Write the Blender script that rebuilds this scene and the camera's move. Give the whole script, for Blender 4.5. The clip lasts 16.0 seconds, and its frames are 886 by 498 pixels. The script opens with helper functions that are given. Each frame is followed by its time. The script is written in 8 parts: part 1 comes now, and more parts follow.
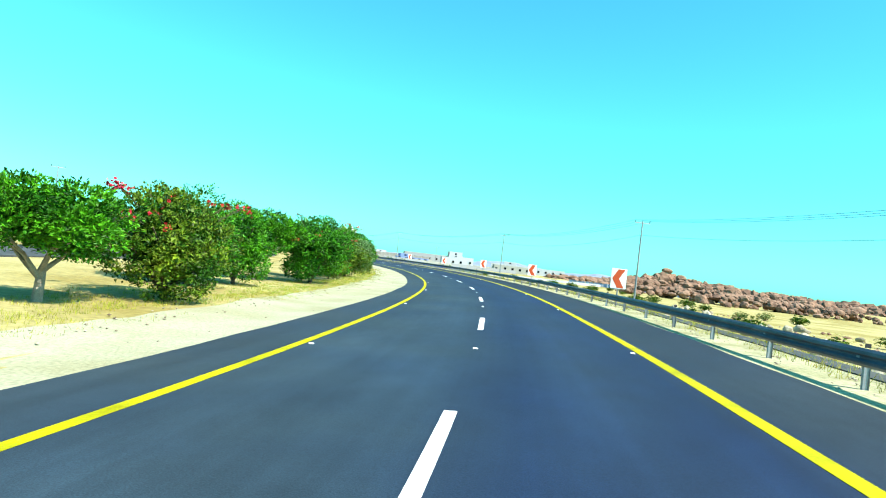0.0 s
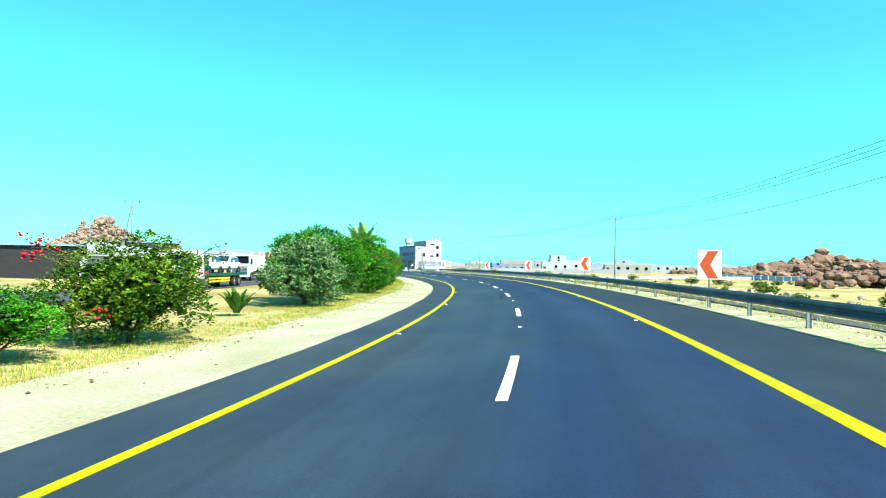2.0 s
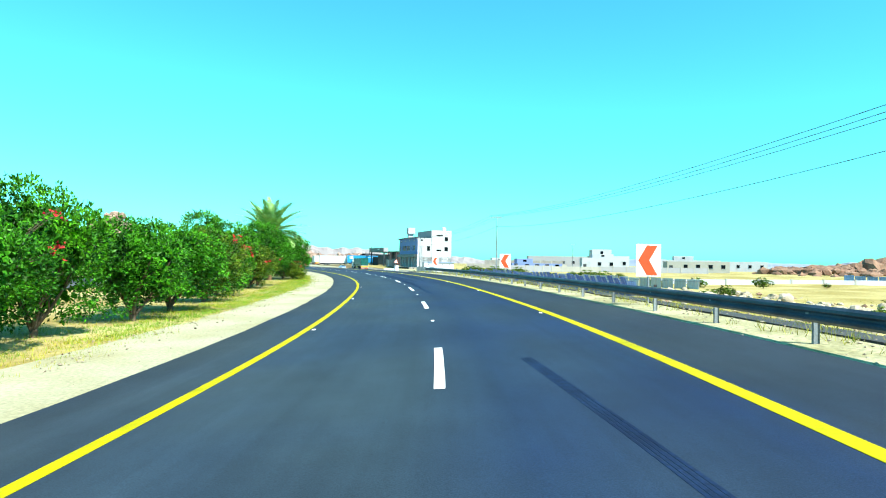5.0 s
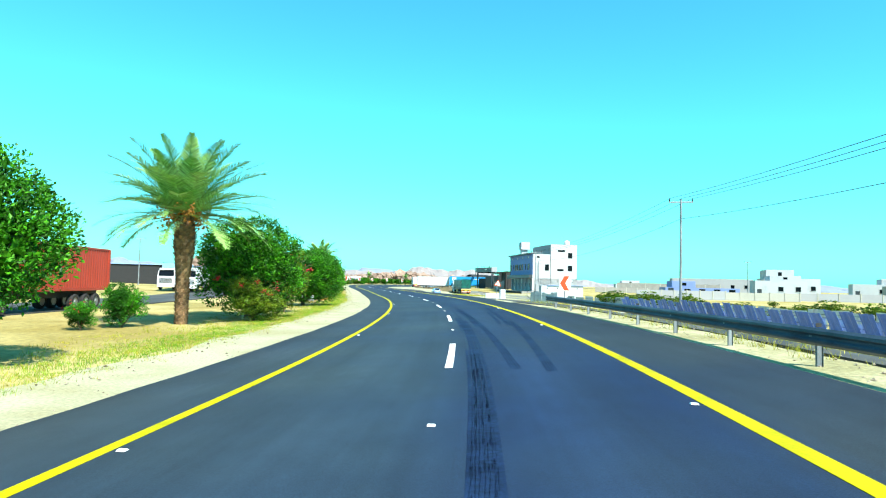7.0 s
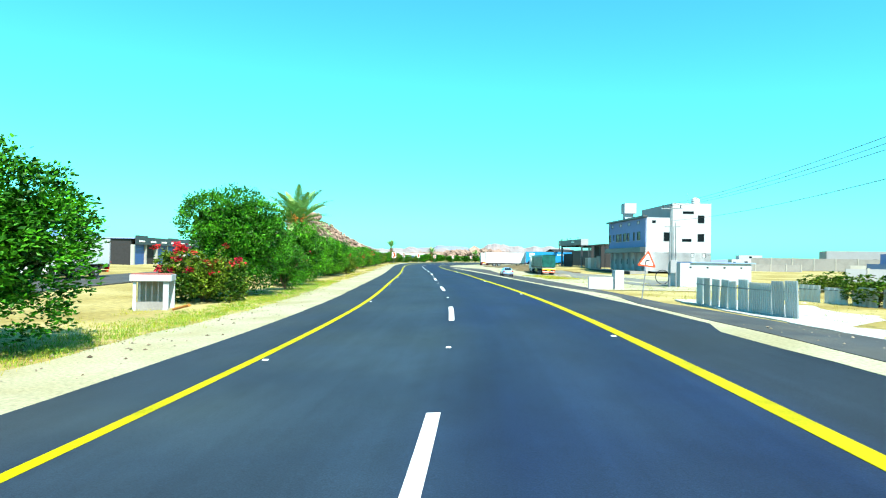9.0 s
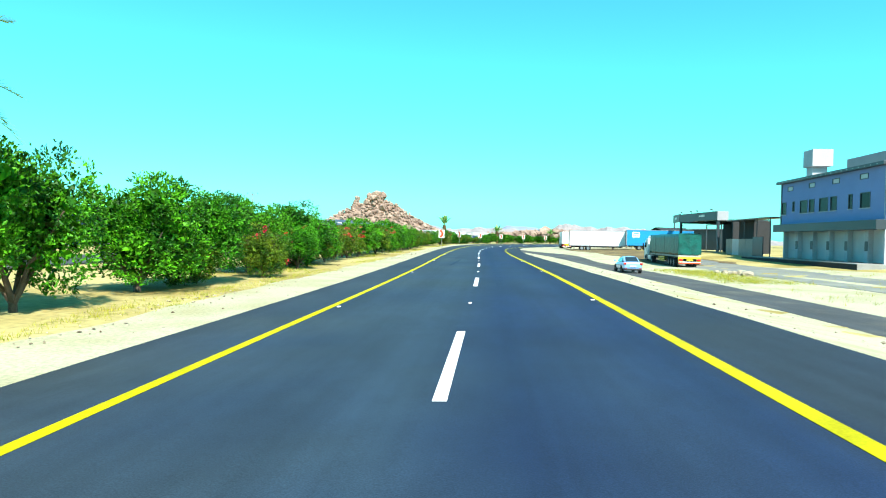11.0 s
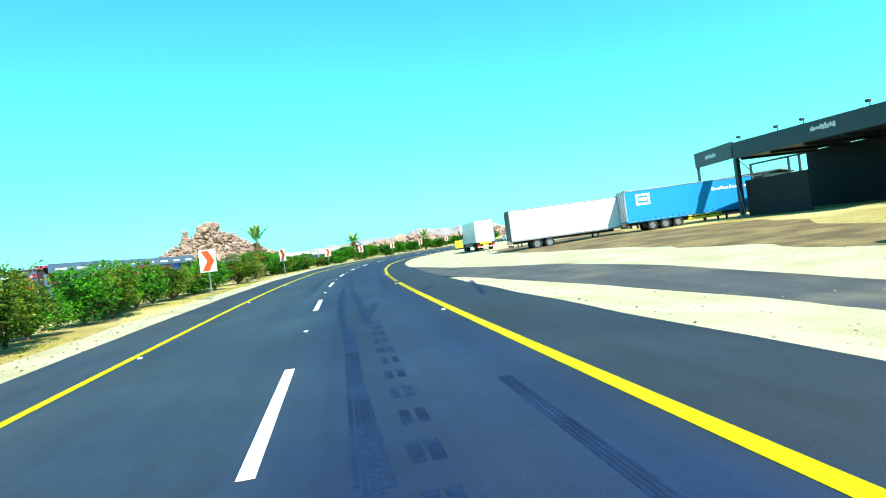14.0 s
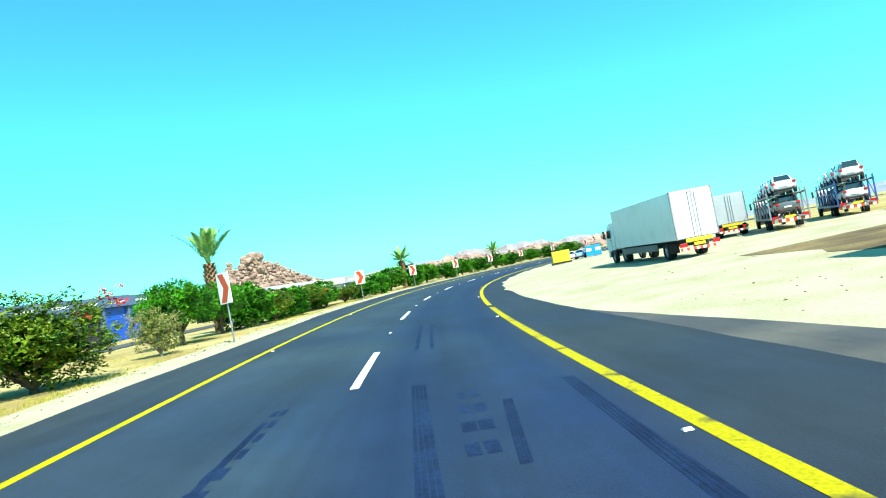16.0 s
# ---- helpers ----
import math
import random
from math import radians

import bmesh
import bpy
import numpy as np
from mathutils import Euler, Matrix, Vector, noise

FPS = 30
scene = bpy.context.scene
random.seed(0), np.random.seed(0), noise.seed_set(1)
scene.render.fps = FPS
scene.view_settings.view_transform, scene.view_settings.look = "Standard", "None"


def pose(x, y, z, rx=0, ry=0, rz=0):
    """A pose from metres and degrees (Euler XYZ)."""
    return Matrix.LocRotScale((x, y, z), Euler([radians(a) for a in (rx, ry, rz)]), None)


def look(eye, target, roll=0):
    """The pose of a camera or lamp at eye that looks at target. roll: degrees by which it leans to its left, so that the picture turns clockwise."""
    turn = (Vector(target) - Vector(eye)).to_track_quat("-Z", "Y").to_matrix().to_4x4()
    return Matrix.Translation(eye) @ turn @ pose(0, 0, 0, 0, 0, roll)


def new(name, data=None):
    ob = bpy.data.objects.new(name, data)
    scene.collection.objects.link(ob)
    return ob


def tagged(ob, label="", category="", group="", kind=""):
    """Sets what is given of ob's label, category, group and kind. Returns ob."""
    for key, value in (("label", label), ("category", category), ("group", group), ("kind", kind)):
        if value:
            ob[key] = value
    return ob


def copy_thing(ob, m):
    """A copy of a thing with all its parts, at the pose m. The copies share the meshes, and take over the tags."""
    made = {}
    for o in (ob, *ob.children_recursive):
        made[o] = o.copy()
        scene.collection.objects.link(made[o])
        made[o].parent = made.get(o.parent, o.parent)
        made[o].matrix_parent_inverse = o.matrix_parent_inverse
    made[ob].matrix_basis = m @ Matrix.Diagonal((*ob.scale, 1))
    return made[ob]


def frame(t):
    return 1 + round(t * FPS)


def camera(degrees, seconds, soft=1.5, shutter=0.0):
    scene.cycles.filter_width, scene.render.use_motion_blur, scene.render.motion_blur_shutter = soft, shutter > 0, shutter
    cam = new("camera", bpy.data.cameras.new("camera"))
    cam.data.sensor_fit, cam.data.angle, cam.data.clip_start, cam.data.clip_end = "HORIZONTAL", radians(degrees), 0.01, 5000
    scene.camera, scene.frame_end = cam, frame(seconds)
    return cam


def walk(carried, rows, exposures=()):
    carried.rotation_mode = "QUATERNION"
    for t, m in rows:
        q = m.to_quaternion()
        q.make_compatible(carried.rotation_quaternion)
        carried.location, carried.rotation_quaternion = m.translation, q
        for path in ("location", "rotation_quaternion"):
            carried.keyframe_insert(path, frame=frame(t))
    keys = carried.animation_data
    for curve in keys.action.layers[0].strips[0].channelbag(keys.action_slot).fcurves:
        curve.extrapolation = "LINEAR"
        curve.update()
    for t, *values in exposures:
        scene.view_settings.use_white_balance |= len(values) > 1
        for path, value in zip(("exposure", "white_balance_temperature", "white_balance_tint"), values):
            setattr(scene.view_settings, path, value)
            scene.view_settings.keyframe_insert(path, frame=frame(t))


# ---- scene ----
EXPO = 1.38
cam = camera(70.18, 16.0, 1.1, 0.0)

# seconds, x, y, z, yaw to the left, pitch up, lean to the left
PATH = [
    (0.0, -0.06, -0.06, 1.840, 0.09, 1.13, 6.70),
    (0.5, 1.24, 9.68, 1.847, 3.95, 0.00, 8.06),
    (1.0, 2.21, 19.36, 1.841, 7.65, 0.94, 6.54),
    (1.5, 2.91, 29.30, 1.837, 9.01, -0.14, 4.04),
    (2.0, 3.18, 39.30, 1.809, 9.74, 1.53, 0.94),
    (2.5, 3.11, 49.14, 1.790, 8.42, 0.20, -0.67),
    (3.0, 2.74, 59.33, 1.813, 8.48, 1.47, 0.65),
    (3.5, 2.01, 69.40, 1.807, 9.45, -0.52, 0.58),
    (4.0, 1.03, 79.37, 1.825, 8.38, 0.09, -0.16),
    (4.2, 0.52, 83.44, 1.825, 8.96, 0.88, 0.22),
    (5.2, -3.08, 104.05, 1.833, 12.77, 1.31, 0.81),
    (6.3, -8.40, 127.12, 1.842, 17.96, 1.98, 1.37),
    (6.5, -9.57, 131.40, 1.842, 19.14, 1.97, 2.34),
    (7.0, -12.74, 142.07, 1.827, 22.57, 3.10, 1.36),
    (7.5, -16.41, 152.80, 1.824, 24.77, 0.71, 3.20),
    (8.0, -20.40, 163.36, 1.809, 26.29, -0.55, 1.74),
    (8.5, -24.75, 173.61, 1.817, 27.95, -0.95, 1.28),
    (9.0, -29.54, 184.03, 1.843, 29.43, 0.91, 0.92),
    (9.2, -31.57, 188.14, 1.843, 29.92, 1.19, 1.23),
    (10.2, -43.10, 208.92, 1.858, 33.41, 0.30, 0.86),
    (11.3, -56.22, 231.39, 1.871, 36.70, -0.89, 0.45),
    (11.5, -58.76, 235.56, 1.871, 37.32, -0.22, -0.74),
    (12.0, -64.86, 245.95, 1.839, 32.88, 1.04, -3.54),
    (12.5, -71.24, 256.39, 1.818, 20.03, 3.66, -5.21),
    (13.0, -77.61, 266.56, 1.837, 19.18, -0.11, -6.48),
    (13.5, -83.95, 276.55, 1.844, 20.68, 2.86, -6.91),
    (14.0, -90.14, 286.42, 1.824, 22.42, -0.59, -7.73),
    (14.5, -96.14, 296.31, 1.866, 23.32, 0.99, -7.86),
    (15.0, -102.15, 306.22, 1.837, 25.12, 0.99, -7.91),
    (15.5, -108.02, 316.17, 1.858, 25.85, 2.96, -9.85),
    (16.0, -113.95, 326.39, 1.847, 26.21, 2.01, -10.38),
]


def eye_pose(x, y, z, yaw, pitch, lean):
    a, b = radians(yaw), radians(pitch)
    ahead = Vector((-math.sin(a) * math.cos(b), math.cos(a) * math.cos(b), math.sin(b)))
    return look((x, y, z), Vector((x, y, z)) + ahead, lean)


walk(cam, [(t, eye_pose(*r)) for t, *r in PATH], [(0.0, EXPO), (16.0, EXPO)])

# ---- light ----
SUN_FROM = Vector((0.62, -0.40, 0.0)).normalized()   # the sun stands behind and to the right
SUN_HIGH = radians(50)
sun_data = bpy.data.lights.new("sun", "SUN")
sun_data.energy, sun_data.angle, sun_data.color = 5.0, radians(0.53), (1.0, 0.94, 0.85)
sun = new("sun", sun_data)
to_sun = SUN_FROM * math.cos(SUN_HIGH) + Vector((0, 0, math.sin(SUN_HIGH)))
sun.matrix_world = look(to_sun * 200, (0, 0, 0))

world = bpy.data.worlds.new("sky")
scene.world = world
world.use_nodes = True
wt = world.node_tree
sky = wt.nodes.new("ShaderNodeTexSky")
sky.sky_type, sky.sun_disc = "NISHITA", False
sky.sun_elevation = SUN_HIGH
sky.sun_rotation = math.atan2(SUN_FROM.x, SUN_FROM.y)
sky.altitude, sky.air_density, sky.dust_density, sky.ozone_density = 600, 1.0, 1.3, 1.0
tint = wt.nodes.new("ShaderNodeMix")
tint.data_type, tint.blend_type = "RGBA", "MULTIPLY"
tint.inputs["Factor"].default_value = 1.0
wt.links.new(sky.outputs["Color"], tint.inputs["A"])
tint.inputs["B"].default_value = (0.31, 1.37, 1.30, 1)
wt.links.new(tint.outputs["Result"], wt.nodes["Background"].inputs["Color"])
wt.nodes["Background"].inputs["Strength"].default_value = 0.091


# ---- the road's line and the lie of the land ----
# x of the road's centre line at y = -57, -38, ... 437
CENTRE_X = [-10.2, -6.9, -4.0, -0.76, 1.32, 2.41, 2.34, 0.92, -1.58, -5.35, -10.61, -16.82, -24.28, -33.04, -43.28, -54.84,
            -66.45, -78.35, -90.44, -102.33, -113.71, -124.21, -133.61, -141.49, -147.45, -151.56, -154.16]


def centre_line():
    """Points of the centre line every half metre of its length: station, x, y, unit vector ahead."""
    ys = np.arange(-57, 437.1, 19.0)
    fine = np.arange(-57, 437.1, 0.5)
    # natural cubic spline through the centre points
    n = len(ys)
    a = np.zeros((n, n)); b = np.zeros(n); xs = np.array(CENTRE_X)
    a[0, 0] = a[-1, -1] = 1
    for i in range(1, n - 1):
        a[i, i - 1:i + 2] = 1, 4, 1
        b[i] = 6 * (xs[i - 1] - 2 * xs[i] + xs[i + 1]) / 19.0 ** 2
    m = np.linalg.solve(a, b)
    k = np.clip(((fine + 57) / 19.0).astype(int), 0, n - 2)
    u = (fine - ys[k])
    v = 19.0 - u
    fx = (m[k] * v ** 3 + m[k + 1] * u ** 3) / (6 * 19) + (xs[k] / 19 - m[k] * 19 / 6) * v + (xs[k + 1] / 19 - m[k + 1] * 19 / 6) * u
    px, py = list(fx), list(fine)
    head = math.atan2(px[-1] - px[-2], py[-1] - py[-2])
    for i in range(1200):  # on past the last bend
        head += (0.5 / 260.0) if i < 420 else -(0.5 / 900.0)
        px.append(px[-1] + 0.5 * math.sin(head)); py.append(py[-1] + 0.5 * math.cos(head))
    back = math.atan2(px[1] - px[0], py[1] - py[0])
    pre = [(px[0] - 0.5 * j * math.sin(back), py[0] - 0.5 * j * math.cos(back)) for j in range(200, 0, -1)]
    px = np.array([q[0] for q in pre] + px); py = np.array([q[1] for q in pre] + py)
    s = np.concatenate([[0], np.cumsum(np.hypot(np.diff(px), np.diff(py)))])
    s -= np.interp(0, py, s)
    tx, ty = np.gradient(px, s), np.gradient(py, s)
    q = np.hypot(tx, ty)
    return s, px, py, tx / q, ty / q


RS, RX, RY, TX, TY = centre_line()


def at(s, o):
    """x, y of the point at station s, o metres to the right of the centre line."""
    tx, ty = np.interp(s, RS, TX), np.interp(s, RS, TY)
    return np.interp(s, RS, RX) + o * ty, np.interp(s, RS, RY) - o * tx


def heading(s):
    """The road's direction at station s, in degrees to the left of +y."""
    return math.degrees(math.atan2(-np.interp(s, RS, TX), np.interp(s, RS, TY)))


def station(x, y):
    """Station and offset of points."""
    x, y = np.atleast_1d(np.asarray(x, float)), np.atleast_1d(np.asarray(y, float))
    out_s, out_o = np.empty(len(x)), np.empty(len(x))
    sub = slice(None, None, 4)
    for a in range(0, len(x), 4000):
        xx, yy = x[a:a + 4000, None], y[a:a + 4000, None]
        i = ((xx - RX[sub]) ** 2 + (yy - RY[sub]) ** 2).argmin(1) * 4
        i = np.clip(i, 0, len(RX) - 1)
        dx, dy = xx[:, 0] - RX[i], yy[:, 0] - RY[i]
        out_s[a:a + 4000] = RS[i] + dx * TX[i] + dy * TY[i]
        out_o[a:a + 4000] = dx * TY[i] - dy * TX[i]
    return out_s, out_o


ROAD_NODES = [0, 25, 50, 75, 100, 130, 160, 190, 215, 240, 260, 280, 300, 320, 340, 360, 380, 430]


def bank(s):
    """The road's crossfall: metres up per metre to the right."""
    return np.interp(s, ROAD_NODES, [0.0683, 0.0636, 0.0615, 0.0630, 0.0635, 0.0629, 0.0618, 0.0586, 0.0508, 0.0398, 0.0271, 0.0125, -0.0021, -0.0146, -0.0255, -0.0373, -0.0493, -0.0598])


def lane_left(s):
    return np.interp(s, ROAD_NODES + [520], [3.73, 3.67, 3.74, 3.76, 3.76, 3.79, 3.79, 3.80, 3.81, 3.85, 3.90, 3.93, 4.00, 4.05, 4.08, 4.15, 4.29, 4.46, 4.00])


def lane(s):
    return np.interp(s, ROAD_NODES + [520], [3.98, 3.75, 3.76, 3.84, 3.84, 3.83, 3.84, 3.87, 3.84, 3.85, 3.89, 3.90, 3.95, 4.03, 4.10, 4.15, 4.23, 4.37, 4.00])


LAND_O = [-120, -60, -14, -6.0, 6.6, 9, 12, 16, 28, 38, 80, 160]
LAND_S = [190, 225, 260, 320, 345, 380]
LAND_Z = [[0.5, -.2, -.45, -.40, .42, .50, -.05, -.7, -.8, -.8, -.5, 0.3],
          [0.5, -.2, -.50, -.36, .30, .05, -.65, -.85, -.9, -.7, -.3, 0.3],
          [0.5, .0, -.15, -.14, .10, -.45, -.82, -.9, -.9, -.3, 0, 0.3],
          [0.5, .2, .10, .06, -.10, -.50, -.82, -.9, -.9, 0, .2, 0.3],
          [0.5, .3, .30, .16, -.22, -.42, -.48, -.32, 0.0, .40, .4, 0.4],
          [0.5, .5, .55, .40, -.36, -.30, -.16, -.02, .38, .5, .5, 0.5]]


def land(x, y):
    """Height of the natural ground."""
    s, o = station(x, y)
    rows = np.array([np.interp(o, LAND_O, r) for r in LAND_Z])
    u = np.interp(s, LAND_S, np.arange(len(LAND_S)))
    i = np.clip(u.astype(int), 0, len(LAND_S) - 2)
    f = u - i
    j = np.arange(len(o))
    return rows[i, j] * (1 - f) + rows[i + 1, j] * f


def ground_z(x, y):
    return float(land([x], [y])[0])


# ---- materials ----
def shade(name, colour, rough=0.8, metal=0.0, vary=0.25, scale=3.0, fine=40.0, bump=0.0, second=None, mix=(0.45, 0.62), coat=0.0, spec=0.5, by_object=0.0, by_island=0.0, dim=0.62):
    """A surface with two scales of variation: blotches (towards the second colour) and fine grain."""
    second = [c * dim for c in (second or [q * (1 - vary) for q in colour])]
    colour = [c * dim for c in colour]
    m = bpy.data.materials.new(name)
    m.use_nodes = True
    t = m.node_tree
    bsdf = t.nodes["Principled BSDF"]
    link = t.links.new
    pos = t.nodes.new("ShaderNodeNewGeometry").outputs["Position"]
    big = t.nodes.new("ShaderNodeTexNoise")
    big.inputs["Scale"].default_value, big.inputs["Detail"].default_value = scale, 6
    link(pos, big.inputs["Vector"])
    small = t.nodes.new("ShaderNodeTexNoise")
    small.inputs["Scale"].default_value, small.inputs["Detail"].default_value = fine, 4
    link(pos, small.inputs["Vector"])
    ramp = t.nodes.new("ShaderNodeMapRange")
    ramp.inputs[1].default_value, ramp.inputs[2].default_value = mix
    link(big.outputs["Fac"], ramp.inputs["Value"])
    a = t.nodes.new("ShaderNodeMix")
    a.data_type = "RGBA"
    a.inputs["A"].default_value = (*colour, 1)
    a.inputs["B"].default_value = (*second, 1)
    link(ramp.outputs["Result"], a.inputs["Factor"])
    g = t.nodes.new("ShaderNodeMapRange")
    g.inputs[1].default_value, g.inputs[2].default_value, g.inputs[3].default_value, g.inputs[4].default_value = 0.25, 0.75, 1 - vary, 1 + vary
    link(small.outputs["Fac"], g.inputs["Value"])
    out = g.outputs["Result"]
    for amount, node, socket in ((by_object, "ShaderNodeObjectInfo", "Random"), (by_island, "ShaderNodeNewGeometry", "Random Per Island")):
        if amount:
            r = t.nodes.new("ShaderNodeMapRange")
            r.inputs[3].default_value, r.inputs[4].default_value = 1 - amount, 1 + amount
            link(t.nodes.new(node).outputs[socket], r.inputs["Value"])
            mul = t.nodes.new("ShaderNodeMath")
            mul.operation = "MULTIPLY"
            link(out, mul.inputs[0]); link(r.outputs["Result"], mul.inputs[1])
            out = mul.outputs[0]
    v = t.nodes.new("ShaderNodeVectorMath")
    v.operation = "SCALE"
    link(a.outputs["Result"], v.inputs[0]); link(out, v.inputs["Scale"])
    link(v.outputs["Vector"], bsdf.inputs["Base Color"])
    bsdf.inputs["Roughness"].default_value, bsdf.inputs["Metallic"].default_value = rough, metal
    bsdf.inputs["Specular IOR Level"].default_value, bsdf.inputs["Coat Weight"].default_value = spec, coat
    if bump:
        b = t.nodes.new("ShaderNodeBump")
        b.inputs["Strength"].default_value, b.inputs["Distance"].default_value = 0.6, bump
        link(small.outputs["Fac"], b.inputs["Height"]); link(b.outputs["Normal"], bsdf.inputs["Normal"])
    return m


def leaf_material(name, colour, second, vary=0.35):
    m = shade(name, colour, 0.5, 0, 0.25, 1.1, 9, 0, second, (0.38, 0.60), by_island=vary, spec=0.18)
    t = m.node_tree
    bsdf = t.nodes["Principled BSDF"]
    thin = t.nodes.new("ShaderNodeBsdfTranslucent")
    t.links.new(bsdf.inputs["Base Color"].links[0].from_socket, thin.inputs["Color"])
    mix = t.nodes.new("ShaderNodeMixShader")
    mix.inputs["Fac"].default_value = 0.08
    t.links.new(bsdf.outputs[0], mix.inputs[1]); t.links.new(thin.outputs[0], mix.inputs[2])
    t.links.new(mix.outputs[0], t.nodes["Material Output"].inputs["Surface"])
    return m


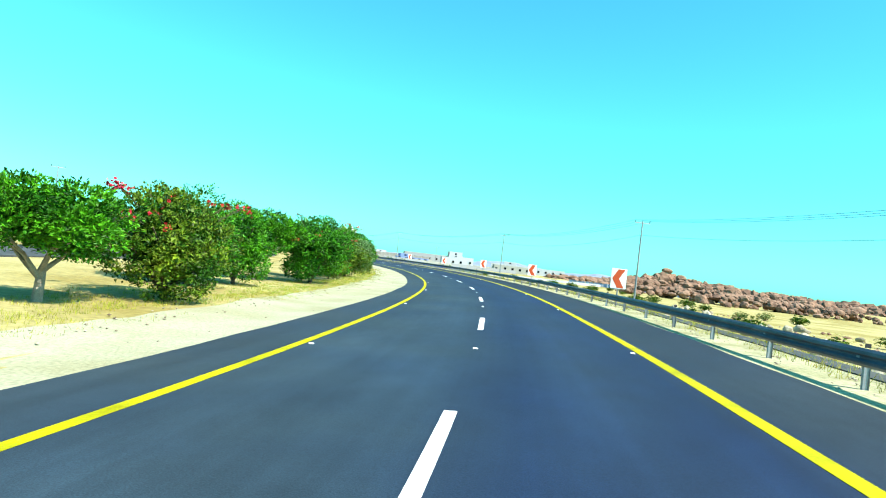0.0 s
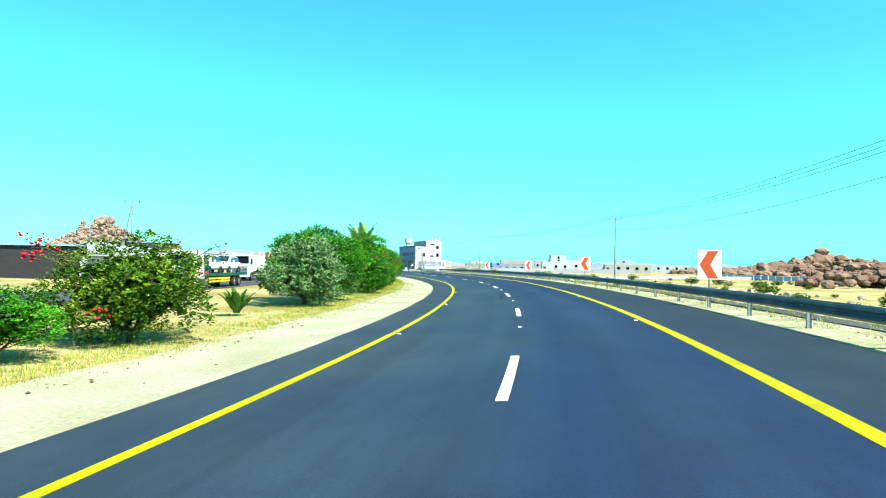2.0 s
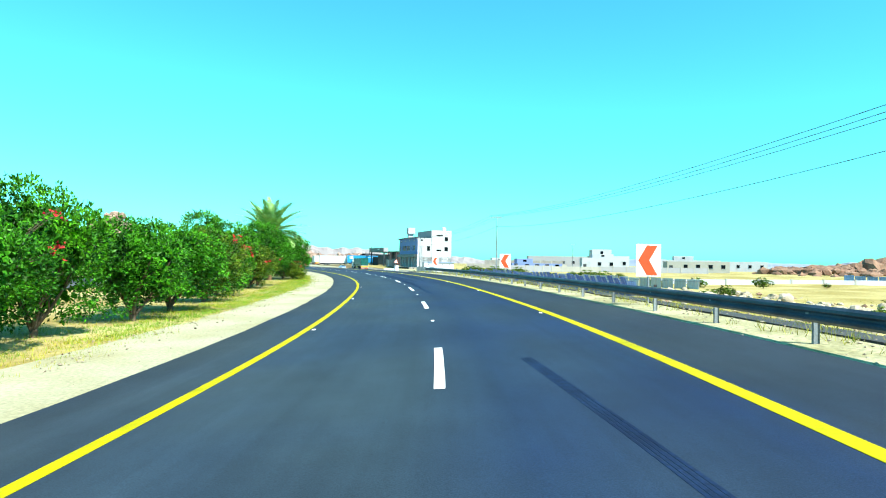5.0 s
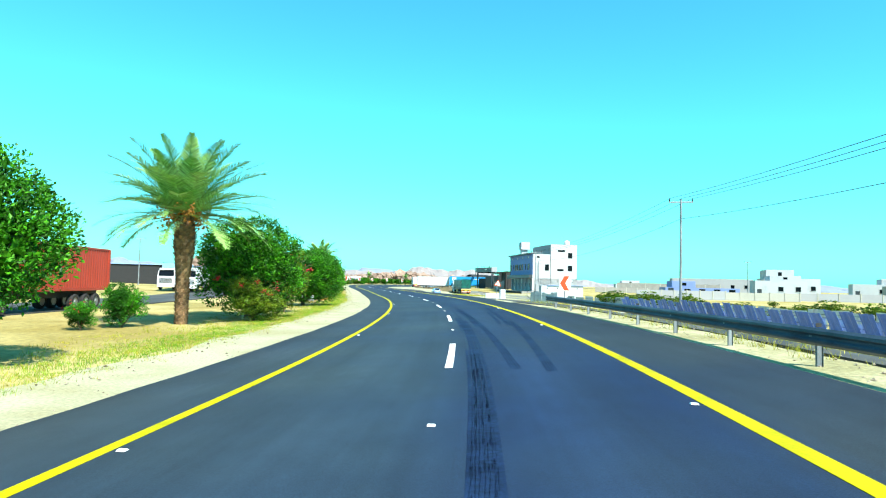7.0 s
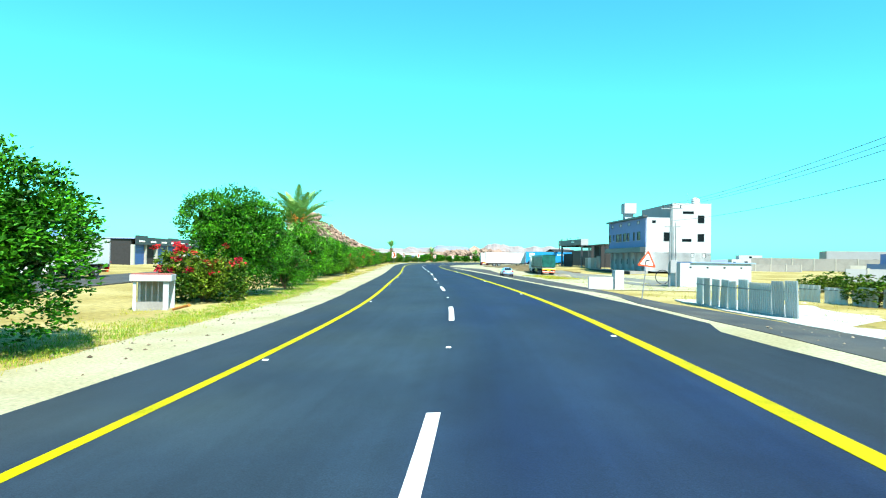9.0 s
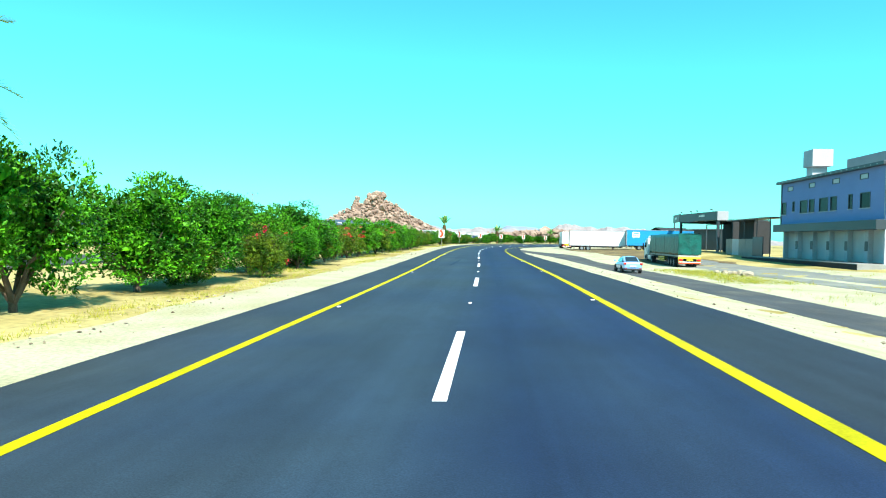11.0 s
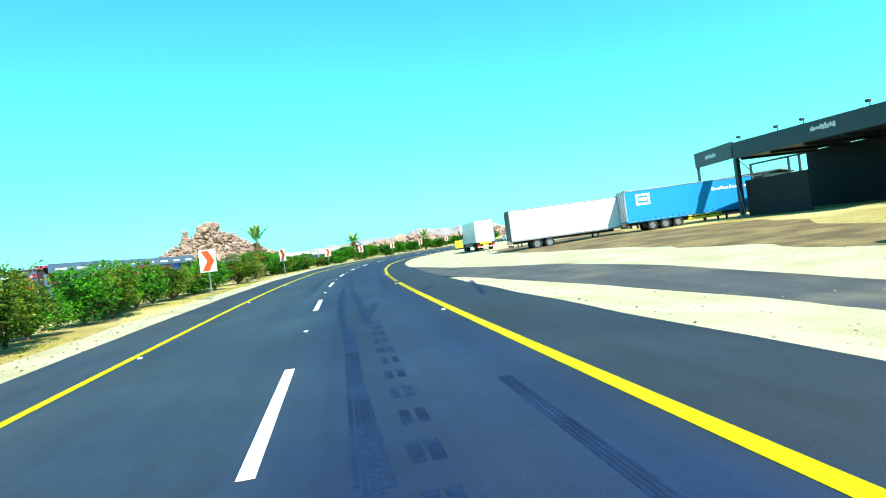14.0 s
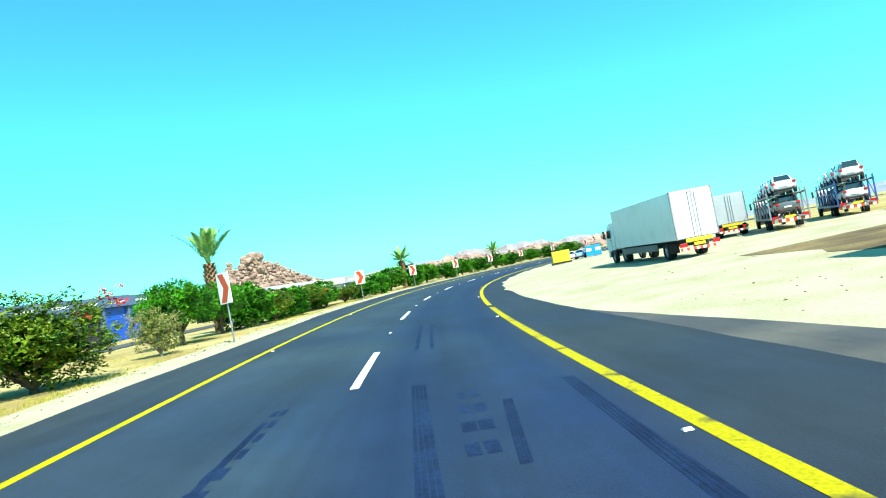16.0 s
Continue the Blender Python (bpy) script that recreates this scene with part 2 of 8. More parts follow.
M = {
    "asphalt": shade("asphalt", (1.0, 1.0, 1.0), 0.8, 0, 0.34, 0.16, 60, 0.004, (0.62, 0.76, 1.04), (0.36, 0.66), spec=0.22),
    "asphalt_old": shade("asphalt_old", (0.066, 0.074, 0.080), 0.85, 0, 0.30, 0.4, 50, 0.005, (0.13, 0.13, 0.11), (0.45, 0.70), spec=0.3),
    "rubber_mark": shade("rubber_mark", (0.003, 0.011, 0.046), 0.75, 0, 0.5, 0.9, 14, 0.0, (0.009, 0.028, 0.086), (0.36, 0.66), spec=0.15),
    "yellow_paint": shade("yellow_paint", (0.56, 0.54, 0.001), 0.7, 0, 0.18, 1.2, 30, 0.001, (0.38, 0.36, 0.002), (0.48, 0.72), spec=0.08),
    "yellow_worn": shade("yellow_worn", (0.44, 0.41, 0.003), 0.75, 0, 0.3, 2.6, 22, 0.001, (0.12, 0.115, 0.03), (0.55, 0.72), spec=0.08),
    "white_paint": shade("white_paint", (0.80, 0.81, 0.80), 0.6, 0, 0.06, 1.2, 60, 0.001, (0.62, 0.63, 0.62), (0.55, 0.8), dim=0.85),
    "sand": shade("sand", (0.50, 0.50, 0.34), 0.95, 0, 0.26, 0.35, 14, 0.03, (0.41, 0.39, 0.23), (0.42, 0.66), spec=0.2),
    "pale_ground": shade("pale_ground", (0.62, 0.66, 0.66), 0.95, 0, 0.14, 0.5, 12, 0.02, (0.50, 0.53, 0.50), (0.42, 0.66), spec=0.2),
    "verge_dirt": shade("verge_dirt", (0.52, 0.50, 0.30), 0.95, 0, 0.35, 0.6, 9, 0.05, (0.36, 0.34, 0.17), (0.40, 0.62), spec=0.2),
    "dirt": shade("dirt", (0.26, 0.20, 0.085), 0.95, 0, 0.3, 0.35, 9, 0.03, (0.12, 0.09, 0.045), (0.38, 0.62), spec=0.2),
    "earth": shade("earth", (0.53, 0.46, 0.19), 0.95, 0, 0.30, 0.14, 4, 0.05, (0.35, 0.28, 0.08), (0.40, 0.62), spec=0.2),
    "dry_grass": leaf_material("dry_grass", (0.50, 0.45, 0.05), (0.36, 0.40, 0.03), 0.35),
    "green_grass": leaf_material("green_grass", (0.30, 0.46, 0.025), (0.16, 0.36, 0.015), 0.35),
    # the three greens' very dark second tones put crown shade into the leaf colour
    "leaf": leaf_material("leaf", (0.110, 0.44, 0.008), (0.016, 0.11, 0.003), 0.6),
    "leaf_dark": leaf_material("leaf_dark", (0.080, 0.37, 0.008), (0.014, 0.10, 0.003), 0.6),
    "leaf_olive": leaf_material("leaf_olive", (0.18, 0.28, 0.014), (0.034, 0.12, 0.005), 0.6),
    "leaf_grey": leaf_material("leaf_grey", (0.26, 0.43, 0.17), (0.12, 0.26, 0.07)),
    "leaf_dry": leaf_material("leaf_dry", (0.32, 0.34, 0.10), (0.20, 0.26, 0.05)),
    "flower": leaf_material("flower", (0.72, 0.035, 0.020), (0.62, 0.02, 0.06), 0.3),
    "frond": leaf_material("frond", (0.22, 0.48, 0.10), (0.34, 0.58, 0.18), 0.3),
    "fan_leaf": leaf_material("fan_leaf", (0.10, 0.26, 0.03), (0.05, 0.15, 0.015), 0.3),
    "bark": shade("bark", (0.16, 0.11, 0.07), 0.95, 0, 0.35, 4, 40, 0.02),
    "bark_pale": shade("bark_pale", (0.42, 0.36, 0.28), 0.95, 0, 0.25, 5, 40, 0.01),
    "palm_bark": shade("palm_bark", (0.36, 0.21, 0.10), 0.95, 0, 0.35, 3, 30, 0.02, by_island=0.35),
    "dates": shade("dates", (0.75, 0.26, 0.03), 0.6, 0, 0.3, 6, 30, by_island=0.3),
    "galvanised": shade("galvanised", (0.42, 0.44, 0.47), 0.55, 0.55, 0.15, 0.6, 25, 0, (0.27, 0.29, 0.32)),
    "rail_steel": shade("rail_steel", (0.09, 0.12, 0.17), 0.5, 0.4, 0.2, 0.8, 20, 0, (0.045, 0.06, 0.09)),
    "sign_white": shade("sign_white", (0.84, 0.84, 0.82), 0.5, 0, 0.03, 1, 20, dim=0.85),
    "sign_red": shade("sign_red", (0.80, 0.095, 0.010), 0.45, 0, 0.06, 2, 20),
    "wire": shade("wire", (0.03, 0.03, 0.035), 0.6, 0.3, 0.1),
    "white_wall": shade("white_wall", (0.60, 0.63, 0.68), 0.85, 0, 0.07, 0.4, 6, 0.002, (0.48, 0.51, 0.56), (0.5, 0.8)),
    # blue-grey render; on the shop front the blue is shade put into the colour
    "blue_wall": shade("blue_wall", (0.24, 0.34, 0.68), 0.85, 0, 0.05, 0.5, 8, 0.002),
    "pale_asphalt": shade("pale_asphalt", (0.17, 0.19, 0.18), 0.9, 0, 0.2, 0.3, 20, 0.004, (0.26, 0.27, 0.22), (0.4, 0.65)),
    "workshop_blue": shade("workshop_blue", (0.10, 0.17, 0.30), 0.7, 0, 0.10, 0.5, 8, 0.002, (0.15, 0.22, 0.34), (0.45, 0.7)),
    "grey_wall": shade("grey_wall", (0.42, 0.43, 0.46), 0.85, 0, 0.06, 0.5, 8, 0.002),
    "pale_wall": shade("pale_wall", (0.50, 0.49, 0.44), 0.88, 0, 0.08, 0.3, 6, 0.002),
    "dark_clad": shade("dark_clad", (0.045, 0.055, 0.070), 0.45, 0.1, 0.10, 0.7, 8),
    # near-black for dark panels; also stands in for the shade inside buildings
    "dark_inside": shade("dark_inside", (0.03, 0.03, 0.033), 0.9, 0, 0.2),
    "concrete": shade("concrete", (0.36, 0.35, 0.33), 0.9, 0, 0.12, 0.8, 15, 0.004),
    "shutter": shade("shutter", (0.66, 0.68, 0.70), 0.5, 0.1, 0.05, 1, 10),
    "glass_dark": shade("glass_dark", (0.006, 0.008, 0.012), 0.25, 0, 0.1, 1, 10, spec=0.12),
    "car_glass": shade("car_glass", (0.02, 0.03, 0.035), 0.05, 0, 0.1, 1, 10, spec=1.0, coat=0.6),
    "car_paint": shade("car_paint", (0.30, 0.54, 0.92), 0.35, 0.2, 0.03, 1, 10, coat=0.5, dim=0.75),
    "tyre": shade("tyre", (0.018, 0.018, 0.019), 0.85, 0, 0.2, 4, 30),
    "rim": shade("rim", (0.40, 0.41, 0.43), 0.4, 0.6, 0.1, 4, 30),
    "chassis": shade("chassis", (0.035, 0.036, 0.040), 0.7, 0.2, 0.25, 2, 20),
    "tarp": shade("tarp", (0.001, 0.125, 0.100), 0.42, 0, 0.2, 1.3, 6, 0.06, (0.001, 0.065, 0.055), (0.4, 0.65), spec=0.35),
    "truck_white": shade("truck_white", (0.74, 0.76, 0.78), 0.4, 0, 0.04, 0.7, 8, 0, (0.62, 0.64, 0.66), (0.5, 0.8), coat=0.2, dim=0.8),
    "truck_blue": shade("truck_blue", (0.004, 0.34, 0.78), 0.45, 0, 0.06, 0.8, 8),
    "truck_red": shade("truck_red", (0.42, 0.045, 0.02), 0.55, 0, 0.10, 0.8, 12),
    "grey_door": shade("grey_door", (0.13, 0.14, 0.15), 0.5, 0.2, 0.1, 1, 10),
    "lamp_red": shade("lamp_red", (0.60, 0.015, 0.012), 0.25, 0, 0.05),
    "lamp_clear": shade("lamp_clear", (0.75, 0.75, 0.72), 0.15, 0, 0.05),
    "reflect_yellow": shade("reflect_yellow", (0.80, 0.62, 0.03), 0.4, 0, 0.05),
    "blue_sheet": shade("blue_sheet", (0.36, 0.52, 0.92), 0.5, 0.2, 0.10, 0.6, 10, by_object=0.18),
    "panel_blue": shade("panel_blue", (0.17, 0.30, 0.92), 0.6, 0.0, 0.10, 0.6, 10, by_object=0.14),
    "white_sheet": shade("white_sheet", (0.64, 0.68, 0.70), 0.5, 0.2, 0.08, 0.6, 10, by_object=0.15),
    "rock": shade("rock", (0.34, 0.20, 0.13), 0.95, 0, 0.3, 0.25, 2.2, 0.10, (0.20, 0.105, 0.065), (0.40, 0.62), by_island=0.22),
    "rock_pale": shade("rock_pale", (0.48, 0.43, 0.32), 0.95, 0, 0.28, 0.8, 6, 0.06, (0.30, 0.24, 0.16), (0.4, 0.65), by_island=0.2),
    "rock_pink": shade("rock_pink", (0.43, 0.30, 0.235), 0.95, 0, 0.3, 0.08, 0.8, 0.3, (0.27, 0.175, 0.135), (0.40, 0.62), by_island=0.25),
    # distance haze is mixed into the base colour of both far hills
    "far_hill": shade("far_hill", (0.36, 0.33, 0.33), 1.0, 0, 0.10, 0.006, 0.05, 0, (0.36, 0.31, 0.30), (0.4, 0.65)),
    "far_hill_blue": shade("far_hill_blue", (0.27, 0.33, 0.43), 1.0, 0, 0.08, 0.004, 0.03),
    "blue_metal": shade("blue_metal", (0.03, 0.12, 0.40), 0.5, 0.1, 0.08, 1, 10),
    "blue_door": shade("blue_door", (0.012, 0.10, 0.62), 0.45, 0, 0.08, 1, 10),
    "cat_eye": shade("cat_eye", (0.85, 0.86, 0.84), 0.35, 0, 0.05, dim=0.85),
    "orange": shade("orange", (0.70, 0.24, 0.02), 0.5, 0, 0.08, 1, 12),
    "roof_red": shade("roof_red", (0.45, 0.12, 0.08), 0.8, 0, 0.2, 2, 20),
    "plank": shade("plank", (0.30, 0.22, 0.12), 0.9, 0, 0.2, 2, 20),
}


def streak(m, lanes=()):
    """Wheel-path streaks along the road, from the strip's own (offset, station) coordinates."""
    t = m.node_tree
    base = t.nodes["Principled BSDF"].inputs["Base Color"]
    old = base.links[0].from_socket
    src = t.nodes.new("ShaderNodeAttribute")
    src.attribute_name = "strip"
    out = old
    if lanes:   # lane wear, plus the windscreen's dark blue reflection put into the right lane
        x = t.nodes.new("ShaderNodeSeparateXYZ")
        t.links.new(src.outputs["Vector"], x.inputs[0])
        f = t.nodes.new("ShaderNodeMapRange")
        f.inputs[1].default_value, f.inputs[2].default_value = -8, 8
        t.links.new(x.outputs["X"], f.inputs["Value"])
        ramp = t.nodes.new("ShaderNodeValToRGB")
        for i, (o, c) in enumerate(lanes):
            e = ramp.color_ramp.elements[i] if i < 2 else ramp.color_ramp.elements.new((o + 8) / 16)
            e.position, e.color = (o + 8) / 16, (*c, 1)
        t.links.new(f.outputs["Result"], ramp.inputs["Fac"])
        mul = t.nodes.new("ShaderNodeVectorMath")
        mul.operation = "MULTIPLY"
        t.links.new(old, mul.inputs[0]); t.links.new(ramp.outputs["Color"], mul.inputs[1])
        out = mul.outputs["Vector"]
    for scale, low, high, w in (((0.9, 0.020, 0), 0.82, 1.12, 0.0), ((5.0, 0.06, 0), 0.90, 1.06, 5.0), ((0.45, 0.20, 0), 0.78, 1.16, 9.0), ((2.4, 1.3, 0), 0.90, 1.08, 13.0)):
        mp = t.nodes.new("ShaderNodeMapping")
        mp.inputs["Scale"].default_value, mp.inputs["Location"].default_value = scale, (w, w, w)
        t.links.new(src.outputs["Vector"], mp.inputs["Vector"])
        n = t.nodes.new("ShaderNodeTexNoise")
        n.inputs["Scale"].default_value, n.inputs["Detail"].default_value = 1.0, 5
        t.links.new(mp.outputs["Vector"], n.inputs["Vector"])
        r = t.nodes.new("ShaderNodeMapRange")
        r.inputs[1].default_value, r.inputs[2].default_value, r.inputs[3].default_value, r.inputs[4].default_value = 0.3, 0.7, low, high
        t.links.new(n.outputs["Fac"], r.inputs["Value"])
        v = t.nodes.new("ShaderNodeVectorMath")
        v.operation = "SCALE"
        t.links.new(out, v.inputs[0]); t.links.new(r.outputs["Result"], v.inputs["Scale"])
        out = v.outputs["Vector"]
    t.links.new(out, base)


# stops from 0.9 to 3.4 are darkened and blued for the windscreen reflection
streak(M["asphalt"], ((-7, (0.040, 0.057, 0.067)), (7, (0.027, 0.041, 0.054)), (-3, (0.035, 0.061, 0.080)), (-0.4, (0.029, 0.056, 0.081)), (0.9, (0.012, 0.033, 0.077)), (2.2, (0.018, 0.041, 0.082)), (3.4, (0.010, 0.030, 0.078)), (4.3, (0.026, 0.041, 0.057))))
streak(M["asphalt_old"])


def obj_from(bm, name, mat, parent=None):
    me = bpy.data.meshes.new(name)
    bm.to_mesh(me)
    bm.free()
    for m in (mat if isinstance(mat, (list, tuple)) else [mat]):
        me.materials.append(M[m])
    ob = new(name, me)
    ob.parent = parent
    return ob


def part(name, bm, mat, parent, label=""):
    ob = obj_from(bm, name, mat, parent)
    if label:
        ob["label"] = label
    return ob


def thing(name, label, category, place=(0, 0, 0), turn=0.0, group="", kind=""):
    """An Empty at the base of a thing; its parts hang under it in its own coordinates."""
    e = new(name)
    e.empty_display_size = 0.2
    e.matrix_basis = pose(*place, 0, 0, turn)
    return tagged(e, label, category, group, kind)


def box(bm, x0, x1, y0, y1, z0, z1, bevel=0.0, slot=0):
    """An axis-aligned box with bevelled edges, added to bm."""
    r = bmesh.ops.create_cube(bm, size=1, matrix=Matrix.Translation(((x0 + x1) / 2, (y0 + y1) / 2, (z0 + z1) / 2)) @ Matrix.Diagonal((x1 - x0, y1 - y0, z1 - z0, 1)))
    vs = r["verts"]
    fs = {f for v in vs for f in v.link_faces}
    for f in fs:
        f.material_index = slot
    if bevel:
        es = list({e for v in vs for e in v.link_edges})
        bmesh.ops.bevel(bm, geom=es, offset=bevel, segments=2, profile=0.5, affect="EDGES")
    return bm


def boxes(*specs, bevel=0.0):
    bm = bmesh.new()
    for q in specs:
        box(bm, *q, bevel=bevel)
    return bm


def tube(bm, a, b, r0, r1=None, seg=10, caps=True):
    """A tapered round bar from a to b."""
    a, b = Vector(a), Vector(b)
    d = b - a
    m = Matrix.Translation((a + b) / 2) @ d.to_track_quat("Z", "Y").to_matrix().to_4x4()
    return bmesh.ops.create_cone(bm, cap_ends=caps, segments=seg, radius1=r0, radius2=r0 if r1 is None else r1, depth=d.length, matrix=m)


def tubes(*specs, seg=10):
    bm = bmesh.new()
    for q in specs:
        tube(bm, *q, seg=seg)
    return bm


def mesh_object(name, verts, faces, mat, parent=None, smooth=False):
    me = bpy.data.meshes.new(name)
    me.from_pydata(verts, [], faces)
    for m in (mat if isinstance(mat, (list, tuple)) else [mat]):
        me.materials.append(M[m])
    if smooth:
        me.polygons.foreach_set("use_smooth", [True] * len(me.polygons))
    ob = new(name, me)
    ob.parent = parent
    return ob


# ---- ground ----
def build_ground():
    """One sheet: fine near the road, coarser out to the horizon."""
    gx = np.concatenate([[-4200, -2400, -1300, -800, -560, -440, -370], np.arange(-320, -241, 10), np.arange(-238, 122, 3), np.arange(126, 230, 12), [300, 420, 600, 900, 1600, 2800, 4200]])
    gy = np.concatenate([[-2500, -1200, -600, -350, -220, -160], np.arange(-120, -61, 12), np.arange(-57, 532, 3), np.arange(540, 760, 15), [820, 960, 1200, 1700, 2600, 4400]])
    xx, yy = np.meshgrid(gx, gy)
    x, y = xx.ravel(), yy.ravel()
    z = land(x, y)
    s, o = station(x, y)
    rng = np.random.RandomState(4)
    rough = np.array([noise.noise((a * 0.11, b * 0.11, 0.3)) * 0.25 + noise.noise((a * 0.45, b * 0.45, 5.3)) * 0.10 for a, b in zip(x, y)])
    away = np.clip((np.abs(o) - 9) / 14, 0, 1)
    yard = ((s > 235) & (o > 6)).astype(float)
    level = ((o < -21) & (o > -35)) | ((o > 6) & (o < 15.5) & (s < 240))   # beds of the service road and the side road
    z = z + rough * away * (1 - 0.8 * yard) * np.where(level, 0.1, 1.0) - np.where(level, 0.05, 0) - 0.05 - np.where(np.abs(o) < 7.0, 0.10, 0)
    z = z - np.where((s > 225) & (s < 400) & (o > 6.8) & (o < 19), 0.03, 0)
    n = len(gx)
    faces = [(j * n + i, j * n + i + 1, (j + 1) * n + i + 1, (j + 1) * n + i) for j in range(len(gy) - 1) for i in range(n - 1)]
    ob = mesh_object("ground", np.column_stack([x, y, z]).tolist(), faces, "earth", smooth=True)
    tagged(ob, "dry sandy earth with stony patches reaching the horizon", "ground", kind="structure")


build_ground()


def ribbon(name, mat, s0, s1, left, right, lift, step=2.0, thick=0.12, cols=6, surface=None, label="", category="road", edge=0.0, seed=1):
    """A slab that follows the road between two offsets, with its own sides."""
    ss = np.arange(s0, s1 + 0.01, step)
    verts, faces, strip = [], [], []
    w = cols + 1
    for s in ss:
        a, b = (left(s) if callable(left) else left), (right(s) if callable(right) else right)
        if edge:
            a += noise.noise((s * 0.23, seed, 0)) * edge + noise.noise((s * 0.9, seed, 3)) * edge * 0.4
            b += noise.noise((s * 0.23, seed + 7, 0)) * edge + noise.noise((s * 0.9, seed, 9)) * edge * 0.4
        offs = np.linspace(a, b, w)
        xs, ys = at(s, offs)
        zs = (bank(s) * offs if surface is None else surface(xs, ys, s, offs)) + lift
        strip += [v for q in (offs[0], *offs, offs[-1]) for v in (float(q), float(s), 0.0)]
        verts += [(xs[0], ys[0], zs[0] - thick)] + list(zip(xs, ys, zs)) + [(xs[-1], ys[-1], zs[-1] - thick)]
    n = w + 2
    for j in range(len(ss) - 1):
        for i in range(n - 1):
            faces.append((j * n + i, j * n + i + 1, (j + 1) * n + i + 1, (j + 1) * n + i))
    ob = mesh_object(name, [tuple(map(float, v)) for v in verts], faces, mat)
    ob.data.attributes.new("strip", "FLOAT_VECTOR", "POINT").data.foreach_set("vector", strip)
    return tagged(ob, label, category, kind="structure")


ROAD_S0, ROAD_S1 = -70.0, 760.0


def edge_left(s):
    return -np.interp(s, [0, 50, 90, 160, 200, 256, 312, 345, 366, 380, 430], [5.5, 5.3, 5.55, 6.1, 5.8, 5.9, 6.2, 6.6, 6.8, 7.1, 7.2])


def edge_right(s):
    return np.interp(s, [0, 60, 90, 120, 180, 260, 300, 345, 368, 390], [6.1, 6.5, 6.55, 6.4, 6.5, 6.3, 6.5, 6.9, 7.1, 6.4])


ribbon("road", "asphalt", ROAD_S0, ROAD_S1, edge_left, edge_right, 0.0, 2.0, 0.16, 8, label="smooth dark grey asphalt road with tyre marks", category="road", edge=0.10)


def shoulder_z(xs, ys, s, offs):
    """From the asphalt's edge out onto the land."""
    near = bank(s) * offs
    f = np.clip((np.abs(offs) - 6.2) / 1.6, 0, 1)
    return near * (1 - f) + land(xs, ys) * f


def sand_out(s):
    return -np.interp(s, [-60, 200, 240, 300, 340, 380, 420], [8.9, 8.6, 8.4, 8.4, 8.6, 8.6, 9.0])


ribbon("sand_shoulder", "sand", ROAD_S0, 560, sand_out, lambda s: edge_left(s) + 0.5, -0.025, 1.0, 0.25, 7, shoulder_z, "pale sand shoulder strewn with small stones and litter", "shoulder", edge=0.45, seed=3)
ribbon("sand_shoulder", "verge_dirt", ROAD_S0, 197, lambda s: edge_right(s) - 0.5, lambda s: float(np.interp(s, [-70, 40, 60, 180, 190, 197], [8.6, 8.6, 8.2, 8.2, 7.1, 6.8])), -0.03, 1.5, 0.3, 5, shoulder_z, "stony pale shoulder under the crash barrier", "shoulder", edge=0.3, seed=5)


# ---- side road, the sand island between, and the sandy yard ----
def side_near(s):
    return np.interp(s, [55, 180, 188, 194, 212, 222, 240, 260, 290, 323, 330, 342, 346, 352], [8.3, 8.3, 7.4, 6.75, 6.8, 8.6, 11.0, 12.6, 12.3, 12.0, 10.9, 8.6, 7.2, 6.5])


def side_far(s):
    return np.interp(s, [55, 180, 194, 214, 228, 240, 260, 290, 320, 335, 345, 360, 375, 384], [14.2, 14.2, 12.4, 12.4, 14.4, 15.6, 16.2, 16.6, 15.8, 15.6, 14.0, 9.6, 7.1, 6.3])


def yard_z(xs, ys, s, offs):
    return land(xs, ys)


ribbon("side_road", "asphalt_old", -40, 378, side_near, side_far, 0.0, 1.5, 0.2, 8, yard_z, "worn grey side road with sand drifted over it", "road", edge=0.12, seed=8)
ribbon("sand_island", "sand", 196, 345.5, lambda s: edge_right(s) - 0.4, lambda s: side_near(s) + 0.25, -0.012, 1.5, 0.25, 7, yard_z, "strip of pale sand between the road and the side road", "shoulder", edge=0.12, seed=11)
ribbon("sand_yard", "sand", 250, 520, lambda s: max(side_far(s), edge_right(s)) - 0.35 if s < 386 else edge_right(s) - 0.4, lambda s: 30 + 6 * math.sin(s * 0.05), -0.015, 2.5, 0.25, 9, yard_z, "broad pale sandy lorry park with wheel tracks", "yard", edge=0.5, seed=13)


ribbon("pale_yard", "pale_ground", 199, 236, lambda s: float(np.interp(s, [199, 206, 236], [15.5, 14.2, 17.5])), lambda s: 25 + 2 * math.sin(s * 0.3), 0.01, 1.5, 0.2, 7, yard_z, "bare whitish ground beside the sheet metal fence", "yard", edge=0.6, seed=29)
ribbon("dirt_yard", "dirt", 306, 386, lambda s: float(np.interp(s, [306, 320, 350, 364, 386], [25.5, 23.0, 20.0, 17.0, 16.5])), lambda s: 31 + 2 * math.sin(s * 0.2), -0.004, 1.5, 0.2, 7, yard_z, "oil-stained brown dirt where the lorries stand", "yard", edge=1.1, seed=23)
ribbon("apron", "pale_asphalt", 262, 330, 24.5, 31.5, 0.004, 2.0, 0.2, 6, yard_z, "dusty grey asphalt apron in front of the shops", "yard", edge=0.8, seed=17)


def paint(name, mat, s0, s1, off, width, lift=0.006, step=2.0, label="", thick=0.004):
    off_f = off if callable(off) else (lambda s: off)
    return ribbon(name, mat, s0, s1, lambda s: off_f(s) - width / 2, lambda s: off_f(s) + width / 2, lift, step, thick, 1, label=label, category="road marking")


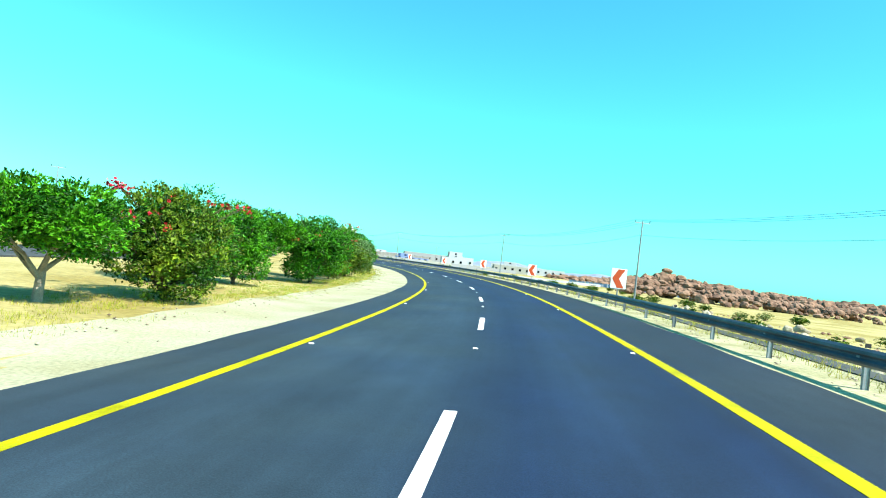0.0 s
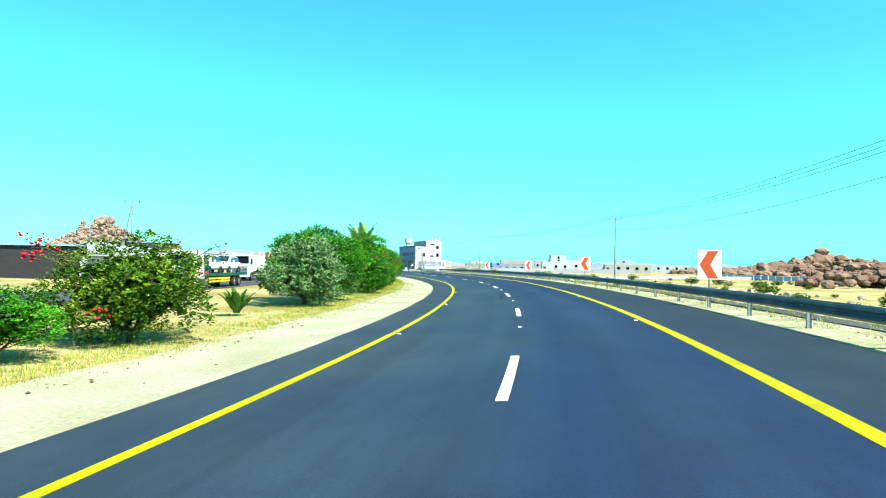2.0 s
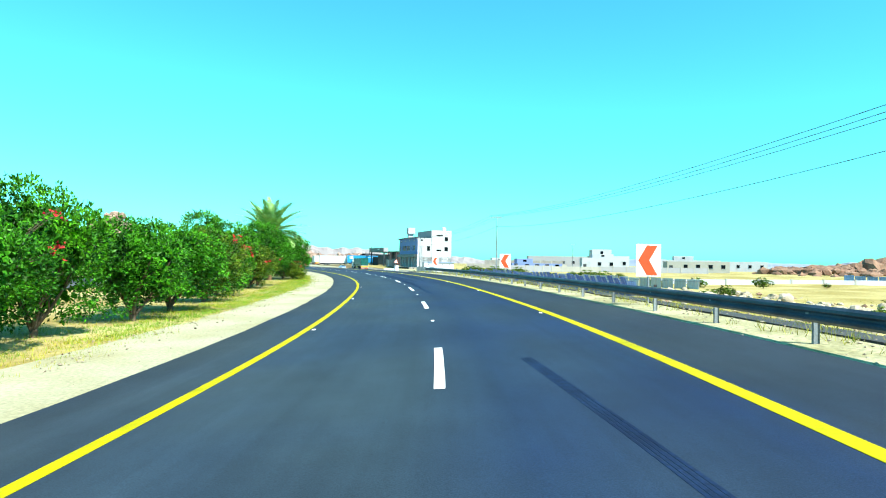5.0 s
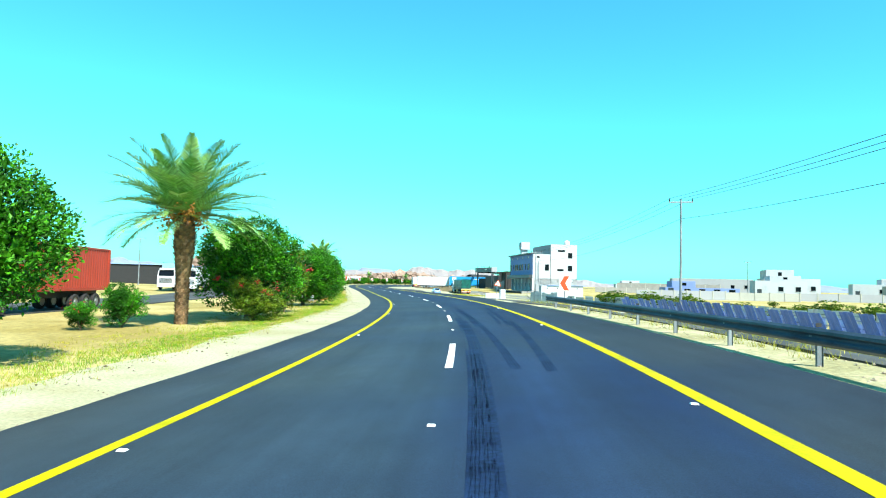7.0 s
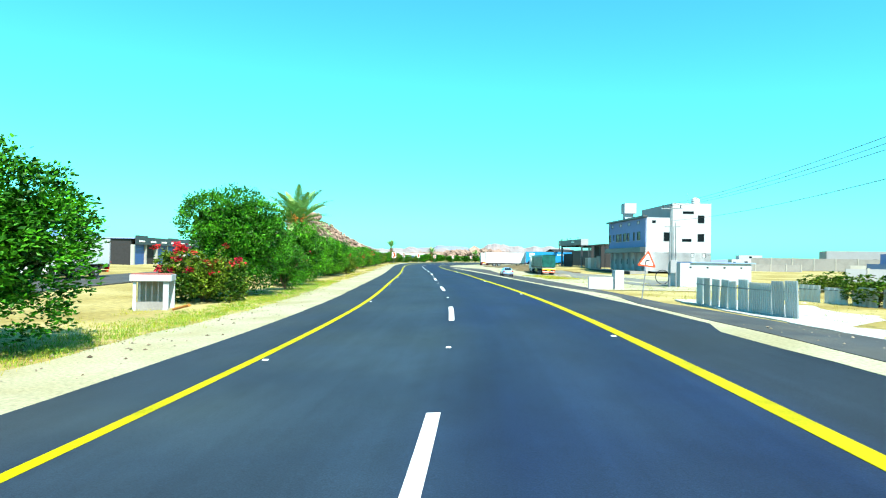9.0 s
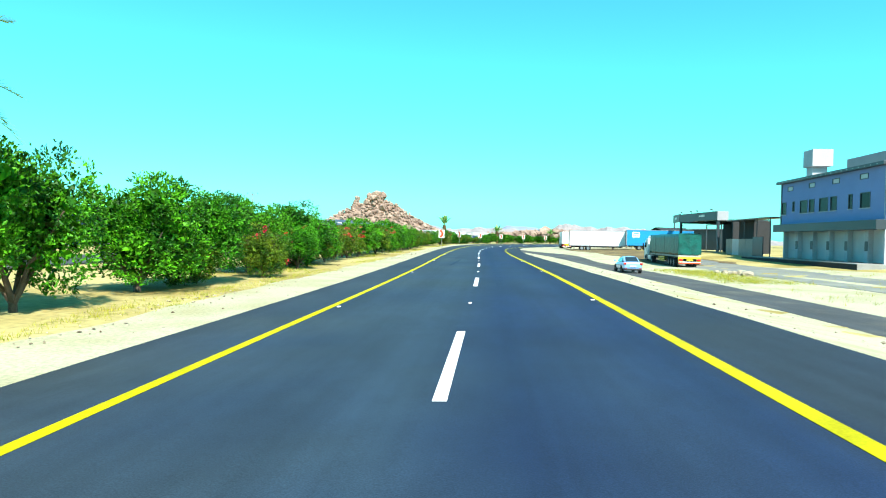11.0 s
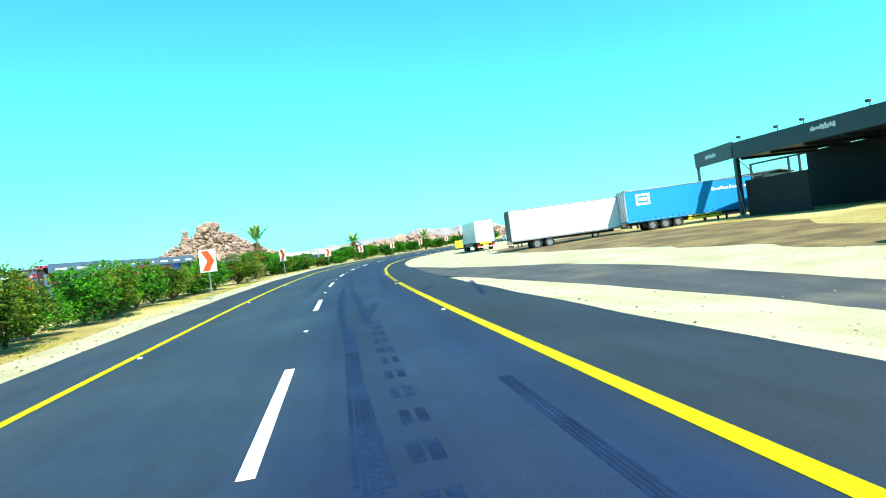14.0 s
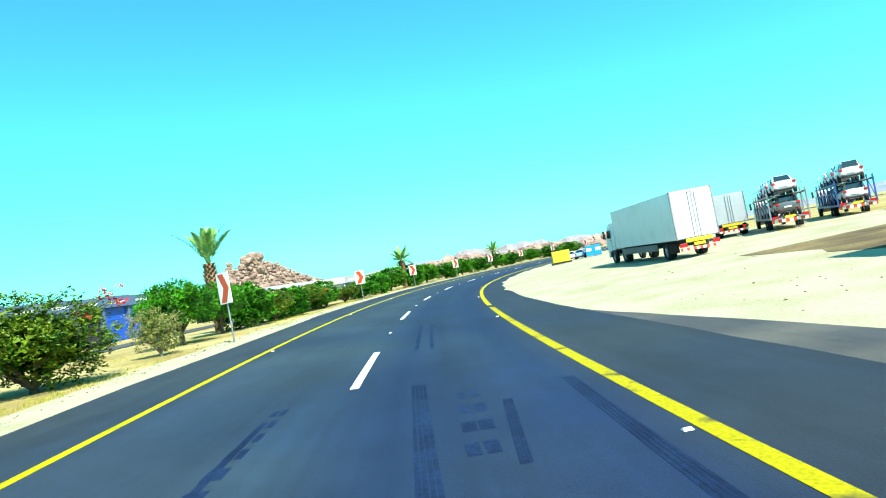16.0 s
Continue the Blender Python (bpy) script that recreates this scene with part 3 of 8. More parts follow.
paint("road_line", "yellow_paint", ROAD_S0, ROAD_S1, lambda s: -lane_left(s), 0.20, label="solid yellow edge line")
paint("road_line", "yellow_paint", ROAD_S0, 334, lambda s: lane(s), 0.24, label="solid yellow edge line")
paint("road_line", "yellow_worn", 334, 345.6, lambda s: lane(s), 0.24, label="solid yellow edge line, scuffed by tyres")
paint("road_line", "yellow_paint", 386, ROAD_S1, lambda s: lane(s), 0.24, label="solid yellow edge line")
paint("road_line", "yellow_worn", 358.2, 386, lambda s: lane(s), 0.24, label="solid yellow edge line, scuffed by tyres")
for i in range(13):
    tagged(paint("road_line", "yellow_worn", 346.1 + 0.93 * i, 346.65 + 0.93 * i, lambda s: lane(s), 0.24, step=0.27, label="short yellow dash across the mouth of the side road"), group="dashes across the side road")


def dash_end(i):
    """Station of the far end of the lane dash of that number."""
    return float(np.interp(i, [-5, 0, 2, 4, 6, 9, 11, 13, 16, 22, 24, 45], [-66.0, 8.7, 38.3, 68.1, 98.8, 146.5, 179.8, 213.5, 266.6, 372.0, 407.3, 777.0]))


for i in range(-5, 43):
    tagged(paint("lane_dash", "white_paint", dash_end(i) - (5.2 if i < 9 else 5.7), dash_end(i), 0.0, 0.17, step=1.1, label="white painted lane dash on the asphalt"), group="lane dashes")


# raised reflecting studs at the lines
def stud_mesh():
    bm = bmesh.new()
    v = [bm.verts.new(q) for q in ((-.055, -.05, 0), (.055, -.05, 0), (.055, .05, 0), (-.055, .05, 0), (-.045, -.018, .02), (.045, -.018, .02), (.045, .018, .02), (-.045, .018, .02))]
    for f in ((0, 1, 5, 4), (1, 2, 6, 5), (2, 3, 7, 6), (3, 0, 4, 7), (4, 5, 6, 7)):
        bm.faces.new([v[i] for i in f])
    me = bpy.data.meshes.new("road_stud")
    bm.to_mesh(me); bm.free()
    me.materials.append(M["cat_eye"])
    return me


STUD = stud_mesh()
for i in range(-2, 30):
    for side in (-1, 0, 1):
        s = dash_end(i) + 5.4 + side * 0.9
        o = side * (float(lane(s) if side > 0 else lane_left(s)) - 0.24)
        x, y = at(s, o)
        ob = new("road_stud", STUD)
        ob.matrix_basis = pose(float(x), float(y), float(bank(s) * o) + 0.004, 0, 0, heading(s))
        tagged(ob, "white reflecting road stud on the asphalt", "road stud", "road studs")


def skid(s0, s1, o0, o1, width, ribs=4):
    """A tyre mark: thin dark stripes, one for each tread rib."""
    f = lambda s: o0 + (o1 - o0) * (s - s0) / (s1 - s0)
    w = width / ribs
    for j in range(ribs):
        c = (j - (ribs - 1) / 2) * w
        ribbon("tyre_mark", "rubber_mark", s0, s1, lambda s: f(s) + c - w * 0.40, lambda s: f(s) + c + w * 0.40, 0.003, 1.0, 0.002, 1, label="black tyre mark on the asphalt", category="tyre mark", edge=0.012, seed=int(s0) + j)


for q in ((76.2, 83.6, -0.56, -0.22, 0.24), (95.0, 99.2, 1.40, 1.24, 0.16), (104, 112, 2.2, 1.6, 0.22), (137, 161, 0.80, 0.52, 0.34), (149, 174, 0.70, 0.58, 0.36), (157, 186, 1.42, 1.0, 0.24), (156.5, 172.5, 2.1, 2.7, 0.24),
          (168, 177, 0.48, 0.42, 0.34), (170, 186, 1.05, 0.92, 0.24), (171, 182, 2.05, 2.5, 0.20), (170, 188, 2.38, 3.0, 0.26), (280, 293.9, -2.0, -1.6, 0.13), (302, 324, 1.0, 1.1, 0.26), (301, 316, 2.8, 3.0, 0.20),
          (312.8, 330.8, 1.20, 0.86, 0.14), (324.5, 337.1, 1.6, 1.6, 0.24), (326.3, 331.5, 1.7, 2.2, 0.26), (327, 338, 0.92, 0.95, 0.26), (329, 338.5, 5.8, 7.2, 0.22), (335, 339.5, 4.5, 5.6, 0.20), (336.2, 356, 1.5, 1.3, 0.16), (336.2, 344.2, 0.9, 1.0, 0.26),
          (340, 357, -0.70, -0.90, 0.12), (340, 364, -0.95, -1.18, 0.12), (338, 359, 3.11, 3.48, 0.18), (346.8, 354, 2.18, 2.41, 0.20), (348.2, 351.6, 4.75, 5.2, 0.20), (358.8, 366, 1.32, 1.2, 0.26), (358.5, 365, 3.45, 3.6, 0.22), (371, 379.4, 1.1, 1.1, 0.12), (371, 379.6, 1.5, 1.5, 0.12), (360.5, 363.5, 2.24, 2.48, 0.14)):
    skid(*q)


def hop(s0, s1, step, o0, o1, width, long):
    """Broken tyre marks, one short patch after the other."""
    n = int((s1 - s0) / step)
    for j in range(n):
        s = s0 + j * step
        o = o0 + (o1 - o0) * j / n
        for c in (-width * 0.28, width * 0.28):
            ribbon("tyre_mark", "rubber_mark", s, s + long, lambda q: o + c - width * 0.2, lambda q: o + c + width * 0.2, 0.003, long / 4, 0.002, 1, label="short black patch of tyre rubber on the asphalt", category="tyre mark", edge=0.05, seed=j)


hop(352, 365.8, 0.8, -1.15, -1.10, 0.26, 0.45)
hop(350.5, 357.5, 0.9, 1.24, 1.11, 0.34, 0.45)
hop(361, 365.5, 1.0, 1.90, 2.0, 0.38, 0.5)
hop(302, 326.5, 1.25, 1.40, 1.82, 0.32, 0.6)
hop(262, 290, 2.2, 1.0, 1.02, 0.34, 0.6)
hop(170, 187, 1.9, 0.62, 0.60, 0.30, 0.5)


# ---- plants ----
def leaf_cloud(rng, points, normals, long, wide, spread=0.9):
    """Folded leaves at points: four corner vertices each, as arrays."""
    n = len(points)
    d = normals + rng.normal(0, spread, (n, 3))
    d /= np.linalg.norm(d, axis=1)[:, None] + 1e-9
    side = np.cross(d, rng.normal(0, 1, (n, 3)))
    side /= np.linalg.norm(side, axis=1)[:, None] + 1e-9
    up = np.cross(side, d)
    size = rng.uniform(0.7, 1.3, (n, 1))
    l, w = d * long * size, side * wide * size
    fold = up * wide * size * 0.45
    v = np.stack([points, points + l * 0.5 + w + fold, points + l, points + l * 0.5 - w + fold], 1).reshape(-1, 3)
    return v


def quads(n, start=0):
    return [(start + 4 * i, start + 4 * i + 1, start + 4 * i + 2, start + 4 * i + 3) for i in range(n)]


def crown_points(rng, n, low, lobes, skirt=0.0):
    """Points near the surface of a heap of lobes in a unit crown (width 1, height low..1)."""
    mid = (low + 1) / 2
    half = (1 - low) / 2
    drop = 0.62 + 0.16 * (skirt > 0)
    cs, rs = [(0, 0, mid)], [0.30]
    for i in range(lobes):
        a = rng.uniform(0, 2 * math.pi)
        e = rng.uniform(-0.85, 0.95)
        q = math.sqrt(max(0.05, 1 - e * e))
        if e < 0:
            q = max(q, skirt)     # the lowest boughs spread out over the ground
        rad = rng.uniform(0.16, 0.24)
        cs.append((math.cos(a) * q * 0.30, math.sin(a) * q * 0.30, mid + e * half * drop)); rs.append(rad)
    cs, rs = np.array(cs), np.array(rs)
    pick = rng.choice(len(cs), n * 2, p=rs ** 2 / (rs ** 2).sum())
    d = rng.normal(0, 1, (n * 2, 3))
    d /= np.linalg.norm(d, axis=1)[:, None]
    stretch = np.array([1, 1, 2 * half * 0.95])
    p = cs[pick] + d * (rs[pick] * rng.uniform(0.72, 1.06, n * 2))[:, None] * stretch
    deep = (np.linalg.norm((p[:, None, :] - cs[None]) / stretch, axis=2) / rs[None]).min(1)
    keep = (deep > 0.66) & (p[:, 2] > low * 0.9)
    p, d = p[keep], d[keep]
    tip = rng.choice(len(p), max(40, n // 6))       # leaves sit in sprays round the twig tips
    own = rng.choice(tip, n)
    return p[own] + rng.normal(0, 0.017, (n, 3)), d[own]


def limb_mesh(rng, low, many, thick):
    """Trunk and limbs of a unit tree, as two meshes."""
    stem, bm = bmesh.new(), bmesh.new()
    fork = max(0.06, low * 0.8)
    tube(stem, (0, 0, -0.05), (0.01, 0.0, fork), thick, thick * 0.75, 8)
    for i in range(many):
        a = i * 2 * math.pi / many + rng.uniform(-0.4, 0.4)
        p = Vector((0.0, 0.0, fork * rng.uniform(0.7, 1.0)))
        r = thick * 0.6
        for k in range(3):
            q = p + Vector((math.cos(a) * 0.10, math.sin(a) * 0.10, rng.uniform(0.10, 0.2) * (1 - low + 0.3)))
            tube(bm, p, q, r, r * 0.65, 6)
            if k:
                b = a + rng.uniform(-1.2, 1.2)
                tube(bm, p, p + Vector((math.cos(b) * 0.14, math.sin(b) * 0.14, 0.08)), r * 0.6, r * 0.25, 5)
            p, r, a = q, r * 0.65, a + rng.uniform(-0.5, 0.5)
    return stem, bm


def make_plant(name, label, seed, low, leaves, mat, leaf=(0.036, 0.0076), lobes=20, flowers=0, whips=0, bark="bark", thick=0.032, limbs=5, category="tree", group="", skirt=0.85):
    rng = np.random.RandomState(seed)
    root = thing(name, label, category, (0, 0, -900), group=group)
    stem, boughs = limb_mesh(rng, low, limbs, thick)
    part("trunk", stem, bark, root)
    tagged(part("bough", boughs, bark, root), kind="stuff")
    p, d = crown_points(rng, leaves, low, lobes, skirt)
    v = leaf_cloud(rng, p, d + np.array([0, 0, 0.45]), *leaf, 0.75)
    k = rng.choice(len(p), max(300, leaves // 6))      # larger leaves added inside to block light and darken the crown's gaps
    mid = np.array([0, 0, (low + 1) / 2])
    inner = mid + (p[k] - mid) * rng.uniform(0.40, 0.74, (len(k), 1))
    v = np.concatenate([v, leaf_cloud(rng, inner, rng.normal(0, 1, (len(k), 3)), 0.072, 0.030)])
    verts, faces = [v], quads(len(v) // 4)
    tips = []
    if whips:  # long arching twigs that stand out of the crown
        wv, wf = [], []
        at_v = len(v)
        for i in range(whips):
            a = rng.uniform(0, 2 * math.pi)
            base = np.array([math.cos(a) * 0.30, math.sin(a) * 0.30, rng.uniform(0.55, 0.9)])
            go = np.array([math.cos(a) * 0.22, math.sin(a) * 0.22, rng.uniform(0.10, 0.32)])
            pts = [base + go * k / 6 + np.array([0, 0, -0.10]) * (k / 6) ** 2 for k in range(7)]
            tips += pts[4:]
            q = np.array(pts)[rng.randint(0, 7, 26)] + rng.normal(0, 0.012, (26, 3))
            wv.append(leaf_cloud(rng, q, rng.normal(0, 1, (26, 3)), leaf[0] * 0.8, leaf[1] * 0.9))
        wv = np.concatenate(wv)
        verts.append(wv)
        faces += quads(len(wv) // 4, at_v)
        bm = bmesh.new()
        for i in range(0, len(tips), 3):
            t0, t1, t2 = (Vector(t) for t in tips[i:i + 3])
            tube(bm, t0 * 0.75 + Vector((0, 0, 0.12)), t0, 0.004, 0.003, 4, False)
            tube(bm, t0, t1, 0.003, 0.0025, 4, False); tube(bm, t1, t2, 0.0025, 0.0015, 4, False)
        tagged(part("twig_spray", bm, bark, root), kind="stuff")
    mesh_object("crown", np.concatenate(verts).tolist(), faces, mat, root)
    if flowers:
        centres = p[rng.choice(len(p), max(4, flowers // 34))]
        centres = centres[centres[:, 2] > 0.3]
        if tips:
            centres = np.concatenate([centres, np.array(tips)[rng.choice(len(tips), max(1, len(tips) // 4))]])
        q = centres[rng.choice(len(centres), flowers)] + rng.normal(0, 0.022, (flowers, 3))
        off = q - np.array([0, 0, 0.5])
        fv = leaf_cloud(rng, q + off * 0.03, off * 2, 0.030, 0.016)
        fl = mesh_object("blossom", fv.tolist(), quads(flowers), "flower", root)
        tagged(fl, "clusters of red bougainvillea flowers", kind="stuff")
    return root


TREE_LABEL = "dense round roadside tree with bright green leaves"
BUSH_LABEL = "tall dense green bush growing down to the ground"
BOUG_LABEL = "straggly olive-green bougainvillea with a few red flowers"
PLANTS = {
    "tree": [make_plant("roadside_tree", TREE_LABEL, s, 0.05, 12500, m, (0.030, 0.0076), category="tree", group="trees along the road", limbs=5, skirt=0.6) for s, m in ((1, "leaf"), (2, "leaf"), (3, "leaf_dark"))],
    "pale": [make_plant("roadside_tree", "small round tree with a whitewashed pale trunk and bright green leaves", 5, 0.30, 12000, "leaf", category="tree", group="trees along the road", bark="bark_pale", thick=0.036, skirt=0.0)],
    "stem": [make_plant("roadside_tree", "small round dark green tree on a bare short trunk", 6, 0.24, 12000, "leaf_dark", (0.032, 0.0070), category="tree", group="trees along the road", thick=0.036, skirt=0.0)],
    "bush": [make_plant("roadside_bush", BUSH_LABEL, s, 0.03, 12500, m, (0.030, 0.0076), skirt=0.7, category="bush", group="bushes along the road", lobes=15, limbs=6) for s, m in ((11, "leaf"), (12, "leaf_dark"))],
    "boug": [make_plant("bougainvillea", BOUG_LABEL, s, 0.05, 10500, m, (0.030, 0.0080), skirt=0.6, flowers=f, whips=15, category="bush", group="bougainvilleas along the road", limbs=7, lobes=16) for s, m, f in ((21, "leaf_olive", 90), (22, "leaf_olive", 150), (23, "leaf_dark", 70))],
    "red": [make_plant("bougainvillea", "bougainvillea covered in bright red flowers", 25, 0.03, 9000, "leaf_olive", (0.040, 0.013), flowers=1300, whips=12, category="bush", group="bougainvilleas along the road", limbs=7)],
    "grey": [make_plant("oleander_bush", "rounded grey-green bush with pale narrow leaves", 31, 0.02, 8500, "leaf_grey", (0.043, 0.011), category="bush", group="bushes along the road", limbs=7)],
    "dry": [make_plant("dry_bush", "half-bare pale dry bush beside the road", 33, 0.02, 3800, "leaf_dry", (0.045, 0.010), whips=24, category="bush", group="bushes along the road", limbs=9, bark="bark_pale")],
}

BIG_PLANT = [make_plant("roadside_tree", "large dense spreading tree with dark green leaves", s, 0.06, 26000, "leaf_dark", (0.022, 0.0064), lobes=36, skirt=0.65, category="tree", group="trees along the road", limbs=7) for s in (71, 72)]
# lower plants of the second bend carry fewer, relatively larger leaves
LOW_PLANT = {
    "tree": make_plant("roadside_tree", TREE_LABEL, 81, 0.14, 6400, "leaf", (0.041, 0.0092), category="tree", group="trees along the road", limbs=5, skirt=0.4),
    "bush": make_plant("roadside_bush", BUSH_LABEL, 82, 0.07, 6400, "leaf_dark", (0.041, 0.0092), category="bush", group="bushes along the road", limbs=6, skirt=0.55),
    "boug": make_plant("bougainvillea", BOUG_LABEL, 83, 0.08, 6000, "leaf_olive", (0.040, 0.0092), flowers=90, whips=14, category="bush", group="bougainvilleas along the road", limbs=7, lobes=16, skirt=0.5),
}
# sparser plants for the far end of the row and the open ground
FAR_PLANT = {
    "tree": make_plant("roadside_tree", TREE_LABEL, 61, 0.12, 4200, "leaf", (0.065, 0.022), category="tree", group="trees along the road"),
    "bush": make_plant("roadside_bush", BUSH_LABEL, 62, 0.03, 4200, "leaf_dark", (0.065, 0.022), category="bush", group="bushes along the road"),
    "grey": make_plant("desert_scrub", "low green desert scrub on the stony ground", 63, 0.02, 1500, "leaf_olive", (0.09, 0.020), category="bush", group="desert scrub", limbs=7),
    "dry": make_plant("desert_scrub", "low dry desert scrub on the stony ground", 64, 0.02, 1300, "leaf_dry", (0.08, 0.016), whips=8, category="bush", group="desert scrub", limbs=9, bark="bark_pale"),
}

# kind, station, offset, height, width
ROW = [
    ("tree", -5.0, -12.5, 4.2, 4.6), ("boug", 2.0, -11.5, 3.4, 4.0), ("tree", 8.5, -12.4, 4.0, 4.4), ("pale", 16.0, -11.9, 3.4, 4.1), ("boug", 19.9, -10.4, 3.6, 4.0),
    ("tree", 26.4, -12.8, 4.3, 4.4), ("tree", 30.5, -12.3, 3.9, 3.8), ("pale", 36.4, -13.3, 4.1, 5.0), ("boug", 39.7, -10.7, 4.0, 4.8), ("tree", 44.4, -11.7, 4.3, 4.6),
    ("boug", 47.8, -11.0, 2.9, 2.8), ("bush", 51.6, -11.5, 1.7, 3.1), ("boug", 56.0, -10.9, 2.9, 4.5), ("grey", 73.6, -11.4, 3.4, 4.7), ("tree", 77.9, -12.0, 4.3, 5.6),
    ("tree", 83.5, -12.8, 4.8, 4.2), ("grey", 87.1, -11.8, 1.5, 1.7), ("boug", 90.2, -10.6, 3.3, 4.1), ("tree", 93.3, -11.9, 3.7, 5.0), ("tree", 98.8, -11.8, 5.0, 4.5),
    ("boug", 103.4, -10.9, 3.6, 3.7), ("tree", 107.7, -10.9, 3.6, 3.3), ("tree", 110.9, -11.0, 4.1, 3.2), ("boug", 115.0, -10.8, 3.4, 3.5), ("tree", 118.6, -11.3, 4.4, 3.9),
    ("bush", 124.1, -10.8, 3.8, 3.9), ("tree", 128.7, -11.1, 3.9, 4.9), ("boug", 135.0, -11.4, 3.6, 4.2), ("tree", 140.7, -12.2, 5.3, 5.0), ("bush", 148.5, -13.2, 3.7, 3.2),
    ("boug", 152.7, -12.4, 3.3, 4.4), ("tree", 158.6, -12.6, 5.3, 5.6), ("boug", 170.3, -15.6, 1.2, 1.3), ("bush", 172.3, -14.8, 2.0, 2.0), ("boug", 178.6, -10.7, 2.3, 3.4),
    ("bush", 182.0, -12.0, 5.6, 6.5), ("boug", 188.7, -11.1, 4.5, 3.3), ("boug", 193.8, -12.9, 4.6, 3.2), ("bush", 202.2, -11.8, 4.8, 6.9), ("red", 221.0, -12.3, 2.8, 4.2),
    ("bush", 226.1, -12.3, 6.1, 6.2), ("boug", 231.8, -10.5, 3.0, 3.0), ("tree", 238.2, -11.1, 4.7, 4.4), ("tree", 244.0, -11.3, 4.3, 4.0), ("bush", 251.3, -11.6, 4.6, 4.0),
    ("tree", 257.2, -11.7, 4.0, 4.4), ("boug", 260.0, -11.9, 2.8, 3.6), ("tree", 261.3, -11.6, 3.9, 4.3), ("boug", 265.6, -10.3, 2.4, 2.6), ("tree", 268.6, -12.1, 4.1, 4.3),
    ("boug", 271.4, -12.7, 2.4, 3.6), ("bush", 273.5, -10.9, 2.6, 3.0), ("boug", 275.6, -12.5, 2.7, 3.2), ("tree", 277.8, -11.9, 4.2, 5.2), ("boug", 280.8, -12.3, 2.6, 3.6),
    ("boug", 283.2, -11.7, 2.7, 3.2), ("boug", 286.5, -11.7, 2.7, 3.2), ("bush", 288.5, -12.4, 2.8, 3.0), ("boug", 291.3, -11.7, 2.5, 3.0), ("boug", 293.6, -12.6, 2.9, 3.2),
    ("tree", 296.0, -11.6, 3.5, 3.9), ("boug", 298.8, -12.8, 2.9, 3.4), ("tree", 301.6, -12.5, 3.6, 4.5), ("boug", 304.0, -11.2, 3.1, 3.6), ("boug", 307.8, -12.7, 1.9, 3.2),
    ("tree", 310.9, -11.5, 3.7, 4.1), ("boug", 313.6, -12.8, 2.4, 3.1), ("tree", 316.5, -11.5, 4.0, 4.8), ("boug", 319.2, -12.4, 2.1, 3.1), ("bush", 321.5, -11.4, 3.0, 3.8),
    ("tree", 326.3, -11.0, 3.4, 4.4), ("boug", 328.2, -12.3, 2.2, 3.0), ("boug", 330.3, -10.4, 2.8, 3.5), ("boug", 333.2, -11.3, 2.6, 3.2), ("bush", 336.4, -12.0, 2.1, 3.1),
    ("bush", 340.4, -11.3, 2.8, 3.2), ("boug", 342.8, -10.9, 2.6, 3.4), ("bush", 345.0, -12.2, 2.0, 3.3), ("tree", 347.1, -12.3, 3.0, 3.5), ("bush", 350.3, -12.2, 3.0, 3.9),
    ("boug", 354.3, -12.5, 2.6, 3.5), ("boug", 355.4, -11.5, 2.5, 3.0), ("boug", 358.0, -12.1, 2.1, 3.7), ("tree", 361.4, -11.4, 2.2, 3.5), ("bush", 363.2, -12.0, 2.1, 3.2),
    ("bush", 365.8, -11.0, 3.0, 3.8), ("tree", 367.7, -12.9, 2.8, 3.6), ("boug", 374.4, -10.9, 2.9, 4.8), ("dry", 382.3, -10.5, 2.0, 2.2), ("stem", 388.6, -12.3, 3.6, 4.3),
    ("stem", 394.4, -12.4, 3.4, 3.7), ("bush", 397.8, -11.8, 2.9, 3.6), ("boug", 401.6, -11.3, 2.3, 3.0), ("bush", 402.8, -12.8, 2.2, 3.8), ("bush", 405.5, -11.4, 2.3, 3.6),
    ("bush", 408.2, -12.5, 2.2, 3.7), ("boug", 411.0, -11.9, 2.4, 4.2), ("bush", 414.0, -11.9, 2.1, 3.6), ("tree", 416.3, -12.3, 2.5, 4.1), ("boug", 419.6, -12.8, 2.0, 3.4),
    ("boug", 422.4, -11.6, 1.8, 3.8), ("bush", 428.8, -11.7, 2.0, 4.0), ("bush", 435.0, -12.0, 2.6, 4.2), ("tree", 442.1, -12.2, 3.1, 5.0), ("bush", 450.5, -12.2, 3.2, 5.0),
    ("tree", 459.0, -12.4, 3.0, 5.0), ("bush", 468.2, -12.0, 2.7, 5.3), ("tree", 478.0, -12.2, 3.0, 5.4), ("bush", 488.0, -12.2, 2.8, 5.4), ("tree", 499.0, -12.4, 3.0, 5.6),
    ("bush", 510.0, -12.4, 2.8, 6.0), ("tree", 522.0, -12.4, 3.0, 6.0), ("bush", 535.0, -12.4, 3.0, 6.4), ("tree", 549.0, -12.6, 3.2, 6.6),
]
rng_row = np.random.RandomState(77)
for n, (kind, s, o, h, w) in enumerate(ROW):
    src = FAR_PLANT[kind] if s > 397 and kind in FAR_PLANT else LOW_PLANT[kind] if s > 282 and w < 4.6 and kind in LOW_PLANT else BIG_PLANT[n % 2] if w > 5.2 else PLANTS[kind][n % len(PLANTS[kind])]
    x, y = map(float, at(s, o))
    m = pose(x, y, ground_z(x, y) - 0.06, 0, 0, rng_row.uniform(0, 360)) @ Matrix.Diagonal((w * 1.06, w * 1.06, h, 1))
    copy_thing(src, m)
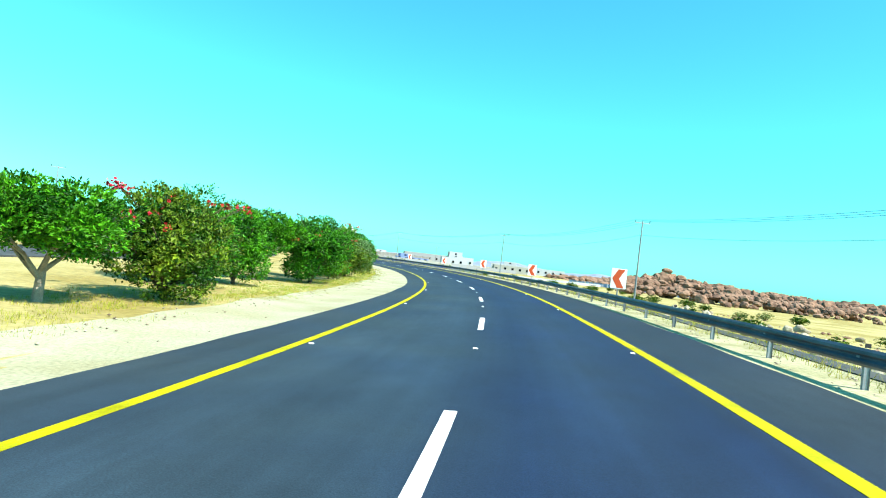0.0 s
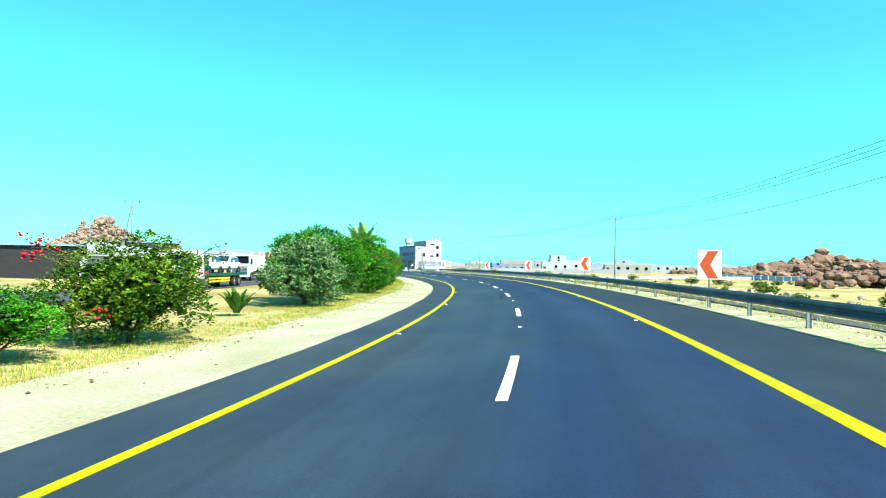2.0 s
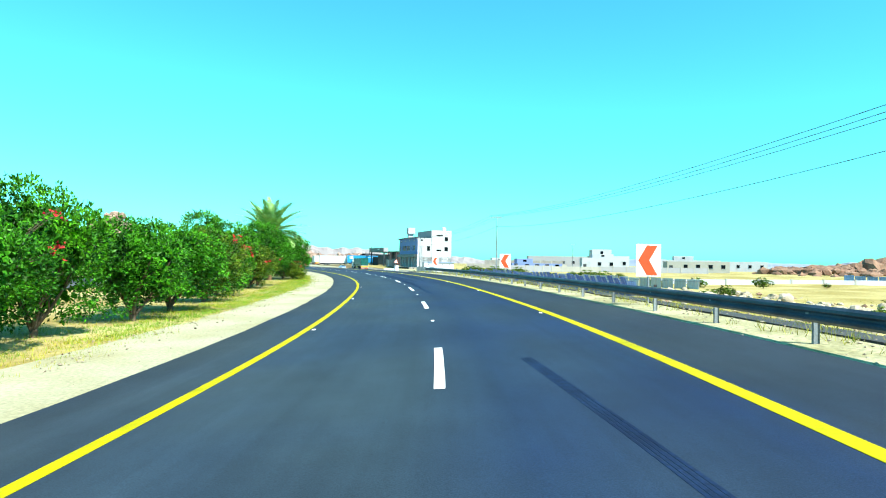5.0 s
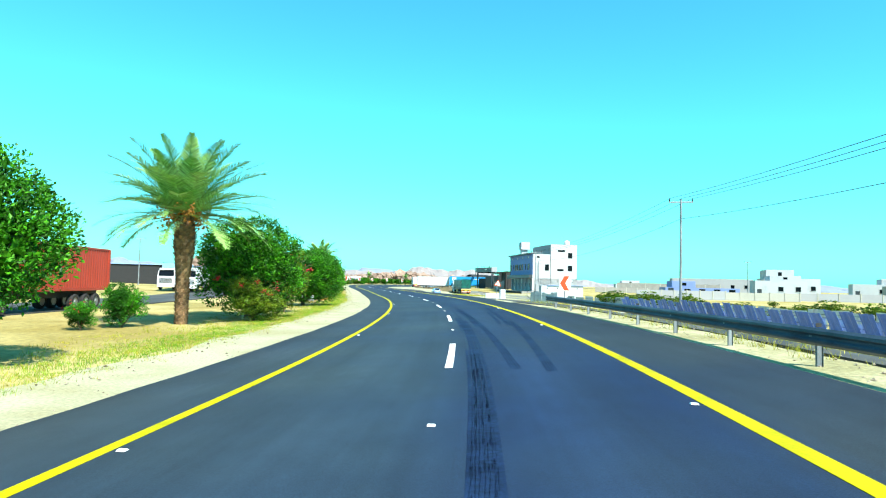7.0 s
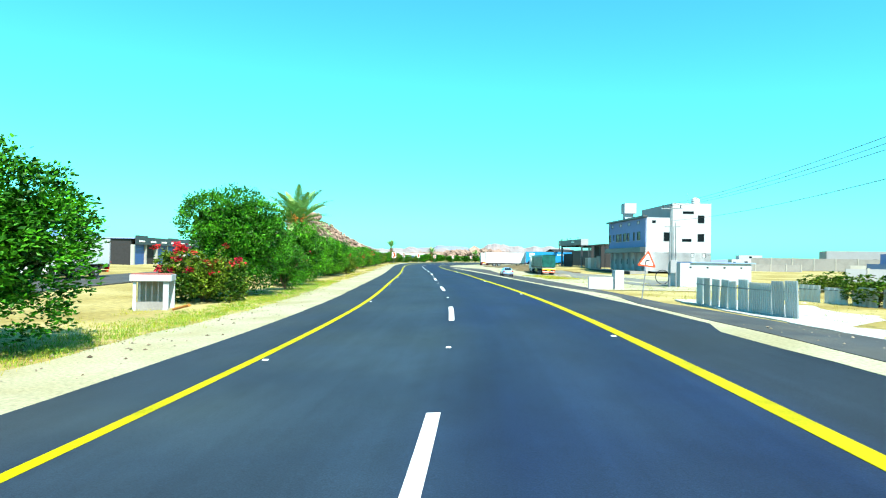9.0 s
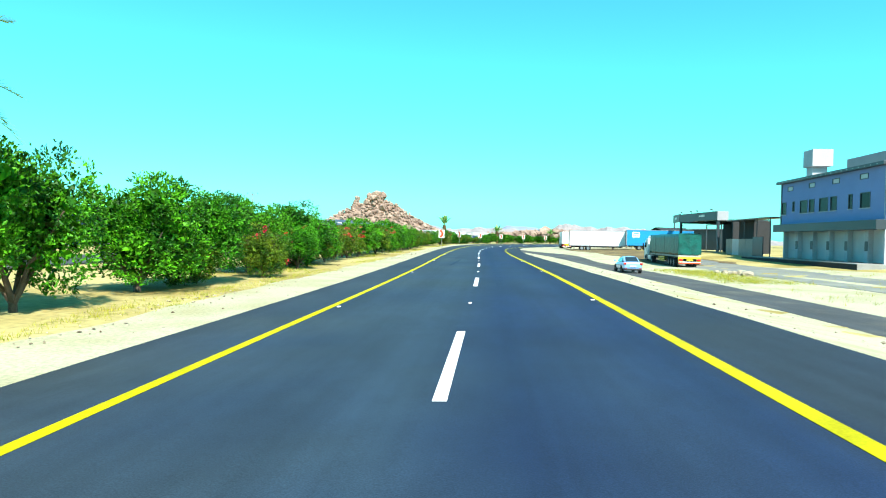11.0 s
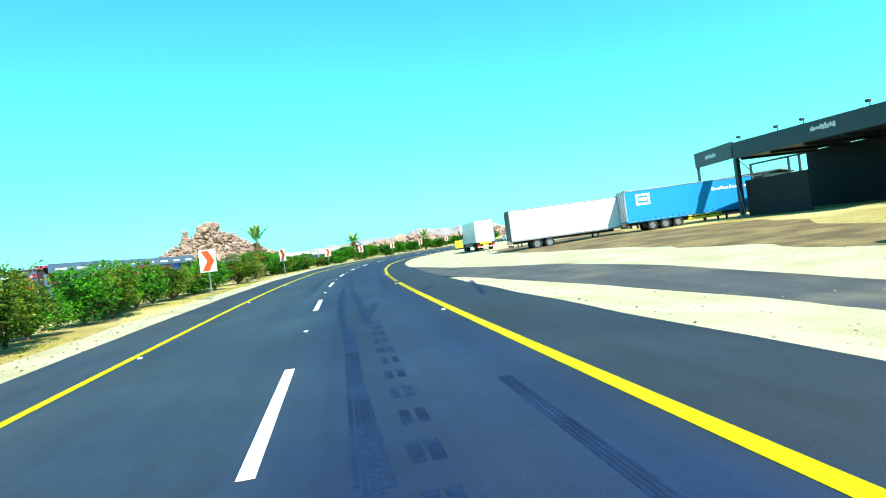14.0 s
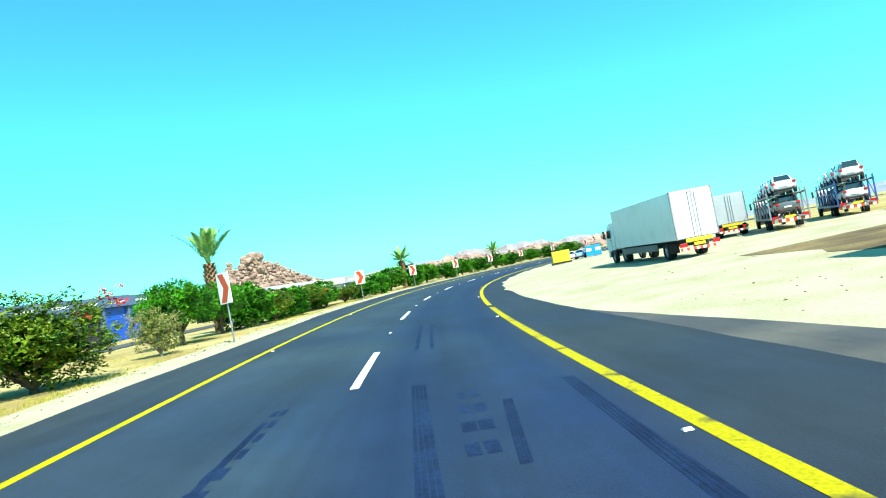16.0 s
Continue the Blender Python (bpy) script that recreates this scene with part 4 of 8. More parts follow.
# scrub on the open ground to the right
for n in range(90):
    s, o = rng_row.uniform(10, 260), rng_row.triangular(16, 24, 75)
    if 225 < s and o < 50:
        continue
    x, y = map(float, at(s, o))
    h = rng_row.uniform(0.35, 1.3)
    copy_thing(FAR_PLANT["grey" if n % 3 else "dry"], pose(x, y, ground_z(x, y) - 0.05, 0, 0, rng_row.uniform(0, 360)) @ Matrix.Diagonal((h * 2.0, h * 2.0, h, 1)))
for n in range(24):   # taller green scrub beyond the sheet fences
    s, o = rng_row.uniform(198, 246), rng_row.uniform(27, 46)
    x, y = map(float, at(s, o))
    h = rng_row.uniform(0.9, 2.0)
    copy_thing(FAR_PLANT["grey"], pose(x, y, ground_z(x, y) - 0.05, 0, 0, rng_row.uniform(0, 360)) @ Matrix.Diagonal((h * 2.3, h * 2.3, h, 1)))
for kind in (*PLANTS.values(), FAR_PLANT.values(), LOW_PLANT.values(), BIG_PLANT):
    for src in kind:
        for o in (*src.children_recursive, src):
            bpy.data.objects.remove(o)


def make_palm(label, seed, trunk_h, crown, fronds, young=False, dates=True, place=(0, 0, 0), leaf="frond"):
    rng = np.random.RandomState(seed)
    root = thing("date_palm", label, "palm", place, rng.uniform(0, 360), "palms along the road")
    bm = bmesh.new()
    rings = int(trunk_h / 0.16)
    r0 = 0.33 if not young else 0.30
    for i in range(rings):  # overlapping stubs of cut leaf stalks, ring on ring
        z = i * 0.16
        f = i / max(1, rings - 1)
        r = r0 * (0.95 + 0.65 * min(1.0, max(0, f - 0.42) / 0.3) - 0.35 * max(0, f - 0.85) / 0.15)
        tube(bm, (0, 0, z), (0, 0, z + 0.17), r * 0.92, r * 0.90, 10, False)
        for k in range(9):
            a = 2 * math.pi * (k + 0.5 * (i % 2)) / 9 + rng.uniform(-0.1, 0.1)
            c, s = math.cos(a), math.sin(a)
            g = r + rng.uniform(0.02, 0.07) + 0.22 * max(0, f - 0.55)
            v = [bm.verts.new(q) for q in ((c * r * 0.9 - s * 0.10, s * r * 0.9 + c * 0.10, z), (c * r * 0.9 + s * 0.10, s * r * 0.9 - c * 0.10, z), (c * g + s * 0.06, s * g - c * 0.06, z + 0.17), (c * g - s * 0.06, s * g + c * 0.06, z + 0.17), (c * r * 0.85, s * r * 0.85, z + 0.19))]
            bm.faces.new((v[0], v[1], v[2], v[3])); bm.faces.new((v[3], v[2], v[4]))
    part("trunk", bm, "palm_bark", root)
    for i in range(fronds):
        a = i * 2.39996 + rng.uniform(-0.2, 0.2)
        f = i / fronds
        lift = (math.radians(74 - 88 * f ** 0.8) if not young else math.radians(86 - 40 * f)) + rng.uniform(-0.1, 0.1)
        length = crown * rng.uniform(0.85, 1.1)
        droop = (0.30 + 0.28 * f) if not young else 0.35
        out = Vector((math.cos(a), math.sin(a), 0))
        pts, p, ang = [], Vector((0, 0, trunk_h - 0.05)) + out * 0.12, lift
        n = 12
        for k in range(n + 1):
            pts.append(p.copy())
            p = p + (out * math.cos(ang) + Vector((0, 0, math.sin(ang)))) * (length / n)
            ang -= droop * (k / n) * 0.30
        verts, faces = [], []
        for k in range(n):
            d = (pts[k + 1] - pts[k]).normalized()
            side = d.cross(Vector((0, 0, 1)))
            side = side.normalized() if side.length > 0.05 else Vector((-out.y, out.x, 0))
            up = side.cross(d)
            w = 0.045 * (1 - k / n) + 0.008
            b = len(verts)
            verts += [pts[k] - side * w, pts[k] + side * w, pts[k + 1] + side * w * 0.9, pts[k + 1] - side * w * 0.9]
            faces.append((b, b + 1, b + 2, b + 3))
            if k < 2:
                continue
            for half in range(6):
                q = pts[k].lerp(pts[k + 1], half / 6)
                l = crown * 0.20 * math.sin(math.pi * (0.18 + 0.78 * (k + half / 6) / n)) + 0.06
                for sg in (-1, 1):
                    dirn = (d * 0.75 + side * sg * 0.8 + up * rng.uniform(0.15, 0.5)).normalized()
                    t = q + dirn * l - Vector((0, 0, l * 0.15))
                    e = d * 0.026 + up * 0.006
                    b = len(verts)
                    verts += [q - e, q + e, q.lerp(t, 0.6) + e * 0.9, t, q.lerp(t, 0.6) - e * 0.9]
                    faces += [(b, b + 1, b + 2, b + 4), (b + 4, b + 2, b + 3)]
        mesh_object("frond", [tuple(v) for v in verts], faces, leaf, root)
    if dates:
        for i in range(5):
            a = 0.6 + i * 1.27
            c = Vector((math.cos(a) * 0.75, math.sin(a) * 0.75, trunk_h + rng.uniform(-0.2, 0.35)))
            bm = tubes(((math.cos(a) * 0.15, math.sin(a) * 0.15, trunk_h + 0.25), c + Vector((0, 0, 0.25)), 0.025, 0.02), seg=6)
            for k in range(75):
                q = c + Vector(rng.normal(0, 1, 3) * (0.23, 0.23, 0.30))
                bmesh.ops.create_icosphere(bm, subdivisions=1, radius=0.065, matrix=Matrix.Translation(q))
            tagged(part("date_bunch", bm, "dates", root, "hanging bunch of orange-brown dates"), kind="stuff")
    return root


def palm_at(s, o, *args, **kw):
    x, y = map(float, at(s, o))
    return make_palm(*args, place=(x, y, ground_z(x, y) - 0.05), **kw)


palm_at(102.0, -12.8, "date palm with grey-green fronds rising behind the bushes", 41, 3.8, 2.9, 54, dates=False)
palm_at(174.9, -13.2, "tall date palm with hanging date bunches and a scaly trunk", 42, 5.45, 4.2, 72)
palm_at(247.5, -12.8, "date palm with an open crown behind the trees", 43, 5.4, 3.6, 44)
palm_at(397.6, -13.9, "young date palm with upright tied fronds on a short trunk", 44, 4.9, 2.8, 13, young=True, dates=False)
palm_at(448.0, -12.0, "date palm standing among the hedge bushes", 45, 4.2, 2.5, 26, dates=False)
palm_at(498.5, -12.0, "date palm standing among the hedge bushes", 46, 4.0, 2.5, 24, dates=False)
palm_at(585.0, -13.0, "distant date palm beside the road", 47, 4.2, 2.6, 22, dates=False)
x, y = map(float, at(65.6, -12.0))
dwarf = make_palm("dwarf fan-leaved palm growing from the sandy verge", 48, 0.15, 1.0, 16, young=True, dates=False, place=(x, y, ground_z(x, y) - 0.02), leaf="fan_leaf")
dwarf.name = "dwarf_palm"


# ---- grass and stones ----
def grass(name, label, spots, mat, seed, blades, tall):
    rng = np.random.RandomState(seed)
    verts, faces = [], []
    for s, o in spots:
        x, y = map(float, at(s, o))
        z = ground_z(x, y) - 0.05
        for k in range(blades):
            bx, by = x + rng.normal(0, 0.13), y + rng.normal(0, 0.13)
            h = tall * rng.uniform(0.4, 1.2)
            a = rng.uniform(0, 6.28)
            lx, ly = math.cos(a) * 0.008, math.sin(a) * 0.008
            tx, ty = rng.normal(0, 0.4 * h), rng.normal(0, 0.4 * h)
            b = len(verts)
            verts += [(bx - lx, by - ly, z), (bx + lx, by + ly, z), (bx + tx, by + ty, z + h)]
            faces.append((b, b + 1, b + 2))
    ob = mesh_object(name, verts, faces, mat)
    tagged(ob, label, "grass", kind="stuff")


rng = np.random.RandomState(5)
strip = []
for i in range(15000):
    s = rng.uniform(-20, 430)
    o = -rng.triangular(7.6, 9.2, 14.5)
    if noise.noise((s * 0.12, o * 0.5, 2.0)) > (-0.22 if s < 235 else 0.12):
        strip.append((s, o))
grass("verge_grass", "yellow-green dry grass in tufts along the verge", strip, "dry_grass", 6, 11, 0.11)
grass("green_grass", "fresh yellow-green grass along the verge", [(rng.uniform(118, 246), -rng.triangular(8.2, 9.3, 11.5)) for i in range(3600)] + [(rng.uniform(20, 118), -rng.triangular(8.3, 9.6, 12)) for i in range(900)], "green_grass", 16, 14, 0.10)
far = [(rng.uniform(282, 302), rng.triangular(17.2, 20, 24.5)) for i in range(1500)] + [(rng.uniform(20, 205), rng.triangular(13, 16, 30)) for i in range(3500)] + [(rng.uniform(190, 300), rng.uniform(17, 34)) for i in range(900)] + [(rng.uniform(0, 200), rng.uniform(7.4, 9.5)) for i in range(1100)] + [(rng.uniform(0, 200), rng.uniform(11, 40)) for i in range(1500)]
grass("scrub_grass", "pale dry grass on the stony ground", far, "dry_grass", 7, 9, 0.26)


def stone_mesh(rng, r, rough=0.28, subdivisions=2):
    bm = bmesh.new()
    bmesh.ops.create_icosphere(bm, subdivisions=subdivisions, radius=r)
    sq = Vector((rng.uniform(0.75, 1.25), rng.uniform(0.75, 1.25), rng.uniform(0.55, 0.9)))
    off = rng.uniform(0, 90)
    for v in bm.verts:
        q = v.co / r
        k = 1 + rough * noise.noise(q * 1.1 + Vector((off, 0, 0))) + rough * 0.5 * noise.cell(q * 1.6 + Vector((0, off, 0)))
        v.co = Vector((v.co.x * sq.x, v.co.y * sq.y, v.co.z * sq.z)) * k
    return bm


def pebbles(name, label, spots, mat, seed, sizes):
    rng = np.random.RandomState(seed)
    base = [(1, 0, 0.1), (0.3, 0.9, 0), (-0.8, 0.5, 0.05), (-0.7, -0.6, 0), (0.4, -0.9, 0.1), (0, 0.1, 0.8), (0.1, 0, -0.5)]
    tri = [(0, 1, 5), (1, 2, 5), (2, 3, 5), (3, 4, 5), (4, 0, 5), (1, 0, 6), (2, 1, 6), (3, 2, 6), (4, 3, 6), (0, 4, 6)]
    verts, faces = [], []
    for s, o in spots:
        x, y = map(float, at(s, o))
        z = ground_z(x, y) if abs(o) > 7.5 else float(bank(s) * o) - 0.02
        r = rng.uniform(*sizes) * rng.uniform(0.5, 1)
        a = rng.uniform(0, 6.28)
        b = len(verts)
        for q in base:
            k = rng.uniform(0.7, 1.2) * r
            verts.append((x + (q[0] * math.cos(a) - q[1] * math.sin(a)) * k, y + (q[0] * math.sin(a) + q[1] * math.cos(a)) * k, z - 0.01 + q[2] * k * 0.8))
        faces += [tuple(b + i for i in t) for t in tri]
    tagged(mesh_object(name, verts, faces, mat), label, "stones", kind="stuff")


pebbles("pebbles", "small stones and crumbs scattered over the sand", [(rng.uniform(-10, 420), -rng.triangular(5.9, 7.8, 9.5)) for i in range(2600)] + [(rng.uniform(-10, 205), rng.uniform(6.5, 8.6)) for i in range(1500)] + [(rng.uniform(215, 345), rng.uniform(6.7, 10)) for i in range(500)] + [(rng.uniform(300, 430), rng.uniform(9, 24)) for i in range(700)], "rock_pale", 8, (0.02, 0.07))
pebbles("rubble", "broken stones strewn over the ground beyond the barrier", [(rng.uniform(0, 170), rng.triangular(14.5, 17, 36)) for i in range(1500)], "rock_pale", 18, (0.10, 0.42))
pebbles("rubble", "brown broken stones among the dry grass", [(rng.uniform(0, 170), rng.triangular(14.5, 20, 40)) for i in range(700)], "rock", 19, (0.10, 0.45))
pebbles("dark_litter", "dark crumbs of bark and litter on the verge", [(rng.uniform(-10, 420), -rng.triangular(5.9, 7.2, 10.5)) for i in range(700)] + [(rng.uniform(215, 400), rng.uniform(6.8, 14)) for i in range(220)], "bark", 9, (0.02, 0.08))
for i in range(230):
    s, o = (rng.uniform(98, 165), rng.triangular(20, 26, 37)) if i < 150 else (rng.uniform(5, 150), rng.uniform(15, 36)) if i < 220 else (rng.uniform(292, 299), rng.uniform(22.6, 24.2))
    x, y = map(float, at(s, o))
    r = rng.uniform(0.14, 0.55)
    st = obj_from(stone_mesh(rng, r, 0.35), "boulder", "rock_pale")
    st.matrix_basis = pose(x, y, ground_z(x, y) + r * 0.15, 0, 0, rng.uniform(0, 360))
    tagged(st, "pale broken boulder lying on the stony ground", "boulder", "boulders beside the road")


# ---- rocky hills ----
def outcrop(name, label, ridge, count, sizes, seed, mat="rock", subdivisions=1, base=0.0, core=False):
    """A heap of boulders under a ridge line: (x, y, height, half-width) points."""
    rng = np.random.RandomState(seed)
    verts, faces = [], []
    ridge = np.array(ridge, float)
    span = np.concatenate([[0], np.cumsum(np.hypot(np.diff(ridge[:, 0]), np.diff(ridge[:, 1])))])
    if core:      # the solid rock under the boulders
        side = Vector((ridge[-1, 1] - ridge[0, 1], ridge[0, 0] - ridge[-1, 0], 0)).normalized()
        for i in range(70):
            x, y, h, w = (np.interp(span[-1] * i / 69, span, ridge[:, k]) for k in range(4))
            for k in range(15):
                d = (k - 7) / 6
                z = base + h * max(-0.1, 0.86 - abs(d) ** 1.2) * (1 + 0.12 * noise.noise((i * 0.6, k * 0.9, seed)))
                verts.append((x + side.x * d * w, y + side.y * d * w, z))
        faces += [(i * 15 + k, i * 15 + k + 1, i * 15 + k + 16, i * 15 + k + 15) for i in range(69) for k in range(14)]
    for i in range(count):
        u = rng.uniform(0, span[-1])
        x, y, h, w = (np.interp(u, span, ridge[:, k]) for k in range(4))
        d, a = abs(rng.normal(0, 0.55)), rng.uniform(0, 6.28)
        d = min(d, 1.3)
        r = rng.uniform(*sizes) * (1 + 0.5 * (rng.rand() < 0.15))
        z = base + h * max(0, 1 - d ** 1.2) * rng.uniform(0.75, 1.0) - r * 0.35
        px, py = x + math.cos(a) * d * w, y + math.sin(a) * d * w
        bm = stone_mesh(rng, r, 0.34, subdivisions)
        b = len(verts)
        turn = Matrix.Rotation(rng.uniform(0, 6.28), 3, "Z")
        bm.verts.index_update()
        for v in bm.verts:
            q = turn @ v.co
            verts.append((px + q.x, py + q.y, z + q.z))
        faces += [tuple(b + v.index for v in f.verts) for f in bm.faces]
        bm.free()
    ob = mesh_object(name, verts, faces, mat)
    return tagged(ob, label, "rocks", kind="stuff")


outcrop("rock_outcrop", "low hill of heaped reddish-brown boulders", [(66, 330, 1.4, 8), (88, 345, 2.4, 12), (108, 352, 5.5, 14), (122, 357, 9.5, 13), (130, 358, 11.0, 10), (146, 345, 7.0, 15), (165, 325, 5.5, 17), (190, 300, 4.5, 15), (215, 270, 4, 14)], 900, (0.9, 3.1), 51, subdivisions=2)
crest = obj_from(stone_mesh(np.random.RandomState(12), 2.6, 0.2), "boulder", "rock")
crest.matrix_basis = pose(127, 357, 11.4, 0, 0, 30) @ Matrix.Diagonal((1.5, 1.0, 0.9, 1))
tagged(crest, "big rounded boulder balanced on top of the rocky hill", "boulder", "boulders beside the road")
outcrop("rock_outcrop", "steep heap of reddish boulders at the top of the hill", [(117, 355, 5.5, 7), (126, 357, 11.2, 6), (136, 356, 6.5, 8)], 110, (0.9, 2.5), 58, subdivisions=2)
outcrop("rock_outcrop", "scattered reddish boulders at the foot of the hill", [(47, 152, 1.5, 6), (56, 146, 2.2, 8), (68, 138, 2.0, 8), (84, 128, 1.6, 9)], 420, (0.25, 0.95), 52, subdivisions=2)
outcrop("rock_outcrop", "low reddish boulders along the edge of the plain", [(52, 300, 1.5, 12), (80, 290, 2.2, 14), (110, 270, 2.6, 14), (140, 240, 2.6, 14)], 260, (0.6, 1.9), 57)
HILL, ACROSS, AHEAD = Vector((-779, 1040, 0)), Vector((0.741, 0.671, 0)), Vector((-0.671, 0.741, 0))


def hill_line(points):
    return [(*(HILL + ACROSS * u)[:2], h, w) for u, h, w in points]


outcrop("rocky_hill", "steep pinkish hill of heaped boulders with a crag on top", hill_line([(-150, 7, 26), (-105, 19, 30), (-66, 43, 36), (-34, 61, 40), (-14, 69, 34), (10, 72, 34), (30, 62, 36), (50, 49, 36), (88, 26, 32), (130, 11, 26)]), 4600, (1.3, 4.0), 53, "rock_pink", core=True)
outcrop("rocky_hill", "square crag of bare rock on the hilltop", hill_line([(-13, 34, 10), (11, 34, 10)]), 90, (3.0, 6.0), 54, "rock_pink", base=46)
outcrop("rocky_hill", "pointed boulders on the shoulder of the hill", hill_line([(-36, 20, 4), (-31, 20, 4)]), 12, (3, 4.5), 59, "rock_pink", base=51)
outcrop("rocky_hill", "long low ridge of reddish rock", hill_line([(130, 10, 24), (200, 13, 26), (260, 20, 26), (320, 24, 28), (380, 16, 26), (470, 20, 28), (540, 8, 24)]), 700, (3, 7), 55, "rock_pink")
outcrop("rocky_hill", "reddish rocky knoll far behind the lorry park", [(-190, 640, 5, 14), (-165, 640, 9, 18), (-140, 650, 6, 14)], 150, (2, 4), 56, "rock_pink")


def far_ridge(name, label, az0, az1, dist, height, mat, seed, base=0):
    """A bare mountain ridge far away: a strip of slopes, seen from the road's middle."""
    verts, faces = [], []
    n = 130
    for i in range(n + 1):
        a = radians(az0 + (az1 - az0) * i / n)
        f = math.sin(math.pi * i / n) ** 0.5
        h = height * f * (0.62 + 0.45 * noise.noise((i * 0.07, seed, 0)) + 0.20 * noise.noise((i * 0.25, seed, 1)) + 0.06 * noise.noise((i * 0.9, seed, 2)))
        for k in range(7):
            g = k / 6
            d = dist - 420 + 420 * g + 60 * noise.noise((i * 0.3, k * 0.8, seed))
            z = max(0.0, h) * g ** 0.8 + 10 * noise.noise((i * 0.5, k * 0.9, seed)) * g * (1 - g) * 3
            verts.append((-60 - math.sin(a) * d, 200 + math.cos(a) * d, base + z - 4))
    for i in range(n):
        for k in range(6):
            b = i * 7 + k
            faces.append((b, b + 7, b + 8, b + 1))
    tagged(mesh_object(name, verts, faces, mat, smooth=False), label, "mountains", kind="structure")


# no air haze here: the ridges' own colours are paled and blued instead
far_ridge("backdrop", "bare mountains with pale haze put into their colour", 6, 42, 2300, 82, "far_hill", 3)
far_ridge("backdrop", "bare mountains with pale haze put into their colour", -40, 14, 3000, 50, "far_hill_blue", 9)
far_ridge("backdrop", "far mountains coloured faint blue for haze", 20, 70, 3300, 125, "far_hill_blue", 14)


# ---- crash barrier ----
RAIL_O = 6.95


def rail_point(s):
    x, y = map(float, at(s, RAIL_O))
    return Vector((x, y, float(bank(s) * 6.5) + 0.0))


W_BEAM = [(0.02, 0.42), (-0.03, 0.47), (-0.035, 0.52), (0.015, 0.565), (0.015, 0.60), (-0.035, 0.645), (-0.03, 0.70), (0.02, 0.75), (0.024, 0.75), (-0.022, 0.70), (-0.027, 0.645), (0.022, 0.60), (0.022, 0.565), (-0.027, 0.52), (-0.022, 0.47), (0.024, 0.42)]


def beam(s0, s1):
    verts, faces = [], []
    ss = np.linspace(s0, s1, 5)
    n = len(W_BEAM)
    for j, s in enumerate(ss):
        p, q = rail_point(s), rail_point(s + 0.5)
        t = (q - p).normalized()
        r = Vector((t.y, -t.x, 0))
        for a, z in W_BEAM:
            verts.append(p + r * a + Vector((0, 0, z)))
    for j in range(4):
        for i in range(n):
            faces.append((j * n + i, j * n + (i + 1) % n, (j + 1) * n + (i + 1) % n, (j + 1) * n + i))
    return [tuple(v) for v in verts], faces


rail = thing("crash_barrier", "long dull galvanised steel crash barrier on posts beside the road", "crash barrier", (0, 0, 0))
POST = boxes((-0.05, 0.05, -0.035, 0.035, -0.5, 0.70), (0.05, 0.056, -0.06, 0.06, -0.5, 0.70), (-0.16, -0.05, -0.05, 0.05, 0.46, 0.70), bevel=0.004)
post_mesh = bpy.data.meshes.new("post")
POST.to_mesh(post_mesh); POST.free()
post_mesh.materials.append(M["galvanised"])
for i in range(-17, 47):
    s = i * 4.0
    v, f = beam(s, min(s + 4.05, 186.4))
    mesh_object("beam", v, f, "rail_steel", rail)
    p = rail_point(s + 0.2)
    ob = new("post", post_mesh)
    ob.parent = rail
    ob.matrix_basis = pose(p.x + 0.17 * math.cos(radians(heading(s))), p.y + 0.17 * math.sin(radians(heading(s))), p.z, 0, 0, heading(s))
    if i % 3 == 0:
        part("reflector", boxes((-0.05, 0.05, -0.01, 0.01, 0.75, 0.83)), "chassis", ob)


# ---- signs ----
def panel_mesh(w, h, z):
    return boxes((-w / 2, w / 2, -0.012, 0.012, z, z + h), bevel=0.006)


def chevron(s, o, w, h, bottom, left, label, tilt=0.0, extra=0.0):
    x, y = map(float, at(s, o))
    z = ground_z(x, y) - 0.05
    root = thing("chevron_sign", label, "road sign", (x, y, z), heading(s) + extra, "chevron signs on the bend")
    root.matrix_basis = root.matrix_basis @ pose(0, 0, 0, 0, tilt, 0)
    part("post", tubes(((0, 0.04, -0.3), (0, 0.04, bottom + h * 0.9), 0.038), seg=12), "galvanised", root)
    part("bracket", boxes((-0.07, 0.07, 0.0, 0.08, bottom + 0.2, bottom + 0.26), (-0.07, 0.07, 0.0, 0.08, bottom + h - 0.26, bottom + h - 0.2)), "galvanised", root)
    part("panel", panel_mesh(w, h, bottom), "sign_white", root, "white painted metal panel")
    bm = bmesh.new()
    k = -1 if left else 1
    a, b, t = w * 0.37, h * 0.46, w * 0.44
    c = bottom + h / 2
    outline = [(k * (-a), b), (k * (-a + t), b), (k * (a + 0.04), 0), (k * (-a + t), -b), (k * (-a), -b), (k * (a + 0.04 - t), 0)]
    front = [bm.verts.new((q, -0.018, c + r)) for q, r in outline]
    back = [bm.verts.new((q, -0.012, c + r)) for q, r in outline]
    bm.faces.new(front); bm.faces.new(back[::-1])
    for i in range(6):
        bm.faces.new((front[i], back[i], back[(i + 1) % 6], front[(i + 1) % 6]))
    bmesh.ops.recalc_face_normals(bm, faces=bm.faces)
    part("chevron", bm, "sign_red", root, "orange-red chevron arrow")
    return root


